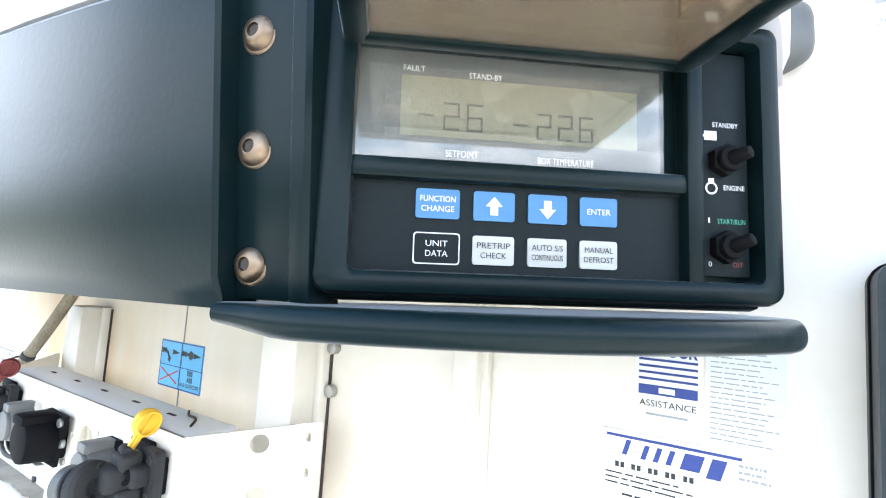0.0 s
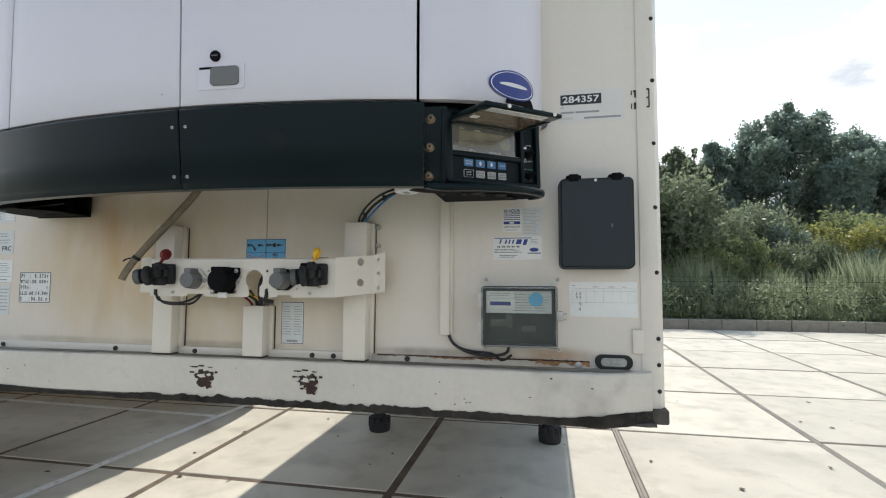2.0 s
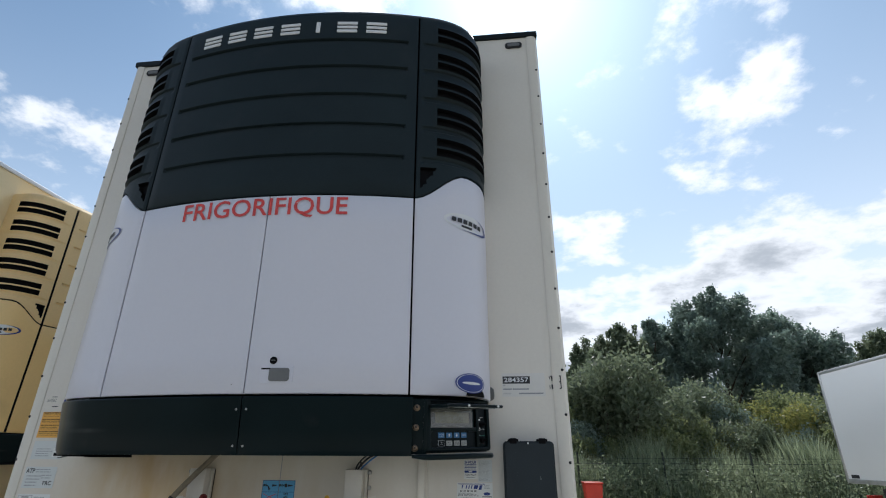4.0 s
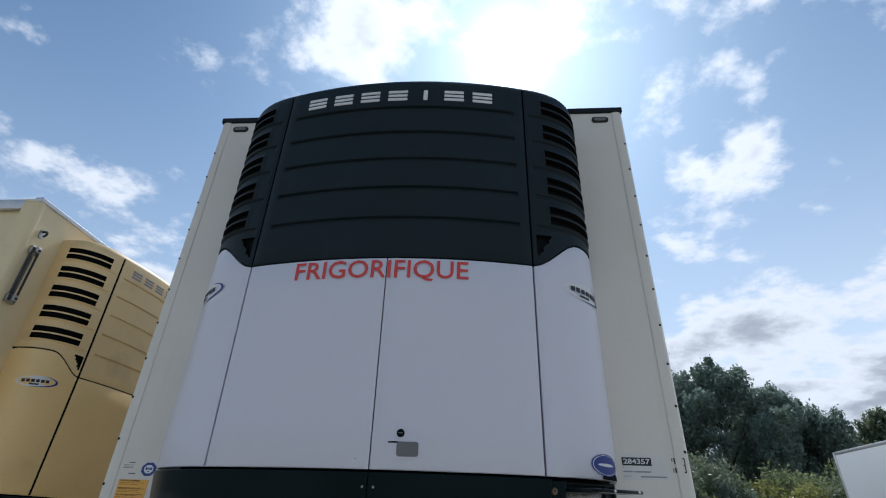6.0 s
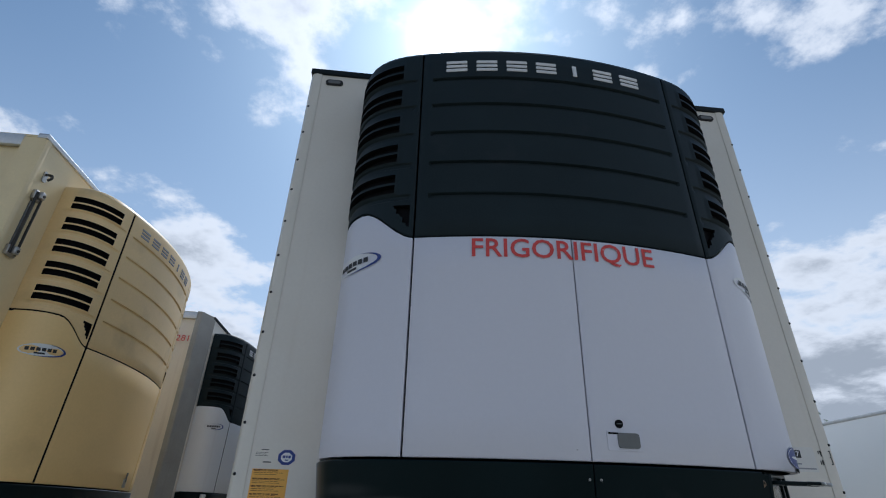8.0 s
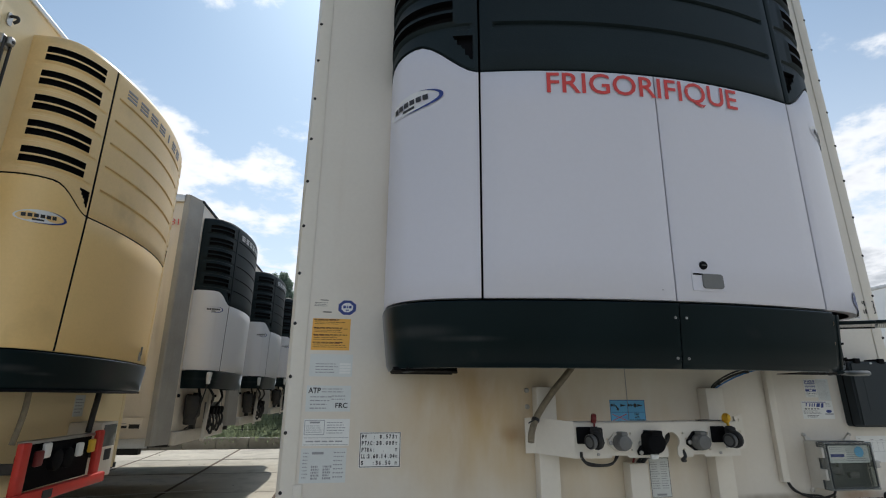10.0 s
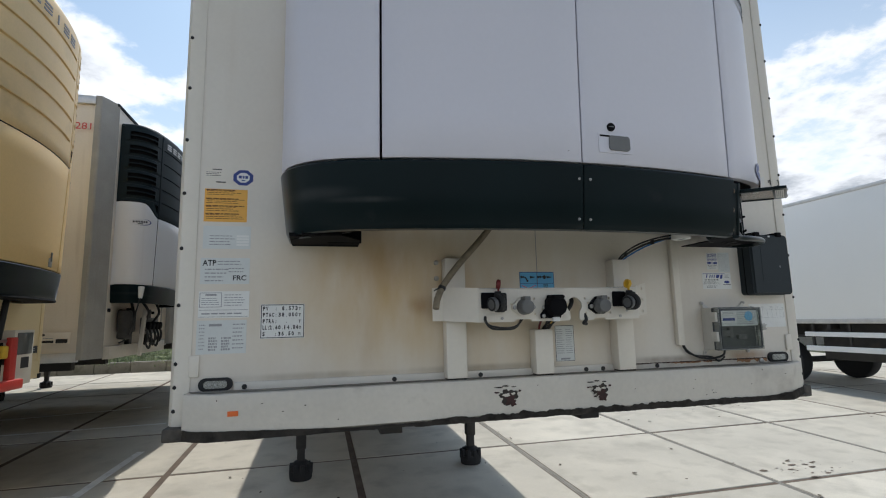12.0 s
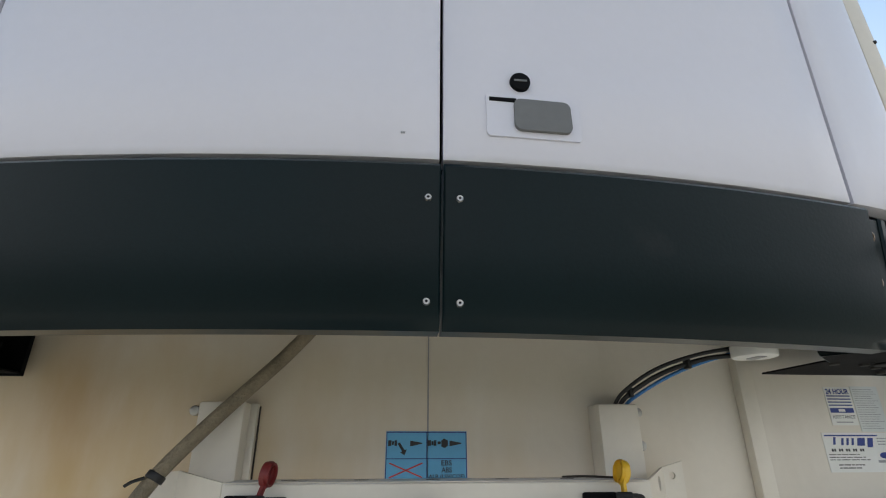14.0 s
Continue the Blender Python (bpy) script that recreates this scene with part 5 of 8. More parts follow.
# long foot rail with bolts; its far end is rusty
rail = part("foot_rail", bx(-1.098, 0.41, -0.012, 0.0, 1.4235, 1.453, 0.003), M_BODY, main)
rail2 = part("foot_rail", bx(0.41, 1.09, -0.010, 0.0, 1.4235, 1.451, 0.003), M_BEAM, main, "rusty end of the foot rail")
for x in (-1.065, -0.56, -0.235, 0.205, 0.28, 0.53):
    part("rail_bolt", cy((x, -0.010, 1.438), (x, -0.017, 1.438), 0.0085, n=12, bevel=0.0015), M_CHASSIS, rail)
def ragged_strip(x0, x1, z_top, z_low, rough, y, seed):
    """Thin strip with torn edges lying on the rail."""
    bm = bmesh.new()
    xs = np.linspace(x0, x1, int((x1 - x0) / 0.004))
    up = [bm.verts.new((x, y, z_top + rough * 0.5 * noise.noise(Vector((x * 70, seed, 0))))) for x in xs]
    dn = [bm.verts.new((x, y, z_low + rough * noise.fractal(Vector((x * 30, seed + 5, 0)), 0.6, 2.2, 5))) for x in xs]
    for i in range(len(xs) - 1):
        bm.faces.new((up[i], up[i + 1], dn[i + 1], dn[i]))
    return bm


part("rust_line", ragged_strip(0.43, 1.085, 1.4505, 1.4465, 0.003, -0.0125, 1), M_CHIP, rail2, "dark gap with flaking paint", smooth=False)
part("rust_line", ragged_strip(0.93, 1.088, 1.4505, 1.437, 0.010, -0.0118, 3), M_RUST, rail2, "brown rust at the end of the rail", smooth=False)
part("rust_line", ragged_strip(0.60, 0.80, 1.4480, 1.4425, 0.006, -0.0118, 7), M_RUST, rail2, "brown rust on the rail", smooth=False)
part("rusty_bolt", cy((1.055, -0.010, 1.437), (1.055, -0.018, 1.437), 0.011, n=14, bevel=0.002), M_STEEL, rail2)

# oval marker lamps near both lower corners and dark oval vents at the top
for sg in (-1, 1):
    lamp = thing("marker_lamp", "oval white marker lamp in a black rubber mount", "marker lamp", "front marker lamps")
    cx = 1.156 * sg
    part("rubber_mount", plate(rounded(cx - 0.053, cx + 0.053, 1.428, 1.470, 0.020), -0.010, 0.0), M_RUBBER, lamp)
    part("reflector_bowl", plate(rounded(cx - 0.036, cx + 0.036, 1.437, 1.461, 0.011), -0.0115, -0.009), M_ALU, lamp)
    for k in (-0.018, 0, 0.018):
        part("diode", cy((cx + k, -0.011, 1.449), (cx + k, -0.0145, 1.449), 0.005, 0.003, n=12), M_WHITEINK, lamp)
    part("lens", plate(rounded(cx - 0.038, cx + 0.038, 1.436, 1.462, 0.012), -0.017, -0.0155), M_LENS, lamp)
    part("hinge_plate", bx(sg * 1.225 - 0.016, sg * 1.225 + 0.016, -0.009, 0.0, 1.475, 1.545, 0.003), M_BODY, main)
    top = thing("roof_lamp", "small oval grey lamp high on the trailer front", "marker lamp", "roof marker lamps")
    part("rubber_mount", plate(rounded(sg * 1.158 - 0.05, sg * 1.158 + 0.05, 4.197, 4.238, 0.019), -0.008, 0.0), M_RUBBER, top)
    part("lens", plate(rounded(sg * 1.158 - 0.036, sg * 1.158 + 0.036, 4.206, 4.229, 0.011), -0.012, -0.0075), M_GREY, top)

# middle seam of the front wall
part("wall_seam", bx(0.0187, 0.0213, -0.0012, 0.001, 1.46, 2.06), M_GREYINK, main)

# posts
for x0, x1, z1 in ((-0.374, -0.298, 1.872), (0.328, 0.404, 1.872), (-0.026, 0.048, 1.600)):
    cover = thing("cable_post", "cream painted upright steel cover on the trailer front", "cable cover", "upright covers behind the coupling bracket")
    part("cover", bx(x0, x1, -0.056, 0.0, 1.433, z1, 0.004), M_BODY, cover)
    part("foot_gap", bx(x0 + 0.003, x1 - 0.003, -0.053, -0.002, 1.428, 1.434), M_GRIME_SHADE, cover)
    part("edge_strip", bx(x1 - 0.002, x1 + 0.012, -0.018, 0.0, 1.45, z1, 0.002), M_BODY, cover)
    # thin dark strip on the wall, painted as the edge strip's contact shadow
    part("side_gap", bx(x1 + 0.0118, x1 + 0.0142, -0.004, 0.0, 1.452, z1 - 0.004), M_GRIME_SHADE, cover)
    if z1 > 1.7:
        for z in (z1 - 0.012, z1 - 0.072):
            bx_ = x1 + 0.020 if x0 > 0 else x0 - 0.022
            part("bolt", cy((bx_, 0, z), (bx_, -0.012, z), 0.009, n=14, bevel=0.002), M_STEEL, cover)

# coupling bracket
brk = thing("coupling_bracket", "white bent steel bracket carrying air couplings and sockets", "bracket")
Y_B = -0.170
front = [(-0.285, 1.632), (-0.152, 1.632), (-0.148, 1.640), (-0.090, 1.640), (-0.086, 1.632), (0.060, 1.632), (0.066, 1.638)] + [(0.084 + 0.030 * math.cos(radians(a)), 1.686 + 0.030 * math.sin(radians(a))) for a in range(-130, -411, -20)] + [(0.103, 1.638), (0.109, 1.632), (0.160, 1.632), (0.164, 1.640), (0.206, 1.640), (0.210, 1.632), (0.352, 1.634), (0.350, 1.752), (-0.282, 1.752)]
holes = [(x + dx, 1.684 + dz, 0.0042) for x in (-0.118, 0.084, 0.184) for dx, dz in ((-0.045, 0.010), (0.045, -0.026), (0.043, 0.028))]
part("front_plate", plate(front, Y_B, Y_B + 0.004, holes), M_BODY, brk)
part("top_flange", bx(-0.282, 0.350, Y_B, Y_B + 0.075, 1.748, 1.752, 0.001), M_UNIT_CLEAN, brk)
for x in (-0.20, -0.09, 0.02, 0.13, 0.235):
    part("flange_slot", plate(rounded(-0.011, 0.011, -0.003, 0.003, 0.0028, 3), 0.0, 0.0006), M_GRIME_SHADE, brk).matrix_basis = pose(x, Y_B + 0.045, 1.7518, 90, 0, 0)
part("torn_edge", tube([(0.235, Y_B + 0.070, 1.753), (0.262, Y_B + 0.055, 1.7545), (0.285, Y_B + 0.052, 1.754), (0.312, Y_B + 0.030, 1.7535)], 0.0018, 6), M_GRIME_SHADE, brk, "dark rusty edge")


def wing(xa, ya, xb, yb, z0, z1, cuts):
    L_ = math.hypot(xb - xa, yb - ya)
    bm = plate([(0, z0[0]), (L_, z0[1]), (L_, z1[1]), (0, z1[0])], 0.0, 0.004, cuts)
    bmesh.ops.transform(bm, matrix=Matrix.Translation((xa, ya, 0)) @ Matrix.Rotation(math.atan2(yb - ya, xb - xa), 4, "Z"), verts=bm.verts)
    return bm


part("wing", wing(0.350, Y_B, 0.432, -0.058, (1.634, 1.645), (1.752, 1.765), [(0.088, 1.742, 0.012), (0.088, 1.678, 0.012)]), M_BODY, brk)
part("wing", wing(-0.388, -0.058, -0.284, Y_B, (1.640, 1.632), (1.764, 1.752), []), M_BODY, brk)
part("flange", plate([(0.430, 1.643), (0.468, 1.650), (0.468, 1.775), (0.430, 1.765)], -0.060, -0.056, [(0.447, 1.752, 0.006), (0.447, 1.708, 0.006), (0.447, 1.662, 0.006)]), M_BODY, brk)
part("flange", plate([(-0.425, 1.640), (-0.386, 1.640), (-0.386, 1.764), (-0.425, 1.760)], -0.060, -0.056, [(-0.405, 1.69, 0.008)]), M_BODY, brk)
for x, z in ((0.3, 1.665), (0.27, 1.645), (-0.2, 1.645), (0.02, 1.648)):
    part("bolt", cy((x, Y_B, z), (x, Y_B - 0.004, z), 0.005, n=10), M_STEEL, brk)


def air_coupling(name, x, mat_cap, label, turn, facing):
    """Palm coupling: mount plates, claw, round head looking to one side, raised paddle cover."""
    c = thing(name, label, "air coupling", "air couplings on the bracket")
    z = 1.702
    part("mount_block", bx(x - 0.050, x + 0.004, Y_B - 0.010, Y_B, z - 0.022, z + 0.034, 0.004), M_BLACK, c)
    plate_ = part("mount_plate", plate(rounded(x + 0.002, x + 0.040, z - 0.032, z + 0.032, 0.007), Y_B - 0.020, Y_B - 0.008), M_RUBBER, c)
    part("spacer", bx(x + 0.010, x + 0.036, Y_B - 0.009, Y_B, z - 0.022, z + 0.022, 0.003), M_BLACK, plate_)
    for dz in (-0.021, 0.021):
        part("plate_bolt", lathe((x + 0.030, Y_B - 0.019, z + dz), (0, -1, 0), ((0.0052, 0), (0.0052, 0.003), (0.004, 0.0042), (0.0022, 0.0042), (0.002, 0.002)), 14), M_CHASSIS, plate_)
    d = Vector((-0.93, -0.32, -0.12)).normalized()
    base = Vector((x - 0.006, Y_B - 0.068, z - 0.006))
    # round head: wide dished back plate, ribbed neck, open mouth
    head = part("head", lathe(base, d, ((0.005, -0.001), (0.009, -0.003), (0.011, -0.008), (0.016, -0.009), (0.026, -0.007), (0.0295, -0.003), (0.0300, 0.006), (0.0270, 0.009), (0.0215, 0.011), (0.0205, 0.018), (0.0225, 0.019), (0.0230, 0.034), (0.0215, 0.037), (0.0170, 0.037), (0.0165, 0.028))), M_RUBBER, c)
    part("mouth_sleeve", lathe(base + d * 0.021, d, ((0.0226, 0), (0.0236, 0.001), (0.0236, 0.013), (0.0226, 0.014)), 28), M_CHAR, head, "dark grey metal sleeve")
    for k in range(2):
        part("rib", lathe(base + d * (0.0105 + 0.0045 * k), d, ((0.0206, 0), (0.0224, 0.0008), (0.0224, 0.0028), (0.0206, 0.0036)), 24), M_BLACK, head)
    u = d.orthogonal().normalized()
    w = d.cross(u)
    for k in range(3):
        q = base + (u * math.cos(k * 2.1 + 0.4) + w * math.sin(k * 2.1 + 0.4)) * 0.0225 - d * 0.006
        part("head_screw", lathe(q, -d, ((0.0036, 0), (0.0034, 0.0035), (0.0016, 0.0035), (0.0014, 0.0015)), 12), M_CHASSIS, head)
    # claw between the plate and the head
    bm = bmesh.new()
    box(bm, x - 0.004, x + 0.030, Y_B - 0.040, Y_B - 0.016, z - 0.010, z + 0.016, 0.006, 3)
    box(bm, x - 0.014, x + 0.018, Y_B - 0.064, Y_B - 0.030, z - 0.014, z + 0.018, 0.008, 3)
    box(bm, x - 0.010, x + 0.020, Y_B - 0.050, Y_B - 0.022, z + 0.008, z + 0.030, 0.006, 3)
    box(bm, x - 0.010, x + 0.022, Y_B - 0.052, Y_B - 0.020, z - 0.036, z - 0.010, 0.006, 3)
    claw = part("claw", bm, M_RUBBER, c)
    part("claw_boss", lathe((x + 0.014, Y_B - 0.036, z + 0.004), (0.5, -1, 0), ((0.0095, 0), (0.0095, 0.008), (0.008, 0.0095), (0.0045, 0.0095), (0.004, 0.004)), 20), M_BLACK, claw)
    part("pivot", cy((x - 0.010, Y_B - 0.034, z + 0.030), (x + 0.012, Y_B - 0.040, z + 0.030), 0.0065, n=16, bevel=0.0015), M_RUBBER, claw)
    # paddle: stem and round leaf with a rim and a stiffening rib
    outline = [(-0.006, 0.0), (0.006, 0.0), (0.0065, 0.030)] + [(0.0225 * math.sin(a), 0.056 - 0.0245 * math.cos(a)) for a in np.linspace(0.55, 2 * math.pi - 0.55, 22)] + [(-0.0065, 0.030)]
    up = Vector((0.16 + turn, 0.42, 0.89)).normalized()
    nrm = Vector(facing)
    nrm = (nrm - up * nrm.dot(up)).normalized()
    side = up.cross(nrm)
    m = Matrix.Translation((x + 0.002, Y_B - 0.036, z + 0.026)) @ Matrix((side, -nrm, up)).transposed().to_4x4() @ Matrix.Scale(0.72, 4)
    for nm, bm in (("flap_cover", plate(outline, -0.003, 0.003)), ("flap_rim", rounded_frame((-0.0215, 0.0215, 0.0335, 0.0785, 0.0210), (-0.017, 0.017, 0.038, 0.074, 0.0165), -0.0095, 0.0085, 0.0018)), ("flap_rib", bx(-0.003, 0.003, -0.006, -0.002, 0.002, 0.072, 0.0015))):
        bmesh.ops.transform(bm, matrix=m, verts=bm.verts)
        ob = part(nm, bm, mat_cap, c if nm == "flap_cover" else flap)
        flap = ob if nm == "flap_cover" else flap
    return c


air_coupling("air_coupling", -0.227, M_RED, "black air coupling with raised dark red cover on the bracket", 0.05, (0.97, -0.16, 0.0))
air_coupling("air_coupling", 0.290, M_YEL, "black air coupling with raised yellow cover on the bracket", 0.0, (0.97, 0.16, 0.0))


def socket(x, z, mat, flange, square, label):
    s_ = thing("electric_socket", label, "socket", "electric sockets on the bracket")
    pts = rounded(x - 0.028, x + 0.028, z - 0.030, z + 0.032, 0.012) if square else [(x - 0.045, z + 0.004), (x - 0.016, z + 0.034), (x + 0.016, z + 0.034), (x + 0.045, z + 0.004), (x + 0.045, z - 0.010), (x + 0.016, z - 0.030), (x - 0.016, z - 0.030), (x - 0.045, z - 0.010)]
    part("mount_flange", plate(pts, Y_B - 0.008, Y_B), flange, s_)
    b_ = part("body", cy((x, Y_B, z), (x, Y_B - 0.040, z), 0.029, 0.026, n=26, bevel=0.004), mat, s_)
    part("spring_cap", cy((x, Y_B - 0.038, z), (x, Y_B - 0.046, z), 0.024, n=26, bevel=0.003), mat, b_)
    part("cap_hinge", bx(x - 0.012, x + 0.012, Y_B - 0.044, Y_B - 0.005, z + 0.022, z + 0.036, 0.003), mat, b_)
    for dx in (-0.036, 0.036):
        part("mount_bolt", cy((x + dx, Y_B - 0.007, z - 0.002), (x + dx, Y_B - 0.013, z - 0.002), 0.0075, n=12, bevel=0.001), M_STEEL, s_)
    if square:
        part("wide_flange", plate([(x - 0.050, z - 0.040), (x + 0.026, z - 0.040), (x + 0.032, z - 0.010), (x + 0.048, z + 0.020), (x + 0.046, z + 0.040), (x - 0.022, z + 0.042), (x - 0.034, z - 0.004), (x - 0.052, z - 0.026)], Y_B - 0.014, Y_B - 0.008), M_BLACK, s_)
        part("round_cover", cy((x, Y_B - 0.010, z + 0.002), (x, Y_B - 0.056, z + 0.002), 0.037, 0.034, n=32, bevel=0.006), M_BLACK, b_)
        part("cover_hinge", bx(x - 0.020, x + 0.022, Y_B - 0.060, Y_B - 0.012, z + 0.026, z + 0.042, 0.005), M_BLACK, b_)
        for dx, dz in ((-0.041, -0.032), (0.038, 0.030)):
            part("mount_bolt", cy((x + dx, Y_B - 0.013, z + dz), (x + dx, Y_B - 0.019, z + dz), 0.007, n=12, bevel=0.001), M_STEEL, s_)
        part("tag", bx(x - 0.012, x + 0.014, Y_B - 0.032, Y_B - 0.020, z - 0.052, z - 0.036, 0.002), M_PAPER, s_)
    return s_


socket(-0.118, 1.684, M_GREY, M_BODY, False, "grey round trailer socket with a closed cap")
socket(-0.006, 1.682, M_BLACK, M_BLACK, True, "large black trailer socket with a square cover")
socket(0.184, 1.684, M_GREY, M_BLACK, False, "grey round trailer socket on a black flange")

# hose, cables, conduit
hose = thing("air_hose", "thick woven brown hose tied to the bracket", "hose")
part("hose", tube([(-0.19, -0.075, 2.0), (-0.24, -0.08, 1.94), (-0.33, -0.09, 1.845), (-0.392, -0.105, 1.77), (-0.420, -0.122, 1.720), (-0.430, -0.135, 1.684)], 0.0118, 14), M_HOSE, hose)
part("cable_tie", cy((-0.398, -0.107, 1.762), (-0.403, -0.110, 1.752), 0.0145, n=16, bevel=0.002), M_CABLE, hose)
part("tie_tail", tube([(-0.410, -0.122, 1.757), (-0.424, -0.128, 1.752), (-0.434, -0.128, 1.746)], 0.0025, 6), M_CABLE, hose)
wires = thing("cable_bundle", "black and blue cables rising into the refrigeration unit", "cables")
part("cable", tube([(0.375, -0.035, 1.86), (0.388, -0.045, 1.885), (0.44, -0.085, 1.922), (0.51, -0.13, 1.945), (0.58, -0.17, 1.948), (0.62, -0.18, 1.97)], 0.0042), M_CABLE, wires)
part("cable", tube([(0.365, -0.03, 1.86), (0.380, -0.05, 1.892), (0.43, -0.09, 1.930), (0.50, -0.135, 1.953), (0.60, -0.17, 1.965)], 0.0034), M_CABLE, wires)
part("blue_cable", tube([(0.385, -0.03, 1.86), (0.398, -0.042, 1.880), (0.45, -0.08, 1.915), (0.50, -0.12, 1.938), (0.56, -0.16, 1.955)], 0.0032), M_CABLEB, wires)
for p in ((0.395, -0.05, 1.893), (0.48, -0.112, 1.937)):
    part("cable_tie", bx(p[0] - 0.004, p[0] + 0.004, p[1] - 0.009, p[1] + 0.009, p[2] - 0.009, p[2] + 0.009, 0.003), M_CABLE, wires)
loop = thing("hanging_cable", "black cable loop hanging under the bracket", "cables")
part("cable", tube([(-0.262, -0.168, 1.645), (-0.25, -0.175, 1.622), (-0.20, -0.18, 1.612), (-0.15, -0.17, 1.616), (-0.115, -0.15, 1.640)], 0.0036), M_CABLE, loop)
part("cable", tube([(-0.264, -0.164, 1.638), (-0.24, -0.165, 1.612), (-0.19, -0.16, 1.606), (-0.14, -0.15, 1.612), (-0.112, -0.14, 1.65)], 0.0034), M_CABLE, loop)
part("cable_end", bx(-0.268, -0.258, -0.176, -0.160, 1.634, 1.654, 0.003), M_CABLE, loop)
inner = thing("post_cables", "red, brown and yellow wires dropping into the short cover", "cables")
for k, (mt, x) in enumerate(((M_RED, 0.0), (M_CABLE, 0.02), (M_YEL, 0.032), (M_CABLE, 0.010))):
    part("wire", tube([(x, -0.03, 1.59), (x + 0.006 * (k - 1), -0.06, 1.62), (0.02 * k - 0.02, -0.12, 1.65)], 0.004, 8), mt, inner)
part("sheathed_cable", tube([(0.030, -0.035, 1.59), (0.045, -0.07, 1.63), (0.075, -0.12, 1.665), (0.095, -0.13, 1.70), (0.10, -0.10, 1.73)], 0.008), M_CABLE, inner)
part("cable", tube([(0.125, -0.165, 1.655), (0.128, -0.172, 1.635), (0.120, -0.165, 1.622), (0.14, -0.15, 1.618)], 0.006), M_CABLE, inner)
cond = thing("conduit", "cream painted cable conduit down the trailer front", "conduit")
part("channel", bx(0.636, 0.668, -0.024, 0.0, 1.516, 1.98, 0.004), M_BODY, cond)
part("cover_lip", bx(0.664, 0.676, -0.012, 0.0, 1.516, 1.97, 0.002), M_BODY, cond)
ccab = thing("conduit_cable", "black cable from the conduit to the clear box", "cables")
part("cable", tube([(0.662, -0.012, 1.535), (0.672, -0.016, 1.50), (0.705, -0.02, 1.475), (0.75, -0.022, 1.461), (0.80, -0.022, 1.458), (0.845, -0.03, 1.470), (0.85, -0.035, 1.50)], 0.0044), M_CABLE, ccab)
part("cable", tube([(0.656, -0.012, 1.53), (0.680, -0.012, 1.488), (0.73, -0.014, 1.470), (0.80, -0.014, 1.463), (0.83, -0.02, 1.445), (0.86, -0.02, 1.462)], 0.0035), M_CABLE, ccab)

# black document box
doc = thing("document_box", "black plastic document box with two top latches on the trailer front", "document box")
bm = plate(rounded(1.003, 1.212, 1.722, 1.986, 0.016), -0.072, 0.0)
bmesh.ops.bevel(bm, geom=[e for e in bm.edges if all(abs(v.co.y + 0.072) < 1e-4 for v in e.verts) and e.calc_length() > 0 and len(e.link_faces) == 2 and any(abs(f.normal.y) < 0.5 for f in e.link_faces)], offset=0.008, segments=3, affect="EDGES")
part("case", bm, M_DOC, doc)
part("lid_seam", plate(rounded(1.0015, 1.2135, 1.7205, 1.9875, 0.017), -0.030, -0.026), M_BLACK, doc)
part("panel_relief", plate(rounded(1.055, 1.165, 1.780, 1.955, 0.006), -0.0728, -0.071), M_DOC, doc)
for x in (1.045, 1.165):
    lt = part("latch", bx(x - 0.022, x + 0.022, -0.066, -0.012, 1.984, 1.996, 0.004), M_BLACK, doc)
    part("latch_tab", bx(x - 0.014, x + 0.014, -0.074, -0.060, 1.976, 1.998, 0.003), M_BLACK, lt)
part("pin", cy((1.106, -0.071, 1.978), (1.106, -0.076, 1.978), 0.004, n=12), M_PAPER, doc)
part("scratch", bx(1.1495, 1.1501, -0.0745, -0.0732, 1.840, 1.850), M_WHITEINK, doc)

# clear-lidded junction box
fb = thing("junction_box", "grey junction box with a clear hinged lid and papers inside", "junction box")
part("base", bx(0.776, 0.994, -0.060, 0.0, 1.494, 1.670, 0.006), M_JBOX, fb, "beige-grey plastic tray")
part("inner_plate", bx(0.780, 0.990, -0.0625, -0.060, 1.498, 1.664), M_SLATE, fb, "dark grey plate inside the box")
for x, z, sx, sz in ((0.782, 1.690, 1, -1), (0.998, 1.690, -1, -1), (1.000, 1.482, -1, 1), (0.776, 1.482, 1, 1)):
    ear = [(x + 0.008 * math.cos(a), z + 0.008 * math.sin(a)) for a in np.linspace(0, 2 * math.pi, 24, endpoint=False) if math.cos(a) * sx < 0.5 or math.sin(a) * sz < 0.5]
    ear = sorted(ear + [(x + sx * 0.040, z + sz * 0.026), (x + sx * 0.006, z + sz * 0.042)], key=lambda p: math.atan2(p[1] - z - sz * 0.008, p[0] - x - sx * 0.008))
    lug = part("lug", plate(ear, -0.008, 0.0), M_JBOX, fb)
    part("lug_screw", lathe((x, -0.0075, z), (0, -1, 0), ((0.0055, 0), (0.0052, 0.002), (0.003, 0.0034), (0.0012, 0.0036)), 14), M_STEEL, lug)
part("gasket", rounded_frame((0.784, 0.986, 1.502, 1.661, 0.008), (0.788, 0.982, 1.506, 1.657, 0.006), -0.1000, -0.0960, 0.0008), M_SLATE, fb, "dark line round the clear lid")
part("rim_line", rounded_frame((0.7745, 0.9955, 1.4925, 1.6705, 0.010), (0.7775, 0.9925, 1.4955, 1.6675, 0.008), -0.0700, -0.0640, 0.0008), M_SLATE, fb)
part("lid_frame", frame_bars(0.776, 0.994, 1.494, 1.668, 0.006, -0.098, -0.060, 0.002), M_BOXLID, fb)
pp = part("papers", bx(0.790, 0.978, -0.0905, -0.0890, 1.592, 1.656), M_OLDPAPER, fb, "pale blue printed papers")
bars("paper_print", text_lines(0.872, 0.974, 1.596, 1.650, 7, 4), -0.0906, M_GREYINK, pp)
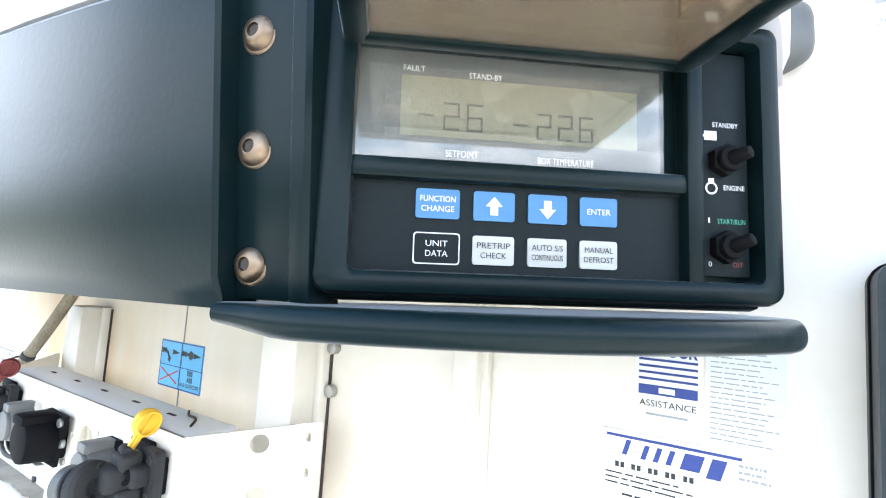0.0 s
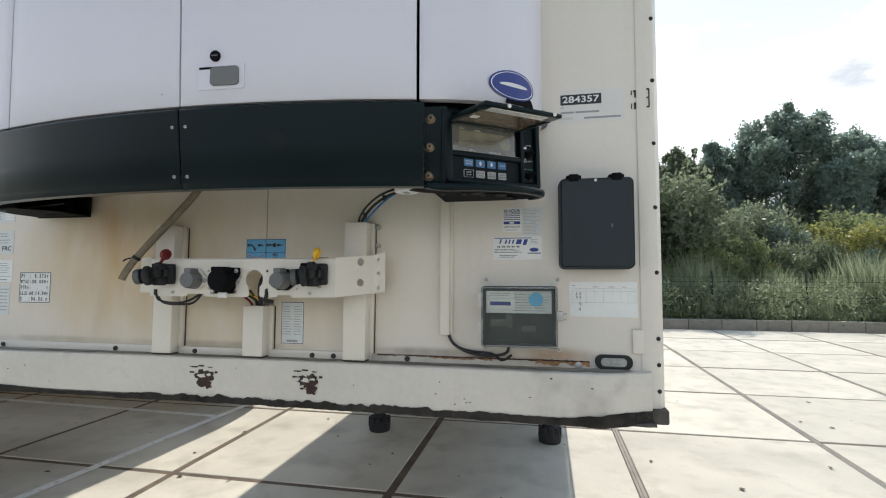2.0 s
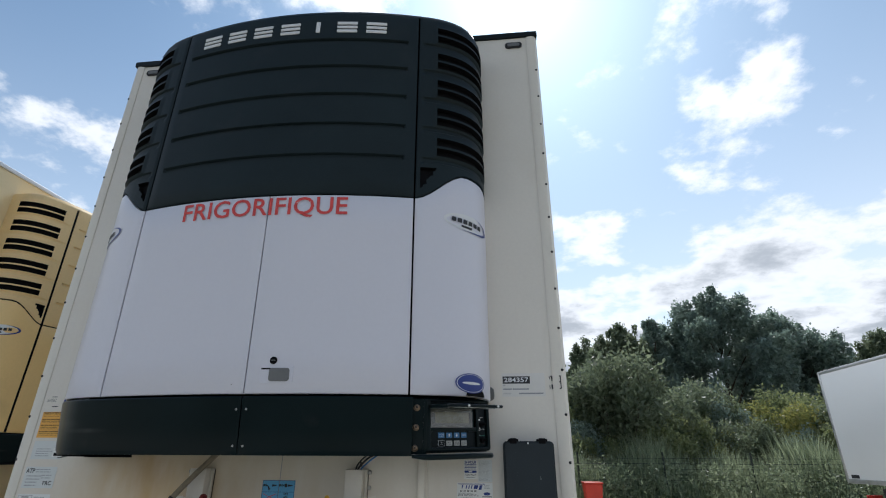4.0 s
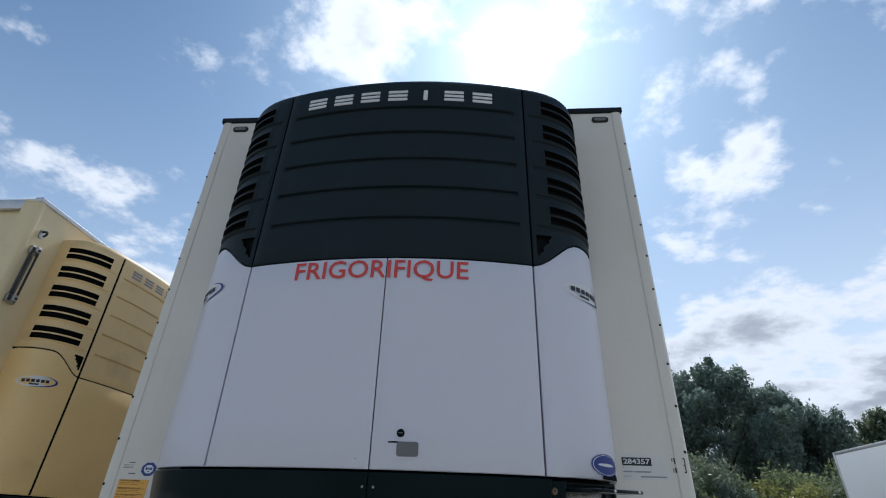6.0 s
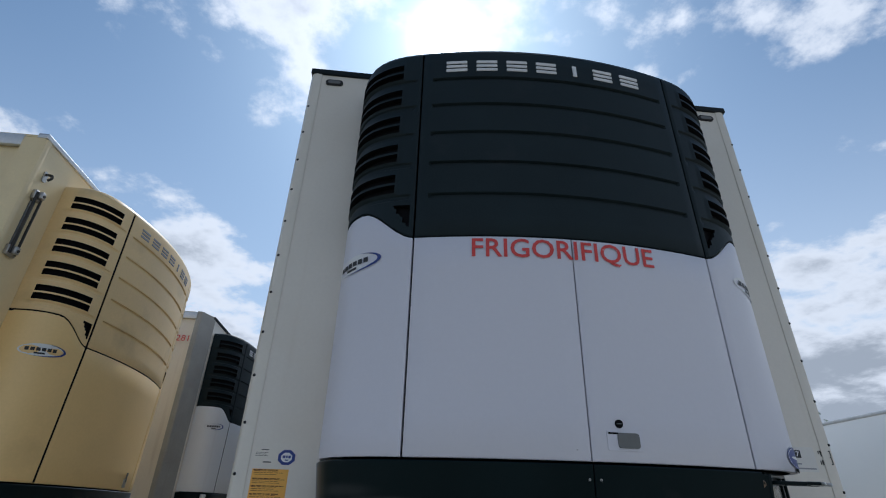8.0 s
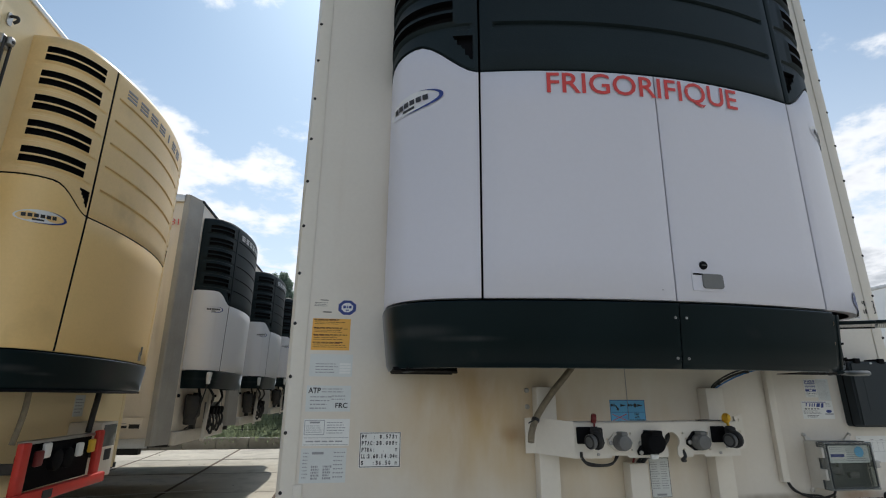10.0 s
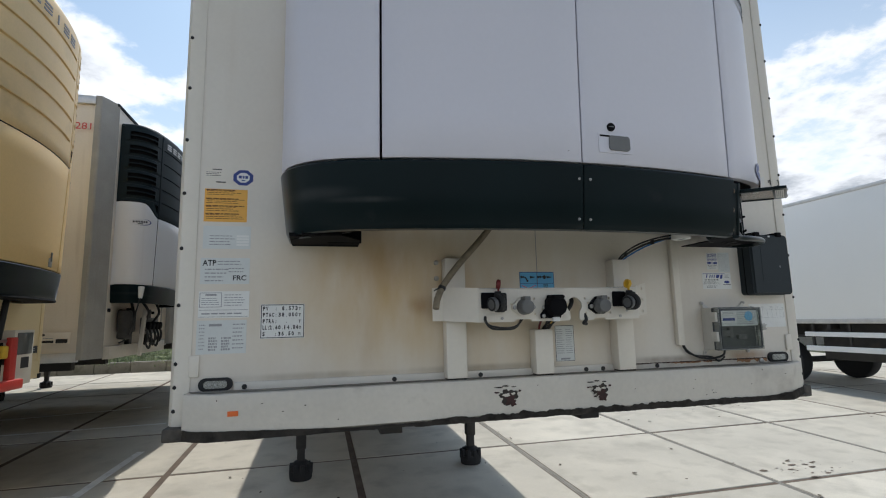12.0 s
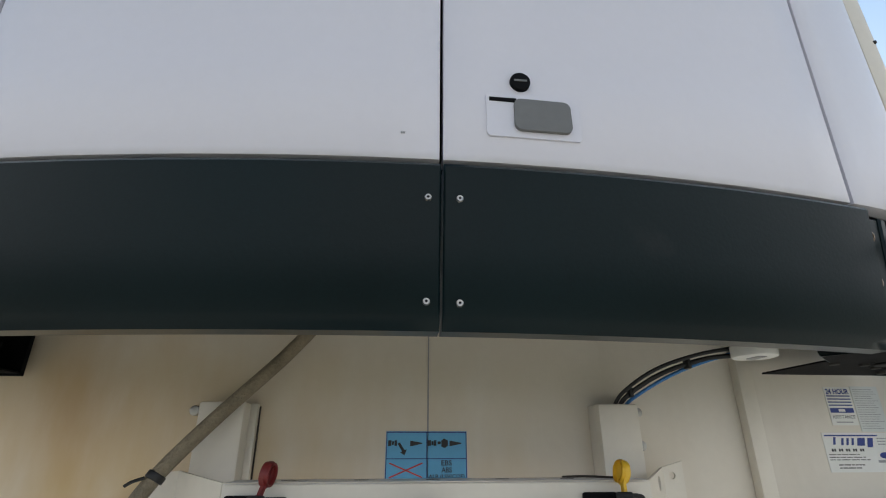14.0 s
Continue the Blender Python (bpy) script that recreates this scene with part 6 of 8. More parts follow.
st = part("sticker", bx(0.792, 0.872, -0.0925, -0.0912, 1.636, 1.656), M_PAPER, fb)
bars("sticker_print", text_lines(0.802, 0.862, 1.640, 1.652, 2, 6), -0.0926, M_GREYINK, st)
st = part("sticker", bx(0.792, 0.874, -0.0925, -0.0912, 1.606, 1.632), M_PAPER, fb)
bars("sticker_print", [(0.802, 0.862, 1.614, 1.625)], -0.0926, M_BLUE, st)
part("blue_dot", cy((0.934, -0.0906, 1.632), (0.934, -0.0925, 1.632), 0.020, n=28), M_BLUEL, fb, "sky blue round sticker")
for x0, x1, z0, z1 in ((0.80, 0.85, 1.55, 1.575), (0.89, 0.935, 1.535, 1.555), (0.845, 0.865, 1.545, 1.590)):
    part("inner_module", bx(x0, x1, -0.075, -0.058, z0, z1, 0.003), M_CHAR, fb)
part("clear_lid", bx(0.785, 0.985, -0.0985, -0.0965, 1.503, 1.660), M_CLEAR, fb, "clear plastic lid")
for z0, z1 in ((1.610, 1.650), (1.530, 1.570)):
    part("hinge", bx(0.766, 0.778, -0.092, -0.060, z0, z1, 0.003), M_JBOX, fb)
bm = bmesh.new()
box(bm, 0.992, 1.010, -0.100, -0.070, 1.572, 1.600, 0.003)
box(bm, 1.004, 1.022, -0.094, -0.088, 1.590, 1.596, 0.001)
box(bm, 1.004, 1.020, -0.094, -0.088, 1.574, 1.579, 0.001)
part("clasp", bm, M_STEEL, fb)


# ---- labels on the front wall ----
def label_plate(name, x0, x1, z0, z1, mat, label, category="label", group=""):
    t = thing(name, label, category, group)
    part("sheet", bx(x0, x1, -0.0012, 0.0, z0, z1), mat, t, smooth=False)
    return t


Y_L = -0.0012
t = label_plate("orange_notice", -1.217, -1.077, 2.000, 2.117, M_ORANGE, "orange notice with lines of small print on the trailer front", "notice")
for z0, z1, n, sd in ((2.094, 2.113, 3, 1), (2.064, 2.082, 3, 2), (2.036, 2.056, 3, 3), (2.008, 2.028, 3, 4)):
    bars("print", text_lines(-1.210, -1.085, z0, z1, n, sd, 0.24), Y_L, M_CHIP, t, depth=0.0004)
    bars("bold_print", text_lines(-1.212, -1.084, z1 - 0.002, z1 + 0.003, 1, sd + 90, 0.6), Y_L, M_CHIP, t, depth=0.0004)
t = label_plate("small_notice", -1.220, -1.126, 2.138, 2.192, M_BODY, "small clear sticker with black print", "sticker")
for rects in ([(-1.195, -1.165, 2.186, 2.189)], text_lines(-1.215, -1.158, 2.162, 2.180, 3, 9), [(-1.182, -1.15, 2.140, 2.144)]):
    bars("print", rects, Y_L, M_INK, t, depth=0.0004)
t = thing("test_badge", "blue and white octagonal inspection sticker", "sticker")
part("sheet", plate([(-1.093 + 0.036 * math.cos(radians(22.5 + 45 * k)), 2.161 + 0.030 * math.sin(radians(22.5 + 45 * k))) for k in range(8)], Y_L, 0.0), M_BLUE, t, smooth=False)
part("inner_field", plate([(-1.093 + 0.023 * math.cos(radians(22.5 + 45 * k)), 2.161 + 0.019 * math.sin(radians(22.5 + 45 * k))) for k in range(8)], Y_L - 0.0006, Y_L), M_WHITEINK, t, smooth=False)
bars("print", [(-1.108, -1.098, 2.158, 2.168), (-1.095, -1.089, 2.158, 2.168), (-1.086, -1.077, 2.158, 2.168), (-1.098, -1.086, 2.149, 2.153)], Y_L - 0.0006, M_BLUE, t, depth=0.0004)
t = label_plate("data_sticker", -1.216, -1.062, 1.905, 1.985, M_OLDPAPER, "faded white data sticker with grey print", "sticker", "data stickers on the trailer front")
bars("print", text_lines(-1.195, -1.11, 1.915, 1.955, 4, 12), Y_L, M_GREYINK, t, depth=0.0004)
bars("field", [(-1.108, -1.068, z, z + 0.007) for z in (1.916, 1.926, 1.936, 1.946)], Y_L, M_PAPER, t, depth=0.0006)
t = label_plate("approval_plate", -1.220, -1.062, 1.783, 1.873, M_OLDPAPER, "grey approval plate lettered ATP and FRC", "plate")
lettering("plate_word", "ATP", -1.214, -1.170, 1.846, 1.866, Y_L - 0.0006, M_INK, t, weight=0.022)
lettering("plate_word", "FRC", -1.115, -1.072, 1.795, 1.813, Y_L - 0.0006, M_INK, t, weight=0.022)
bars("print", text_lines(-1.166, -1.068, 1.846, 1.866, 2, 14), Y_L, M_GREYINK, t, depth=0.0004)
for rects in (text_lines(-1.205, -1.13, 1.788, 1.840, 4, 15), text_lines(-1.13, -1.07, 1.820, 1.842, 2, 16)):
    bars("print", rects, Y_L, M_GREYINK, t, depth=0.0004)
t = label_plate("data_sticker", -1.221, -1.060, 1.668, 1.758, M_PAPER, "white data sticker with a ruled box and grey print", "sticker", "data stickers on the trailer front")
bars("frame_line", [(-1.218, -1.148, 1.752, 1.754), (-1.218, -1.148, 1.704, 1.706), (-1.218, -1.216, 1.704, 1.754), (-1.150, -1.148, 1.704, 1.754), (-1.218, -1.064, 1.694, 1.6955), (-1.218, -1.064, 1.671, 1.6725)], Y_L, M_GREYINK, t, depth=0.0004)
for rects in (text_lines(-1.212, -1.155, 1.710, 1.738, 4, 17), text_lines(-1.14, -1.07, 1.706, 1.750, 5, 18), text_lines(-1.21, -1.07, 1.675, 1.690, 1, 19), [(-1.20, -1.165, 1.743, 1.749)]):
    bars("print", rects, Y_L, M_GREYINK, t, depth=0.0004)
t = label_plate("data_sticker", -1.223, -1.066, 1.548, 1.660, M_OLDPAPER, "clear data sticker with a table of black figures", "sticker", "data stickers on the trailer front")
for rects in ([(-1.185, -1.145, 1.640, 1.648)], text_lines(-1.215, -1.195, 1.56, 1.65, 8, 20), text_lines(-1.185, -1.155, 1.558, 1.605, 5, 21, 0.7), text_lines(-1.145, -1.115, 1.558, 1.605, 5, 22, 0.7), text_lines(-1.11, -1.07, 1.56, 1.652, 7, 23)):
    bars("print", rects, Y_L, M_GREYINK, t, depth=0.0004)
t = label_plate("weight_plate", -1.022, -0.875, 1.594, 1.712, M_PAPER, "white weight plate with black stencilled lines of figures", "plate")
bars("frame_line", [(-1.020, -0.877, 1.708, 1.7105), (-1.020, -0.877, 1.5955, 1.598), (-1.0205, -1.018, 1.596, 1.710), (-0.879, -0.8765, 1.596, 1.710)], Y_L, M_INK, t, depth=0.0004)
for i, (a, b) in enumerate((("PV  :", "8.573T"), ("PTAC:", "38.000T"), ("PTRA:", ".   T"), ("LL:", "2.60.14.04m"), ("S   :", "36.50 m"))):
    z = 1.690 - i * 0.0218
    wide = 0.0112 if len(b) < 9 else 0.0098
    for word, x, step in ((a, -1.014, 0.0098 if len(b) < 9 else 0.0078), (b, -0.884 - wide * len(b), wide)):
        for k, ch in enumerate(word):
            if ch == " ":
                continue
            small = ch in ".:"
            last = word is b and k == len(word) - 1
            xc = x + step * k
            lettering("figure", ch, xc + (0.003 if small else 0), xc + (0.0052 if small else 0.0036 if ch == "1" else 0.0074 if step > 0.009 else 0.0060), z, z + (0.0032 if ch == "." else 0.0105 if last or ch == ":" else 0.0142), Y_L - 0.0006, M_INK, t, weight=0.015 if ch == "m" else 0.045)

t = label_plate("coupling_label", -0.056, 0.092, 1.7383, 1.8260, M_BLUEL, "light blue label showing how to join the brake plugs", "label")
bars("label_line", [(0.0175, 0.0185, 1.7411, 1.8233), (-0.054, 0.090, 1.7787, 1.7801), (-0.0555, 0.0915, 1.8233, 1.8253), (-0.0555, 0.0915, 1.7390, 1.7411), (-0.0555, -0.054, 1.7397, 1.8246), (0.090, 0.0915, 1.7397, 1.8246)], Y_L, M_BLUE, t, depth=0.0004)
for x, joined in ((-0.052, False), (0.020, True)):
    shapes = [[(x, 1.8010), (x + 0.006, 1.8010), (x + 0.006, 1.8105), (x, 1.8105)], [(x + 0.007, 1.8025), (x + 0.0105, 1.8025), (x + 0.0105, 1.809), (x + 0.007, 1.809)], [(x + 0.0115, 1.801), (x + 0.016, 1.801), (x + 0.016, 1.8105), (x + 0.0115, 1.8105)], [(x + 0.040, 1.8100), (x + 0.062, 1.8060), (x + 0.062, 1.8045), (x + 0.040, 1.8000)]]
    if joined:
        shapes += [[(x + 0.018, 1.8035), (x + 0.024, 1.8035), (x + 0.024, 1.8085), (x + 0.018, 1.8085)], [(x + 0.025, 1.800), (x + 0.031, 1.797), (x + 0.037, 1.801), (x + 0.037, 1.810), (x + 0.030, 1.8135), (x + 0.025, 1.810)]]
    else:
        shapes += [[(x + 0.017, 1.805), (x + 0.021, 1.807), (x + 0.030, 1.794), (x + 0.034, 1.795), (x + 0.030, 1.785), (x + 0.022, 1.790), (x + 0.0255, 1.7915)]]
    for pts in shapes:
        part("pictogram", plate(pts, Y_L - 0.0006, Y_L), M_INK, t, smooth=False)
for a in (1, -1):
    bm = bx(-0.032, 0.032, -0.0006, 0.0, -0.0012, 0.0012)
    bmesh.ops.rotate(bm, verts=bm.verts, matrix=Matrix.Rotation(radians(22 * a), 3, "Y"))
    bmesh.ops.translate(bm, verts=bm.verts, vec=(-0.019, Y_L, 1.7602))
    part("cross_stroke", bm, M_REDINK, t, smooth=False)
lettering("label_word", "EBS", 0.045, 0.064, 1.7678, 1.7767, Y_L - 0.0006, M_INK, t, weight=0.02)
lettering("label_word", "ABS", 0.045, 0.064, 1.7561, 1.7650, Y_L - 0.0006, M_INK, t, weight=0.02)
lettering("label_word", "ALB (LSV/COF)", 0.022, 0.087, 1.7445, 1.7534, Y_L - 0.0006, M_INK, t, weight=0.02)

t = label_plate("data_plate", 0.084, 0.166, 1.472, 1.612, M_OLDPAPER, "grey printed data plate behind the bracket", "plate")
bars("frame_line", [(0.0845, 0.1655, 1.6095, 1.6115), (0.0845, 0.1655, 1.4725, 1.474), (0.0845, 0.086, 1.473, 1.611), (0.164, 0.1655, 1.473, 1.611)], Y_L, M_INK, t, depth=0.0004)
for rects in (text_lines(0.090, 0.124, 1.50, 1.60, 12, 31), text_lines(0.130, 0.160, 1.50, 1.60, 12, 32), [(0.105, 0.145, 1.478, 1.485)]):
    bars("print", rects, Y_L, M_GREYINK, t, depth=0.0004)

t = label_plate("assistance_sticker", 0.832, 0.890, 1.838, 1.912, M_PAPER, "white sticker lettered 24 hour assistance in blue", "sticker")
lettering("sticker_word", "24 HOUR", 0.835, 0.886, 1.898, 1.909, Y_L - 0.0006, M_BLUE, t, weight=0.03)
bars("stripe", [(0.835, 0.886, z, z + 0.0022) for z in (1.8935, 1.8875, 1.8815, 1.8755)] + [(0.835, 0.886, 1.862, 1.871)], Y_L, M_BLUE, t, depth=0.0004)
bars("logo_shape", [(0.853, 0.867, 1.864, 1.869)], Y_L - 0.0004, M_WHITEINK, t, depth=0.0004)
lettering("sticker_word", "ASSISTANCE", 0.836, 0.885, 1.851, 1.857, Y_L - 0.0006, M_INK, t)
bars("print", [(0.842, 0.878, 1.843, 1.845)], Y_L, M_GREYINK, t, depth=0.0004)
t = label_plate("phone_list", 0.892, 0.952, 1.826, 1.914, M_OLDPAPER, "pale sticker with a list in small grey print", "sticker")
bars("print", text_lines(0.896, 0.948, 1.830, 1.910, 18, 41, 0.22), Y_L, M_GREYINK, t, depth=0.0003)
t = label_plate("service_sticker", 0.802, 0.952, 1.752, 1.824, M_PAPER, "white service sticker with a blue slanted mark and print", "sticker")
def slanted(x0, x1, z0, z1, lean_=0.30):
    return [(x0, z0), (x1, z0), (x1 + (z1 - z0) * lean_, z1), (x0 + (z1 - z0) * lean_, z1)]


for pts in (slanted(0.806, 0.920, 1.8175, 1.8200), slanted(0.821, 0.8255, 1.802, 1.816), slanted(0.838, 0.8425, 1.801, 1.814), slanted(0.849, 0.8535, 1.801, 1.814), slanted(0.860, 0.8645, 1.801, 1.814), slanted(0.872, 0.888, 1.800, 1.8145), slanted(0.893, 0.9045, 1.797, 1.8145)):
    part("slanted_mark", plate(pts, Y_L - 0.0006, Y_L), M_BLUE, t, smooth=False)
bars("print", [(0.815 + k * 0.015 + d, 0.8185 + k * 0.015 + d, 1.7895, 1.7945) for k in range(5) for d in (0, 0.005)] + text_lines(0.806, 0.898, 1.772, 1.786, 3, 43, 0.3) + text_lines(0.822, 0.888, 1.757, 1.768, 2, 44, 0.35), Y_L, M_INK, t, depth=0.0003)
bars("print", text_lines(0.918, 0.944, 1.800, 1.816, 3, 45, 0.4), Y_L, M_GREYINK, t, depth=0.0003)
part("oval_mark", (lambda b: (bmesh.ops.translate(b, verts=b.verts, vec=(0.928, Y_L - 0.0005, 1.782)), b)[1])(disc(0.014, 0.006)), M_BLUE, t, smooth=False)
bars("print", [(0.908, 0.948, 1.769, 1.7735)], Y_L, M_GREYINK, t, depth=0.0003)

t = label_plate("fleet_label", 1.008, 1.200, 2.174, 2.276, M_FILM, "fleet number label, white figures on black", "label")
part("number_field", bx(1.012, 1.134, Y_L - 0.0006, Y_L, 2.230, 2.262), M_INK, t, smooth=False)
lettering("fleet_number", "284357", 1.018, 1.128, 2.236, 2.257, Y_L - 0.0012, M_WHITEINK, t, weight=0.02)
lettering("label_word", "BK", 1.013, 1.023, 2.219, 2.225, Y_L - 0.0006, M_GREYINK, t)
lettering("label_word", "2013/01", 1.013, 1.047, 2.184, 2.1905, Y_L - 0.0006, M_GREYINK, t)
bars("print", [(1.013, 1.052, 2.203, 2.209), (1.056, 1.127, 2.203, 2.209), (1.082, 1.190, 2.184, 2.190)], Y_L, M_GREYINK, t, depth=0.0003)
t = thing("letter_remains", "remains of black figures, half scraped off", "lettering")
bars("stroke", [(1.2195, 1.2225, 2.205, 2.222), (1.2195, 1.2225, 2.248, 2.262), (1.229, 1.234, 2.240, 2.262), (1.226, 1.234, 2.258, 2.263), (1.228, 1.234, 2.204, 2.225)], -0.0015, M_INK, t, depth=0.0006)
bars("stroke", [(1.262, 1.270, 2.258, 2.263), (1.267, 1.271, 2.236, 2.262), (1.262, 1.269, 2.232, 2.237), (1.267, 1.271, 2.206, 2.234), (1.262, 1.270, 2.204, 2.209)], -0.0105, M_INK, t, depth=0.0006)

t = label_plate("check_sheet", 1.032, 1.226, 1.580, 1.684, M_PAPER, "white check sheet with a printed grid and pen marks", "paper")
bars("grid_line", [(1.040, 1.220, z, z + 0.0005) for z in (1.664, 1.656, 1.622)] + [(x, x + 0.0004, 1.622, 1.664) for x in (1.040, 1.062, 1.082, 1.105, 1.13, 1.155, 1.18, 1.20, 1.2195)], Y_L, M_GREYINK, t, depth=0.0003)
for x0, x1, z in ((1.04, 1.05, 1.672), (1.10, 1.115, 1.668), (1.145, 1.162, 1.668), (1.185, 1.195, 1.668)):
    bars("print", [(x0, x1, z, z + 0.002)], Y_L, M_GREYINK, t, depth=0.0003)
for ch, x, z in (("x", 1.050, 1.644), ("x", 1.061, 1.644), ("x", 1.051, 1.634), ("x", 1.061, 1.633), ("0", 1.061, 1.614), ("e", 1.059, 1.598)):
    lettering("pen_mark", ch, x, x + 0.006, z, z + 0.008, Y_L - 0.0005, M_INK, t)

# ---- neighbouring trailers, their fronts facing the lane ----
def neighbour(x, y, dz, m_unit, m_grille, m_body, m_mark, label_t, label_u):
    at = pose(x, y, dz, 0, 0, 90)
    t = trailer(at, m_body, label_t, floor_drop=ground_z(y) - dz, detail=False, cut=0.0 if m_unit is M_TAN else 0.21)
    u, d = reefer_unit(at, m_unit, m_grille, label_u, detail=False, m_mark=m_mark)
    bumper_band(u, -S_END, S_END)
    return at, t, u


YEL = neighbour(-3.2, 2.06, -0.06, M_TAN, M_TANG, M_TANBODY, M_GREYINK, "sand yellow refrigerated semi-trailer parked beside the lane", "sand yellow refrigeration unit with louvred corners and black bumper band")
W2 = neighbour(-3.2, 5.7, 0.0, M_UNIT_CLEAN, M_GRILLE, M_CREAM, M_WHITEINK, "warm white refrigerated semi-trailer with dirty streaks", "white refrigeration unit with dark louvred grille")
W3 = neighbour(-3.2, 8.9, 0.05, M_UNIT_CLEAN, M_GRILLE, M_CREAM, M_WHITEINK, "warm white refrigerated semi-trailer with dirty streaks", "white refrigeration unit with dark louvred grille")
W4 = neighbour(-3.2, 12.1, 0.14, M_UNIT_CLEAN, M_GRILLE, M_CREAM, M_WHITEINK, "warm white refrigerated semi-trailer with dirty streaks", "white refrigeration unit with dark louvred grille")


def neighbour_front(at, t, rich):
    """Coupling frame, hoses and stickers under a neighbour's unit, in the trailer's own frame."""
    w_ = 1.24 if rich else 1.04
    part("foot_beam", bx(-w_, w_, -0.012 if rich else -0.07, 0.0, 1.286, 1.43, 0.004), M_BEAM if not rich else M_TANBODY, t)
    if rich:
        r = thing("coupling_carrier", "red painted steel coupling frame under the yellow unit", "coupling frame", at=at)
        part("side_bar", bx(-0.60, -0.52, -0.29, -0.25, 1.31, 1.63, 0.01), M_REDSTEEL, r)
        part("side_bar", bx(0.27, 0.35, -0.29, -0.25, 1.31, 1.65, 0.01), M_REDSTEEL, r)
        bm = bx(-0.66, 0.42, -0.31, -0.26, 1.285, 1.355, 0.012)
        part("lower_bar", bm, M_REDSTEEL, r)
        for x in (-0.56, 0.31):
            part("stay", bx(x - 0.015, x + 0.015, -0.26, 0.0, 1.46, 1.52, 0.006), M_CHASSIS, r)
        part("skid", tube([(-0.62, -0.29, 1.32), (-0.80, -0.24, 1.25), (-1.0, -0.10, 1.22)], 0.03), M_CHASSIS, r)
        part("sign", bx(-0.36, -0.26, -0.314, -0.309, 1.295, 1.345), M_INK, r)
        part("back_plate", bx(-0.52, 0.28, -0.235, -0.22, 1.35, 1.62, 0.004), M_BLACK, r)
        part("top_strip", bx(-0.52, 0.28, -0.26, -0.20, 1.615, 1.635, 0.004), M_STEEL, r)
        for x, z, mt in ((-0.40, 1.53, M_RED), (-0.33, 1.57, M_PAPER), (0.06, 1.54, M_PAPER), (0.22, 1.55, M_YEL)):
            c = part("coupling", cy((x, -0.16, z), (x, -0.26, z), 0.045, n=18, bevel=0.006), M_BLACK, r)
            part("coupling_cover", bx(x - 0.035, x + 0.035, -0.285, -0.255, z - 0.045, z + 0.045, 0.012), mt, c)
        for x in (-0.18, -0.05):
            part("socket_body", cy((x, -0.16, 1.50), (x, -0.27, 1.50), 0.065, n=20, bevel=0.01), M_BLACK, r)
        h = thing("hose_pair", "black supply hoses under the yellow unit", "hose", at=at)
        part("hose", tube([(-0.55, -0.22, 1.95), (-0.55, -0.22, 1.80), (-0.56, -0.20, 1.62)], 0.016), M_HOSE, h)
        part("hose", tube([(0.30, -0.22, 1.95), (0.27, -0.22, 1.80), (0.24, -0.22, 1.64)], 0.02), M_CABLE, h)
        s = thing("wall_sticker", "small printed sticker on the yellow trailer front", "sticker", at=at)
        part("sheet", bx(0.42, 0.56, -0.004, 0.0, 1.74, 1.90), M_OLDPAPER, s)
        bars("print", text_lines(0.43, 0.55, 1.76, 1.88, 5, 60), -0.004, M_GREYINK, s)
        d = thing("meter_box", "small grey meter box with stickers beside the couplings", "box", at=at)
        part("case", bx(0.40, 0.66, -0.24, 0.0, 1.30, 1.70, 0.01), M_BODY, d)
        part("window", bx(0.43, 0.63, -0.246, -0.24, 1.52, 1.68, 0.003), M_FRAMEGREY, d)
        part("sticker", bx(0.50, 0.60, -0.243, -0.24, 1.42, 1.50), M_INK, d)
        k = thing("maker_plate", "black maker's plate on the trailer front", "plate", at=at)
        part("sheet", bx(1.00, 1.22, -0.006, 0.0, 1.50, 1.56, 0.002), M_INK, k)
        bars("print", text_lines(1.02, 1.20, 1.515, 1.545, 2, 61), -0.006, M_OLDPAPER, k)
        l = thing("door_catch", "small metal door catch low on the yellow unit", "catch", at=at)
        part("plate", (lambda b: on_unit(b, 0.44, 2.20, 0.001))(bx(-0.03, 0.03, -0.006, 0.004, -0.035, 0.03, 0.004)), M_STEEL, l)
        part("lever", (lambda b: on_unit(b, 0.44, 2.245, 0.006))(bx(-0.008, 0.008, -0.006, 0.004, -0.04, 0.03, 0.003)), M_GREY, l)
        b = thing("bar_lock", "long steel bar lock on the yellow trailer front", "lock", at=at)
        for dx in (-0.028, 0.028):
            part("rod", cy((-1.165 + dx, -0.030, 3.44), (-1.165 + dx, -0.030, 3.90), 0.008, n=12), M_CHASSIS, b)
        for z in (3.46, 3.88):
            br = part("bracket", bx(-1.207, -1.123, -0.028, 0.0, z - 0.035, z + 0.035, 0.008), M_STEEL, b)
            part("catch", bx(-1.185, -1.145, -0.060, -0.026, z - 0.022, z + 0.030, 0.008), M_STEEL, br)
            part("bolt", cy((-1.165, -0.058, z), (-1.165, -0.066, z), 0.010, n=8), M_CHASSIS, br)
        part("back_plate", bx(-1.188, -1.142, -0.006, 0.0, 3.50, 3.84, 0.002), M_GREY, b)
        o = thing("lashing_hook", "small steel hook high on the yellow trailer front", "hook", at=at)
        part("base", plate(rounded(-1.185, -1.145, 4.00, 4.08, 0.015), -0.008, 0.0), M_STEEL, o)
        part("hook", tube([(-1.165, -0.006, 4.06), (-1.165, -0.045, 4.055), (-1.165, -0.05, 4.03), (-1.165, -0.03, 4.015)], 0.009), M_CHASSIS, o)
        part("shelf", shell(breaks(-S_END, S_END, 0.06), [1.914, 1.918, 1.93], out=-0.012, thick=0.2), M_BLACK, YEL[2])
    else:
        r = thing("coupling_bracket", "dirty dark coupling bracket with hoses under the unit", "bracket", "brackets of the row of trailers", at=at)
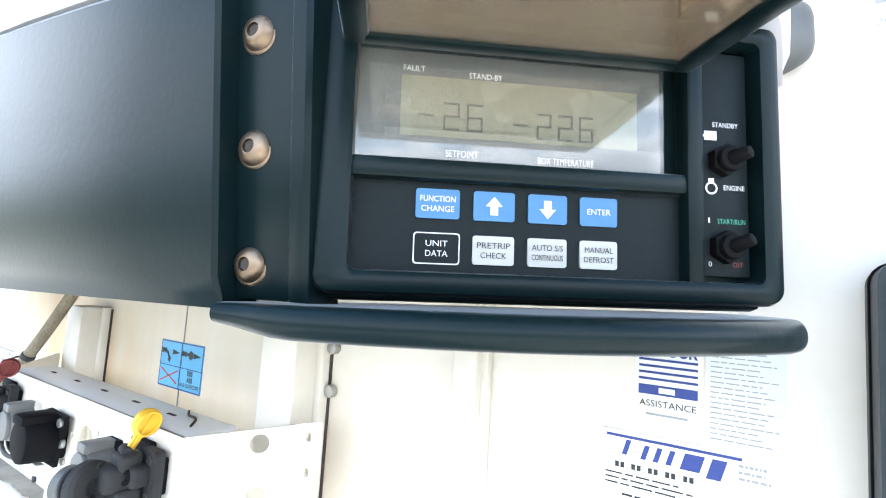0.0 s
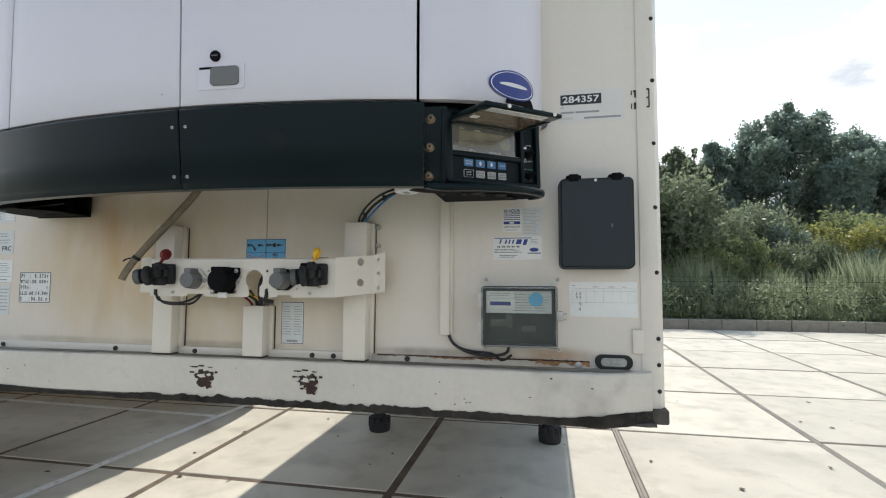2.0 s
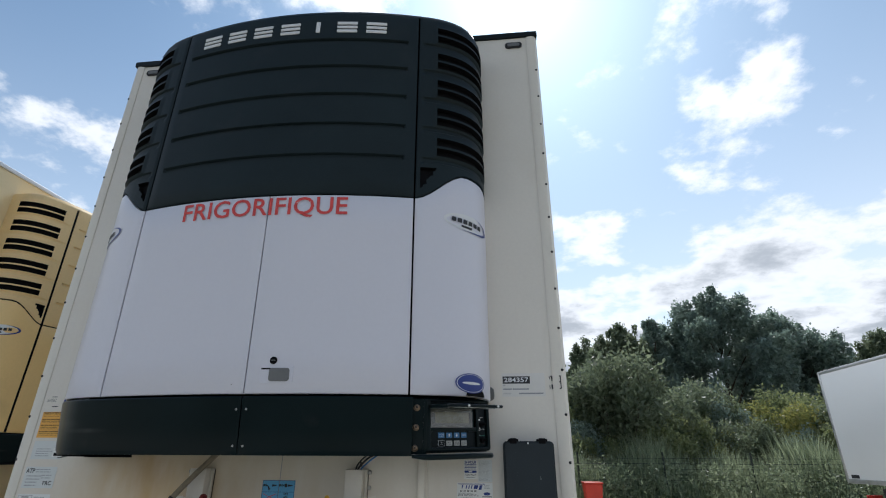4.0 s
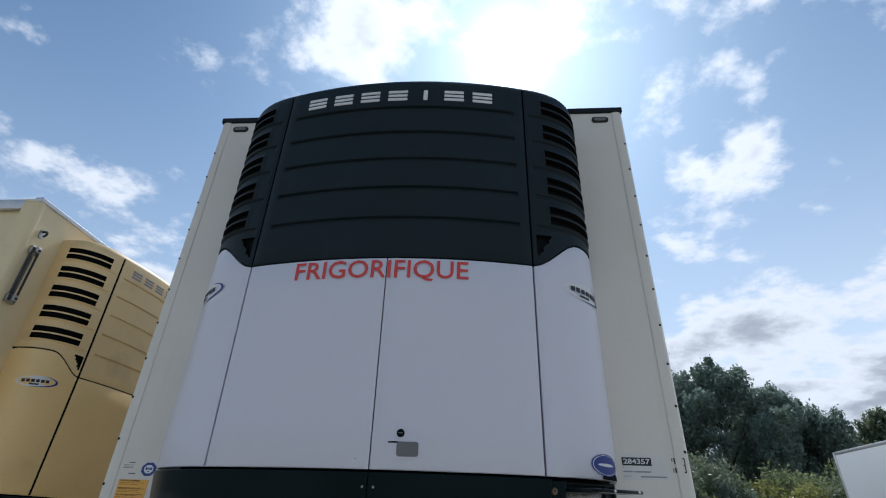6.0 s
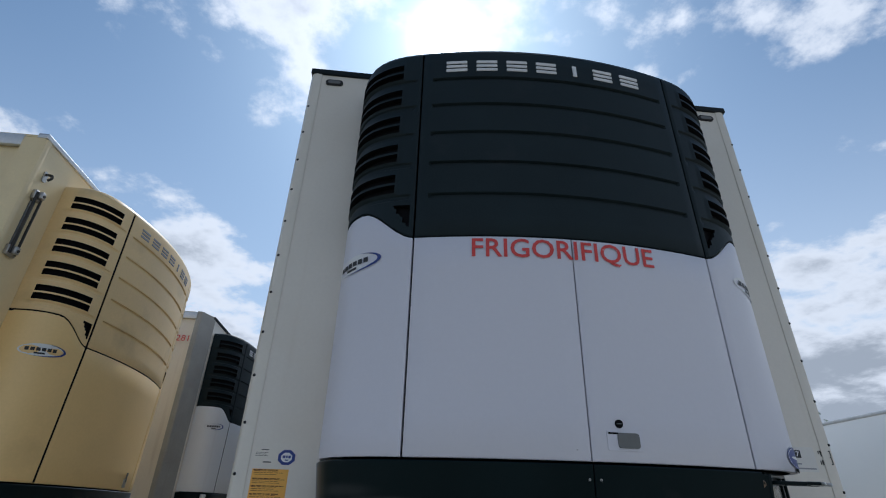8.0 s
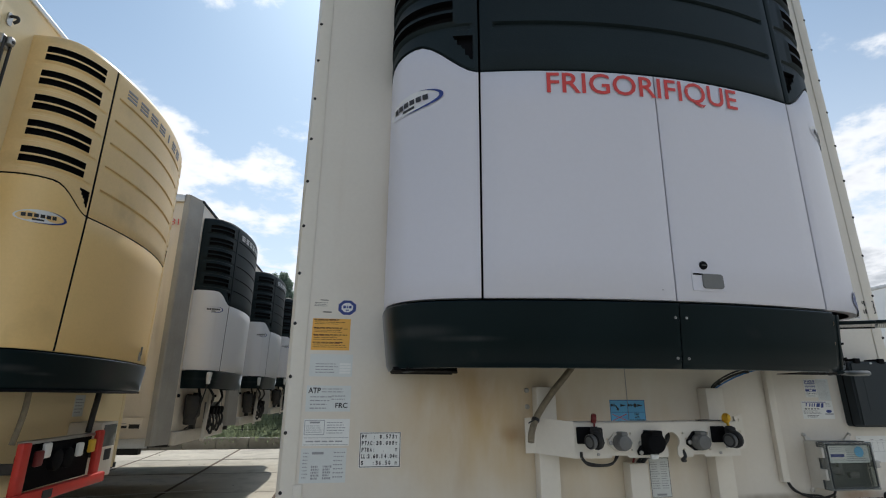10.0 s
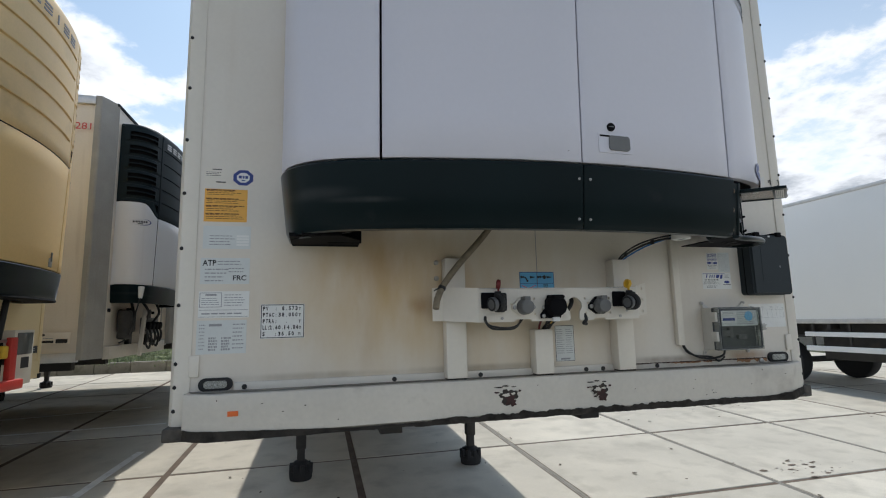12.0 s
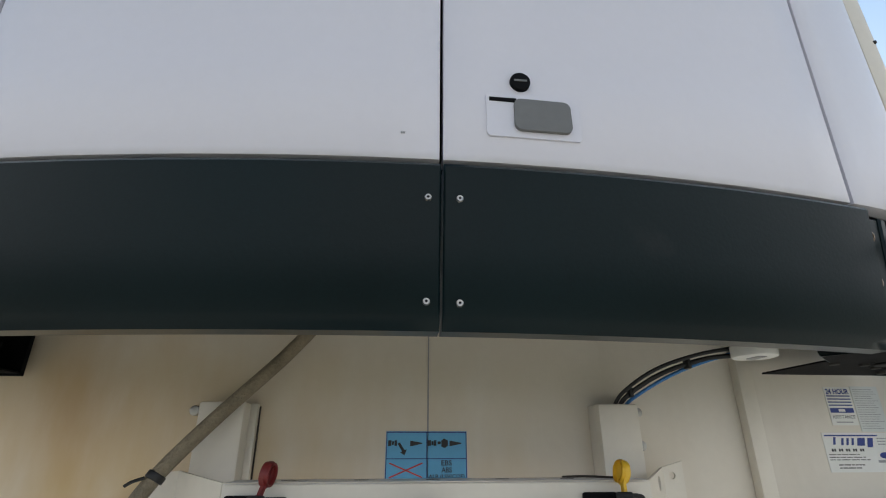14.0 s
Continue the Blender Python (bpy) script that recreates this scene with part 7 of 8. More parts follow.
        part("back_plate", bx(-0.32, 0.36, -0.16, -0.14, 1.55, 1.76, 0.004), M_GREY, r)
        for x in (-0.25, -0.10, 0.05, 0.20):
            part("coupling", cy((x, -0.15, 1.66), (x, -0.25, 1.65), 0.05, n=16, bevel=0.008), M_BLACK, r)
        for x in (-0.36, 0.34):
            part("post", bx(x - 0.04, x + 0.04, -0.06, 0.0, 1.43, 1.88, 0.004), M_CHASSIS, r)
        part("valve_box", bx(-0.70, -0.45, -0.14, 0.0, 1.58, 1.85, 0.02), M_CHASSIS, r)
        for k, (a, b_) in enumerate((((-0.60, -0.12, 1.95), (-0.62, -0.12, 1.50)), ((-0.45, -0.2, 1.95), (-0.25, -0.18, 1.70)), ((0.1, -0.2, 1.95), (0.06, -0.18, 1.70)))):
            part("hose", tube([a, ((a[0] + b_[0]) / 2 - 0.05, a[1] - 0.06, (a[2] + b_[2]) / 2), b_], 0.016), M_CABLE, r)
        part("air_tank", cy((-0.78, -0.12, 1.50), (-0.78, -0.12, 1.84), 0.075, n=22, bevel=0.02), M_CHASSIS, r)
        bm = bx(-0.028, 0.028, -0.02, 0.02, -0.30, 0.30, 0.004)
        bmesh.ops.transform(bm, matrix=pose(-0.40, -0.20, 1.58, 0, 14, 0), verts=bm.verts)
        part("slanting_stay", bm, M_BEAM, r, "dirty white slanting stay")
        for x in (-0.98, -0.62, -0.52, 0.50, 0.62):
            part("hook", bx(x - 0.012, x + 0.012, -0.03, 0.0, 1.82, 1.86, 0.006), M_BLACK, r)
        for x, lo in ((-0.30, 1.42), (-0.14, 1.36), (0.02, 1.40), (0.16, 1.38), (0.28, 1.44)):
            part("hose", tube([(x, -0.17, 1.68), (x - 0.04, -0.24, (1.68 + lo) / 2), (x + 0.02, -0.20, lo), (x + 0.10, -0.12, lo + 0.10)], 0.014, 8), M_CABLE, r)
        part("hanging_plug", cy((-0.86, -0.30, 2.12), (-0.88, -0.30, 1.98), 0.035, 0.022, n=14, bevel=0.006), M_PAPER, r)
        part("hanging_cable", tube([(-0.88, -0.30, 1.99), (-0.92, -0.25, 1.70), (-0.80, -0.16, 1.52), (-0.86, -0.10, 1.46)], 0.008), M_CABLE, r)


neighbour_front(YEL[0], YEL[1], True)
for child in YEL[1].children:
    if child.name.startswith("roof_trim"):
        child.data.materials[0] = M_ALU
neighbour_front(W2[0], W2[1], False)
neighbour_front(W3[0], W3[1], False)
neighbour_front(W4[0], W4[1], False)
# fleet number high on the near side wall of the second trailer
side = thing("side_number", "red fleet number on the trailer's side wall", "lettering")
side_m = Matrix.Translation((-3.60, 5.7 - 1.302, 0))
lettering("fleet_number", "3281", 0.0, 0.22, 3.89, 3.97, -0.001, M_REDINK, side, m=side_m)
mk = thing("maker_plate", "cream maker's plate with black marks low on the side wall", "plate")
part("sheet", bx(-3.80, -3.42, 5.7 - 1.305, 5.7 - 1.30, 1.48, 1.60, 0.002), M_CREAM, mk)
bars("print", text_lines(-3.78, -3.56, 1.53, 1.55, 1, 77), 5.7 - 1.305, M_GREYINK, mk)
bars("plate_bar", [(-3.78, -3.57, 1.492, 1.518)], 5.7 - 1.305, M_INK, mk)
bars("plate_block", [(-3.55, -3.44, 1.488, 1.532)], 5.7 - 1.305, M_INK, mk)
part("oval_mark", (lambda b: (bmesh.ops.translate(b, verts=b.verts, vec=(-3.71, 5.7 - 1.306, 1.577)), b)[1])(disc(0.06, 0.016)), M_INK, mk, smooth=False)

# ---- white box trailer on the far side of the yard ----
def box_trailer():
    X = 9.75
    t = thing("box_trailer", "white box trailer with side guard parked across the yard", "trailer", at=pose(0, 0, 0))
    part("box_body", bx(X, X + 2.5, 3.0, 12.6, 1.42, 4.12, 0.01), M_TRUCKW, t)
    part("roof_rail", bx(X - 0.012, X + 2.512, 2.99, 12.61, 4.06, 4.14, 0.01), M_ALU, t)
    part("floor_rail", bx(X - 0.012, X + 2.512, 2.99, 12.61, 1.38, 1.48, 0.008), M_ALU, t)
    for y in (3.0, 12.54):
        part("corner_post", bx(X - 0.014, X + 0.06, y - 0.005, y + 0.075, 1.42, 4.12, 0.008), M_ALU, t)
    for x in (X + 0.75, X + 1.75):
        part("chassis_beam", bx(x - 0.06, x + 0.06, 3.2, 12.3, 1.05, 1.38), M_CHASSIS, t)
    for y in np.arange(3.6, 12.3, 1.5):
        part("cross_member", bx(X + 0.05, X + 2.45, y, y + 0.08, 1.25, 1.38), M_CHASSIS, t)
    for y in (7.83, 4.6):
        g = ground_z(y)
        part("axle", cy((X + 0.3, y, g + 0.5), (X + 2.2, y, g + 0.5), 0.07), M_CHASSIS, t)
        for a, b in ((X + 0.06, X + 0.36), (X + 2.44, X + 2.14)):
            w = part("tyre", cy((a, y, g + 0.5), (b, y, g + 0.5), 0.5, n=40, bevel=0.05), M_TYRE, t)
            d = 1 if b > a else -1
            rim = part("rim", cy((a - 0.004 * d, y, g + 0.5), (a + 0.1 * d, y, g + 0.5), 0.29, 0.23, n=30), M_RIM, w)
            part("hub", cy((a - 0.02 * d, y, g + 0.5), (a + 0.05 * d, y, g + 0.5), 0.10, n=20, bevel=0.02), M_RIM, w)
            for k in range(8):
                c = 2 * math.pi * k / 8
                part("wheel_nut", cy((a - 0.018 * d, y + 0.17 * math.cos(c), g + 0.5 + 0.17 * math.sin(c)), (a + 0.01 * d, y + 0.17 * math.cos(c), g + 0.5 + 0.17 * math.sin(c)), 0.022, n=8), M_CHASSIS, w)
        part("mudguard", bx(X + 0.05, X + 0.40, y - 0.62, y + 0.62, g + 1.06, g + 1.10, 0.01), M_CHASSIS, t)
    for z0, z1 in ((1.10, 1.20), (0.79, 0.90)):
        part("guard_rail", bx(X + 0.02, X + 0.06, 5.15, 7.18, z0, z1, 0.008), M_TRUCKW, t)
    for y in (5.4, 6.2, 7.0):
        part("guard_bracket", bx(X + 0.06, X + 0.10, y, y + 0.05, 0.79, 1.38), M_CHASSIS, t)
    # invented block that keeps the space behind the guard rails dark
    part("pallet_box", bx(X + 0.30, X + 2.2, 4.9, 7.0, 0.60, 1.36, 0.02), M_CHASSIS, t, "added dark block for the shade under the floor")
    part("under_run", bx(X + 0.1, X + 2.4, 12.3, 12.42, 0.72, 0.86, 0.01), M_CHASSIS, t)
    for x in (X + 0.25, X + 2.1):
        lamp = part("tail_light", bx(x, x + 0.35, 12.42, 12.47, 0.95, 1.12, 0.01), M_REDSTEEL, t)
    part("side_marker", bx(X - 0.006, X, 12.1, 12.4, 1.50, 1.58, 0.002), M_INK, t)
    part("tool_box", bx(X + 0.1, X + 0.6, 10.4, 11.6, 0.75, 1.30, 0.03), M_CHASSIS, t)


box_trailer()

# ---- wheelie bin ----
bin_ = thing("wheelie_bin", "red plastic wheelie bin by the kerb", "bin")
gz = ground_z(15.3)
bm = bmesh.new()
lo = [bm.verts.new((3.82 + x * 0.20, 15.3 + y * 0.22, gz + 0.08)) for x, y in ((-1, -1), (1, -1), (1, 1), (-1, 1))]
hi = [bm.verts.new((3.82 + x * 0.27, 15.3 + y * 0.30, gz + 0.95)) for x, y in ((-1, -1), (1, -1), (1, 1), (-1, 1))]
for i in range(4):
    j = (i + 1) % 4
    bm.faces.new((lo[i], lo[j], hi[j], hi[i]))
bm.faces.new(lo); bm.faces.new(hi)
bmesh.ops.bevel(bm, geom=list(bm.edges), offset=0.02, segments=2, affect="EDGES")
part("body", bm, M_BINRED, bin_)
part("lid", bx(3.53, 4.11, 14.96, 15.64, gz + 0.95, gz + 1.01, 0.02), M_BINRED, bin_)
part("handle", cy((3.61, 15.66, gz + 0.92), (4.03, 15.66, gz + 0.92), 0.016), M_BINRED, bin_)
for x in (3.60, 4.04):
    part("wheel", cy((x - 0.025, 15.56, gz + 0.1), (x + 0.025, 15.56, gz + 0.1), 0.1, n=22, bevel=0.01), M_TYRE, bin_)

# ---- kerb ----
kerb = thing("kerb", "weathered concrete kerb stones along the yard's edge", "kerb", kind="structure")
KZ = ground_z(16.0)
bm = bmesh.new()
box(bm, -0.495, 0.495, -0.13, 0.13, -0.10, 0.30, 0.025, 2)
kmesh = mesh_of(bm, "kerb_stone", M_KERB)
rnd = random.Random(8)
for i in range(-28, 34):
    ob = new("kerb_stone", kmesh)
    ob.parent = kerb
    ob.matrix_basis = pose(i * 1.0, 16.03 + rnd.uniform(-0.008, 0.008), KZ + rnd.uniform(-0.008, 0.006), 0, 0, rnd.uniform(-0.6, 0.6))
bm = bmesh.new()
vs = [bm.verts.new(p) for p in ((-60, 16.1, KZ + 0.22), (60, 16.1, KZ + 0.22), (60, 44, KZ + 0.5), (-60, 44, KZ + 0.5))]
bm.faces.new(vs)
tagged(part("verge", bm, M_SOIL, None, "rough grassy verge behind the kerb", smooth=False), category="ground", kind="structure")

# ---- wire fence ----
fence = thing("fence", "dark green wire mesh fence among tall weeds", "fence")
for i in range(-8, 9):
    x = 3.68 + i * 2.88
    part("post", cy((x, 16.95, KZ + 0.1), (x, 16.95, 2.14), 0.032, n=10), M_POST, fence)
for k, z in enumerate(np.arange(0.75, 2.1, 0.17)):
    part("wire", cy((-20, 16.95, z), (27, 16.95, z), 0.006 if k % 3 else 0.01, n=5), M_POST, fence)
bm = bmesh.new()
for x in np.arange(-14, 24, 0.17):
    box(bm, x - 0.004, x + 0.004, 16.950, 16.9508, 0.7, 2.08)
tagged(part("mesh_wires", bm, M_POST, fence, smooth=False), kind="stuff")


# ---- plants ----
def leaf_cloud(name, centres, count, size, mat, seed, droop=0.0, long=1.6):
    """Many small leaves spread through blobs (x, y, z, rx, ry, rz), denser towards their skins."""
    r = np.random.default_rng(seed)
    c = np.array(centres, dtype=float)
    w = (c[:, 3] * c[:, 4] * c[:, 5]) ** 0.7
    pick = r.choice(len(c), count, p=w / w.sum())
    d = r.normal(size=(count, 3))
    d /= np.linalg.norm(d, axis=1)[:, None]
    rad = r.uniform(0.25, 1.0, count) ** 0.5 * (1 + 0.17 * r.normal(size=count))
    p = c[pick, :3] + d * c[pick, 3:6] * rad[:, None]
    a = r.normal(size=(count, 3)); a[:, 2] -= droop
    a /= np.linalg.norm(a, axis=1)[:, None]
    b = np.cross(a, r.normal(size=(count, 3)))
    b /= np.linalg.norm(b, axis=1)[:, None]
    s = size * r.uniform(0.55, 1.35, count)[:, None]
    v = np.stack([p - b * s * 0.0 - a * s * long * 0.5, p + b * s * 0.42, p + a * s * long * 0.5, p - b * s * 0.42], axis=1).reshape(-1, 3)
    me = bpy.data.meshes.new(name)
    me.vertices.add(len(v)); me.vertices.foreach_set("co", v.ravel())
    n = count * 4
    me.loops.add(n); me.loops.foreach_set("vertex_index", np.arange(n, dtype=np.int32))
    me.polygons.add(count); me.polygons.foreach_set("loop_start", np.arange(0, n, 4, dtype=np.int32))
    me.update(calc_edges=True)
    me.materials.append(mat)
    return me


def limb(bm, a, b, r0, r1, bendy, rnd, n=8, segs=5):
    a, b = Vector(a), Vector(b)
    prev = None
    side = Vector((rnd.uniform(-1, 1), rnd.uniform(-1, 1), 0.2)) * bendy
    for k in range(segs + 1):
        t = k / segs
        p = a.lerp(b, t) + side * math.sin(t * math.pi)
        d = (b - a).normalized()
        u = d.orthogonal().normalized(); w = d.cross(u)
        r = r0 + (r1 - r0) * t
        ring_ = [bm.verts.new(p + (u * math.cos(q) + w * math.sin(q)) * r) for q in (2 * math.pi * i / n for i in range(n))]
        if prev:
            for i in range(n):
                bm.faces.new((prev[i], prev[(i + 1) % n], ring_[(i + 1) % n], ring_[i]))
        prev = ring_


def tree(x, y, height, spread, seed, mat, leaves, size, label, droop=0.4, low=0.22):
    rnd = random.Random(seed)
    base = KZ + 0.35
    t = thing("tree", label, "tree", "trees behind the fence", at=pose(x, y, base))
    bm = bmesh.new()
    limb(bm, (0, 0, -0.2), (rnd.uniform(-0.4, 0.4), rnd.uniform(-0.3, 0.3), height * 0.75), 0.05 * height ** 0.8 * 0.6, 0.05, 0.25, rnd, 10, 8)
    blobs = []
    n = 46
    for k in range(n):
        f = (k + 0.5) / n
        h = height * (low + (0.95 - low) * f)
        profile = math.sin(min(1.0, (f * 0.91 + 0.12)) * math.pi) ** 0.6
        a = k * 2.399 + rnd.uniform(-0.6, 0.6)
        rr = spread * profile * rnd.uniform(0.30, 1.0)
        q = (rr * math.cos(a), rr * math.sin(a) * 0.8, h)
        limb(bm, (0, 0, max(height * 0.12, h - rr * 1.2 - 0.8)), q, 0.06, 0.015, 0.2, rnd, 5, 4)
        br = spread * rnd.uniform(0.12, 0.25)
        blobs.append((*q, br, br * 0.9, br * rnd.uniform(1.1, 1.7)))
        # upright sprays at the outside
        for _ in range(3):
            d = Vector((rnd.uniform(-1, 1), rnd.uniform(-1, 1), rnd.uniform(-0.3, 1.4))).normalized() * br * rnd.uniform(0.9, 1.7)
            b2 = br * rnd.uniform(0.28, 0.5)
            blobs.append((q[0] + d.x, q[1] + d.y, q[2] + d.z, b2, b2, b2 * rnd.uniform(1.2, 2.2)))
    part("trunk", bm, M_BARK, t, "grey-brown trunk and limbs")
    ob = new("crown", leaf_cloud("crown", blobs, leaves, size, mat, seed, droop))
    ob.parent = t
    return t


tree(17.4, 36, 12.7, 4.6, 1, M_LEAF, 76500, 0.154, "tall dark green poplar with a ragged dense crown")
tree(21.4, 37, 11.4, 4.4, 2, M_LEAF, 66300, 0.154, "broad dark green poplar with a dense crown")
tree(14.6, 38, 10.6, 3.0, 3, M_LEAF, 40800, 0.147, "slim dark green poplar")
tree(10.0, 35, 10.5, 2.6, 4, M_LEAF2, 38250, 0.141, "grey-green willow with an airy crown", 0.9)
tree(12.6, 36, 11.3, 2.0, 5, M_LEAF, 30600, 0.141, "slim upright dark green poplar")
tree(25.0, 37, 8.8, 2.8, 6, M_LEAF, 33150, 0.147, "rounded dark green tree")
tree(29.0, 37, 9.8, 3.2, 7, M_LEAF2, 35700, 0.147, "grey-green willow with an airy crown", 0.9)
tree(7.4, 34, 8.3, 2.8, 8, M_LEAF2, 33150, 0.141, "grey-green willow with an airy crown", 0.9)
tree(3.5, 36, 9.3, 3.2, 9, M_LEAF, 30600, 0.147, "dark green tree behind the fence")
tree(-6.2, 30, 8.6, 1.8, 10, M_LEAF, 25500, 0.128, "dark green tree behind the row of trailers")
tree(34.0, 38, 9.0, 3.4, 11, M_LEAF, 28050, 0.154, "dark green tree behind the fence")
tree(-13.0, 33, 8.0, 3.0, 12, M_LEAF2, 25500, 0.147, "grey-green willow behind the row of trailers", 0.9)

SHRUBS = []
for k, (mat, lab) in enumerate(((M_LEAF4, "dense green shrub behind the fence"), (M_LEAF2, "silvery grey-green shrub behind the fence"), (M_LEAF3, "yellowing shrub behind the fence"), (M_LEAF, "dark green shrub behind the fence"))):
    rr = random.Random(50 + k)
    blobs = [(rr.uniform(-1.5, 1.5), rr.uniform(-0.9, 0.9), rr.uniform(0.3, 3.0) * (1 - 0.0), rr.uniform(0.35, 0.75), rr.uniform(0.35, 0.7), rr.uniform(0.4, 0.9)) for _ in range(26)]
    s = thing("shrub", lab, "shrub", "shrubs behind the fence", at=pose(0, -500, 0))
    bm = bmesh.new()
    for b in blobs[:12]:
        limb(bm, (b[0] * 0.3, b[1] * 0.3, -0.1), b[:3], 0.035, 0.01, 0.15, rr, 5, 3)
    part("stems", bm, M_BARK, s)
    ob = new("foliage", leaf_cloud("foliage", blobs, 15000, 0.075, mat, 60 + k, -0.5, 2.0))
    ob.parent = s
    SHRUBS.append(s)
rr = random.Random(9)
used = set()
spots = []
for i in range(30):
    x = -16 + i * 1.6 + rr.uniform(-0.4, 0.4)
    spots.append((x, 20.2 + rr.uniform(-0.6, 0.6), rr.uniform(0.75, 1.0), rr.choice((0, 0, 1, 3))))
for i in range(24):
    x = -14 + i * 2.0 + rr.uniform(-0.5, 0.5)
    spots.append((x, 22.8 + rr.uniform(-0.8, 0.8), rr.uniform(1.05, 1.45), rr.choice((0, 1, 1, 3))))
for x, y, k in ((12.9, 21.6, 1.12), (9.9, 20.9, 0.75), (20.5, 22.0, 1.0)):
    spots.append((x, y, k, 2))
for x, y, k in ((5.4, 20.8, 1.55), (6.6, 21.4, 1.45), (16.5, 21.0, 1.35)):
    spots.append((x, y, k, 1))
for x, y, k, v in spots:
    m = Matrix.Translation((x, y, KZ + 0.25)) @ Matrix.Rotation(rr.uniform(0, 6.28), 4, "Z")
    src = SHRUBS[v]
    if v not in used:
        src.matrix_basis = m
        src.scale = (k, k, k)
        used.add(v)
        continue
    c = copy_thing(src, m)
    c.scale = (k, k, k)


def weeds():
    r = np.random.default_rng(3)
    n = 42000
    x = r.uniform(-18, 26, n); y = 16.3 + 3.0 * r.random(n) ** 0.8
    hmax = np.where(x < -1, 0.55, 1.6)
    h = hmax * (0.45 + 0.75 * r.random(n)) * (0.75 + 0.35 * np.sin(x * 1.7) * np.sin(x * 0.6 + 1) + 0.15 * (y - 16.3))
    h = np.where(y < 16.95, h * 0.5, h)
    lx, ly = r.normal(0, 0.16, n) * h, r.normal(0, 0.16, n) * h
    w = 0.010 + 0.016 * r.random(n)
    a = r.uniform(0, math.pi, n)
    z0 = KZ + 0.2
    base = np.stack([x, y, np.full(n, z0)], 1)
    tip = base + np.stack([lx, ly, h], 1)
    mid = base + np.stack([lx * 0.3, ly * 0.3, h * 0.55], 1)
    s = np.stack([np.cos(a) * w, np.sin(a) * w, np.zeros(n)], 1)
    v = np.stack([base, mid + s, tip, mid - s], 1).reshape(-1, 3)
    me = bpy.data.meshes.new("weeds")
    me.vertices.add(n * 4); me.vertices.foreach_set("co", v.ravel())
    me.loops.add(n * 4); me.loops.foreach_set("vertex_index", np.arange(n * 4, dtype=np.int32))
    me.polygons.add(n); me.polygons.foreach_set("loop_start", np.arange(0, n * 4, 4, dtype=np.int32))
    me.update(calc_edges=True)
    me.materials.append(M_WEED)
    tagged(new("weeds", me), "tall grey-green weeds along the fence and kerb", "weeds", kind="stuff")
    me = leaf_cloud("weed_leaves", [(q, 17.0 + 0.9 * math.sin(q * 3.7), KZ + 0.2 + (0.62 if q > -1 else 0.2), 0.8, 0.8, 0.85 if q > -1 else 0.28) for q in np.arange(-17, 26, 0.55)], 48000, 0.05, M_WEED, 5, -0.4, 2.0)
    tagged(new("weed_leaves", me), "leafy tops of the weeds along the fence", "weeds", kind="stuff")


weeds()
# low dead leaves and grit on the slabs
rr = random.Random(21)
bm = bmesh.new()
for _ in range(170):
    x, y = rr.uniform(-8, 9), rr.uniform(-1, 15)
    z = ground_z(y) + 0.006
    a, s = rr.uniform(0, 6.28), rr.uniform(0.012, 0.035)
    vs = [bm.verts.new((x + s * math.cos(a + q) * (1 if i % 2 else 0.6), y + s * math.sin(a + q), z + rr.uniform(0, 0.012))) for i, q in enumerate((0, 1.3, 3.0, 4.4))]
    bm.faces.new(vs)
tagged(part("fallen_leaves", bm, M_BARK, None, "scattered dry leaves on the concrete", smooth=False), category="leaves", kind="stuff")
# oil drips and grit in clusters
bm = bmesh.new()
for cx, cy_, n in ((2.3, 1.2, 45), (3.1, 0.4, 30), (4.6, 3.0, 40), (6.3, 6.2, 35)):
    for _ in range(n):
        x, y = cx + rr.gauss(0, 0.28), cy_ + rr.gauss(0, 0.16)
        z, s = ground_z(y) + 0.005, abs(rr.gauss(0, 0.012)) + 0.004
        k = rr.uniform(1, 2.6)
        bm.faces.new([bm.verts.new((x + s * k * math.cos(q), y + s * math.sin(q), z)) for q in (0.3, 1.2, 2.4, 3.3, 4.3, 5.5)])
tagged(part("oil_drips", bm, M_JOINT, None, "dark oil drips and grit on the concrete", smooth=False), category="stains", kind="stuff")
# white bay markings
mk = thing("bay_marking", "worn white parking bay lines on the slabs", "road marking", kind="structure")


def line(x0, y0, x1, y1, w):
    d = Vector((x1 - x0, y1 - y0, 0)).normalized()
    n = Vector((-d.y, d.x, 0)) * w / 2
    b = bmesh.new()
    vs = [b.verts.new((px, py, ground_z(py) + 0.007)) for px, py in ((x0 + n.x, y0 + n.y), (x1 + n.x, y1 + n.y), (x1 - n.x, y1 - n.y), (x0 - n.x, y0 - n.y))]
    b.faces.new(vs)
    part("painted_line", b, M_LINE, mk, smooth=False)


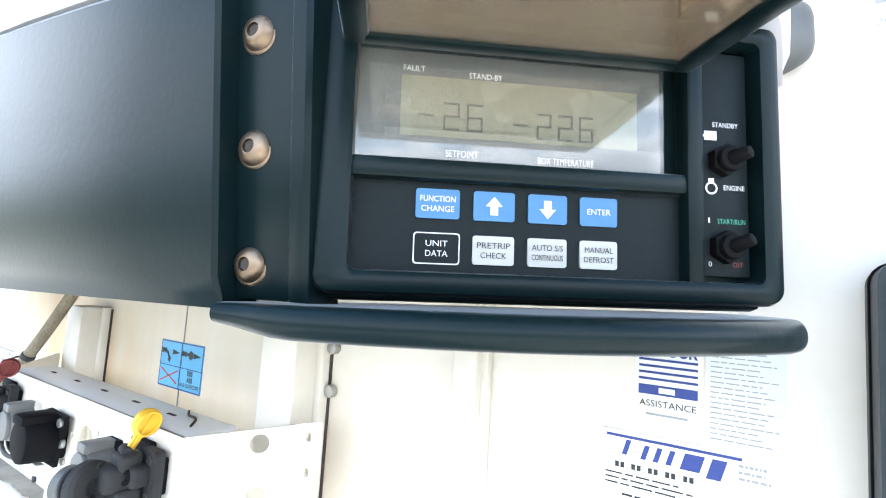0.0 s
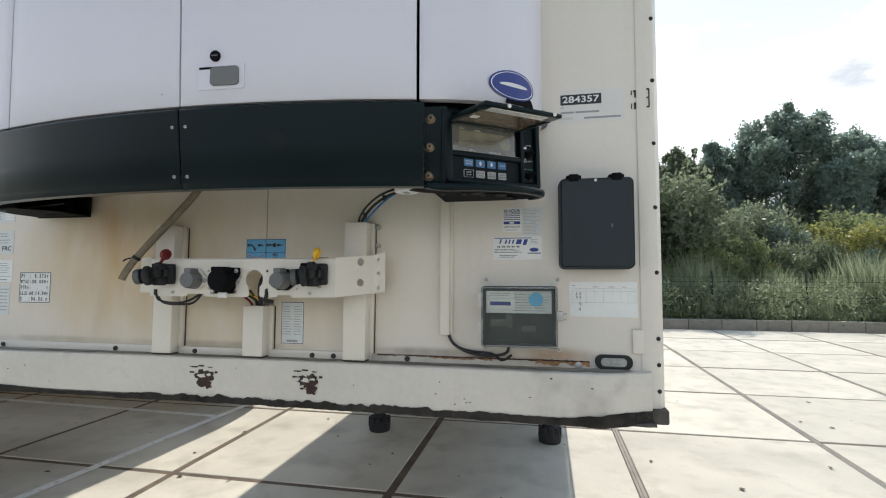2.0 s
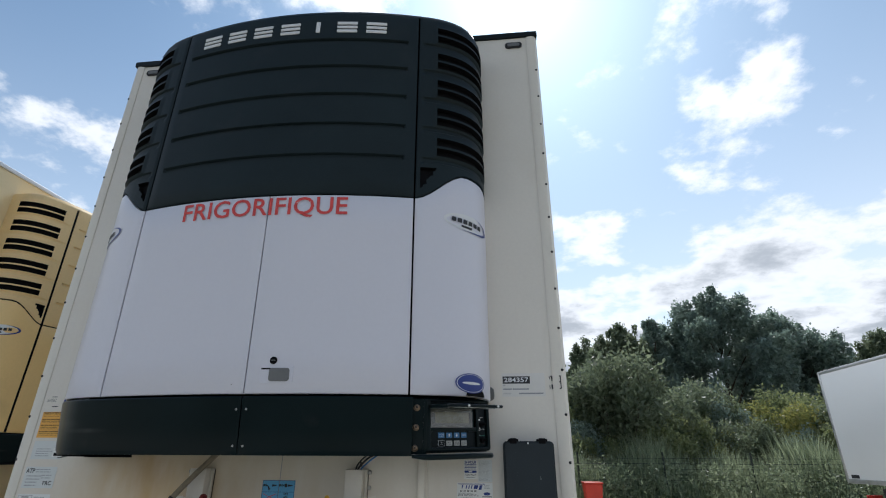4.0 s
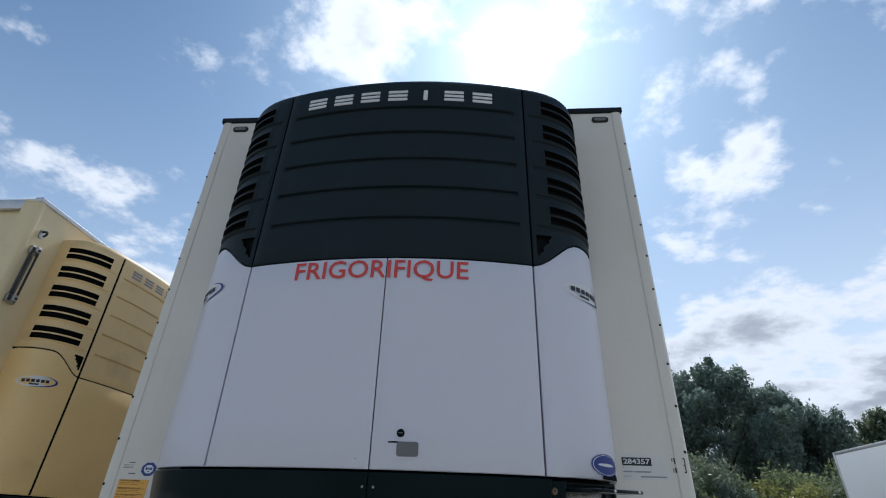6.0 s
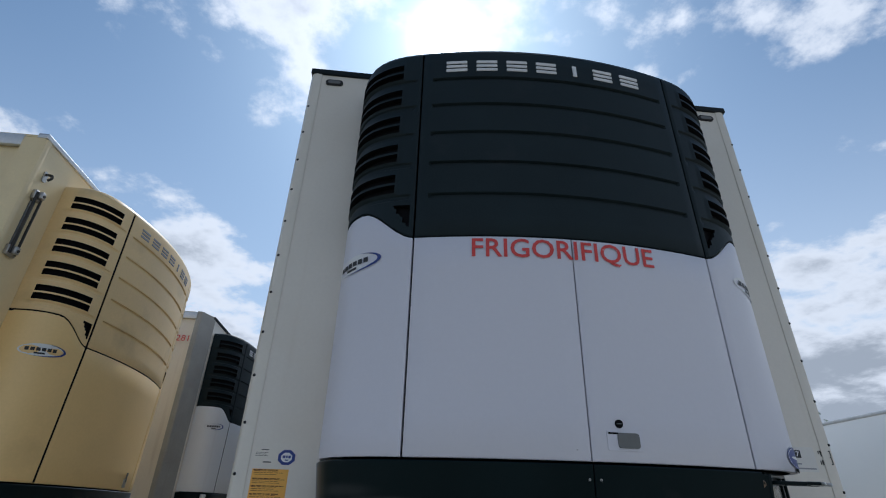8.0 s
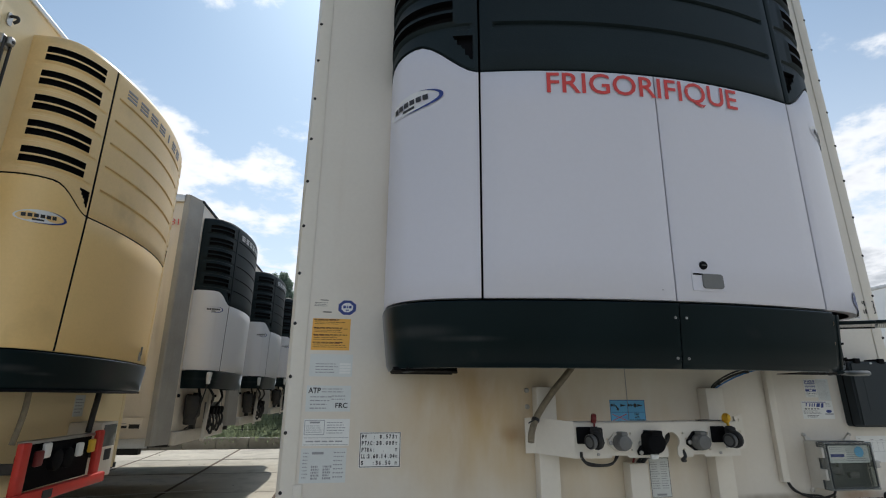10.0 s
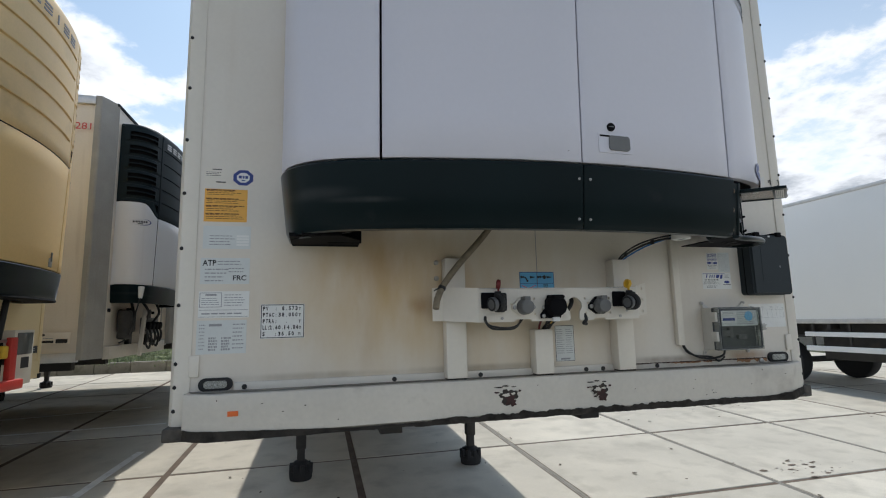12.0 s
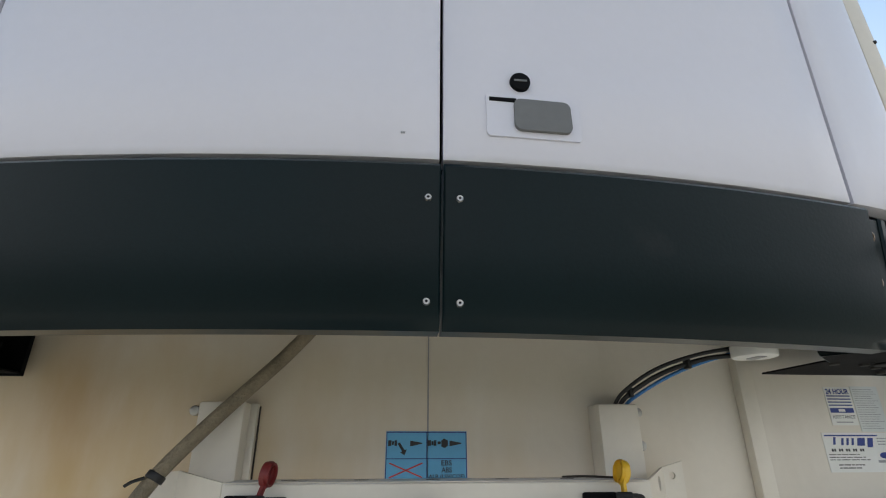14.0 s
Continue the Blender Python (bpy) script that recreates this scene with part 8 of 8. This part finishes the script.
line(-3.52, 0.5, -3.14, 6.0, 0.10)
line(-8.5, 4.55, -3.28, 4.38, 0.09)
line(-9.0, 7.45, -3.3, 7.75, 0.09)
line(-9.0, 8.35, -4.0, 9.4, 0.09)

# ---- paving, last ----
def slabs_paving():
    pave = thing("pavement", "pale concrete slab paving with dirt-filled joints", "pavement", kind="structure")
    w = 2.15
    pieces = {}
    for k in range(3):
        bm = bmesh.new()
        box(bm, -w / 2 + 0.040, w / 2 - 0.040, -w / 2 + 0.030, w / 2 - 0.030, -0.10, 0.0, 0.005, 1)
        pieces[k] = mesh_of(bm, "concrete_slab", M_SLAB)
    rnd = random.Random(5)
    tilt = math.degrees(math.atan(0.03))
    for i in range(-9, 8):
        for j in range(-4, 7):
            x, y = -0.375 + (i + 0.5) * w, 2.70 + (j - 1 + 0.5) * w + 0.0
            ob = new("concrete_slab", pieces[rnd.randrange(3)])
            ob.parent = pave
            ob.matrix_basis = pose(x, y, ground_z(y) + rnd.uniform(-0.003, 0.003), tilt + rnd.uniform(-0.05, 0.05), rnd.uniform(-0.05, 0.05), rnd.uniform(-0.1, 0.1))
    bm = bmesh.new()
    for x0, x1, y0, y1 in ((-0.375 - 9 * w, -0.375 + 8 * w, 2.70 - 5 * w, 2.70 + 6 * w),):
        vs = [bm.verts.new((x, y, ground_z(y) - 0.007)) for x, y in ((x0, y0), (x1, y0), (x1, y1), (x0, y1))]
        bm.faces.new(vs)
    part("joint_bed", bm, M_JOINT, pave, smooth=False)
    # cement filling in the joints on the sunny side
    for i in (1, 2, 3):
        x = -0.375 + i * w
        bm = bmesh.new()
        for a, b in ((x - 0.026, x - 0.004), (x + 0.002, x + 0.030)):
            ys = (2.70 - 5 * w, 2.70 + 6 * w)
            bm.faces.new([bm.verts.new((px, py, ground_z(py) - 0.004)) for px, py in ((a, ys[0]), (b, ys[0]), (b, ys[1]), (a, ys[1]))])
        part("joint_filler", bm, M_KERB, pave, "pale cement in the joint", smooth=False)


slabs_paving()
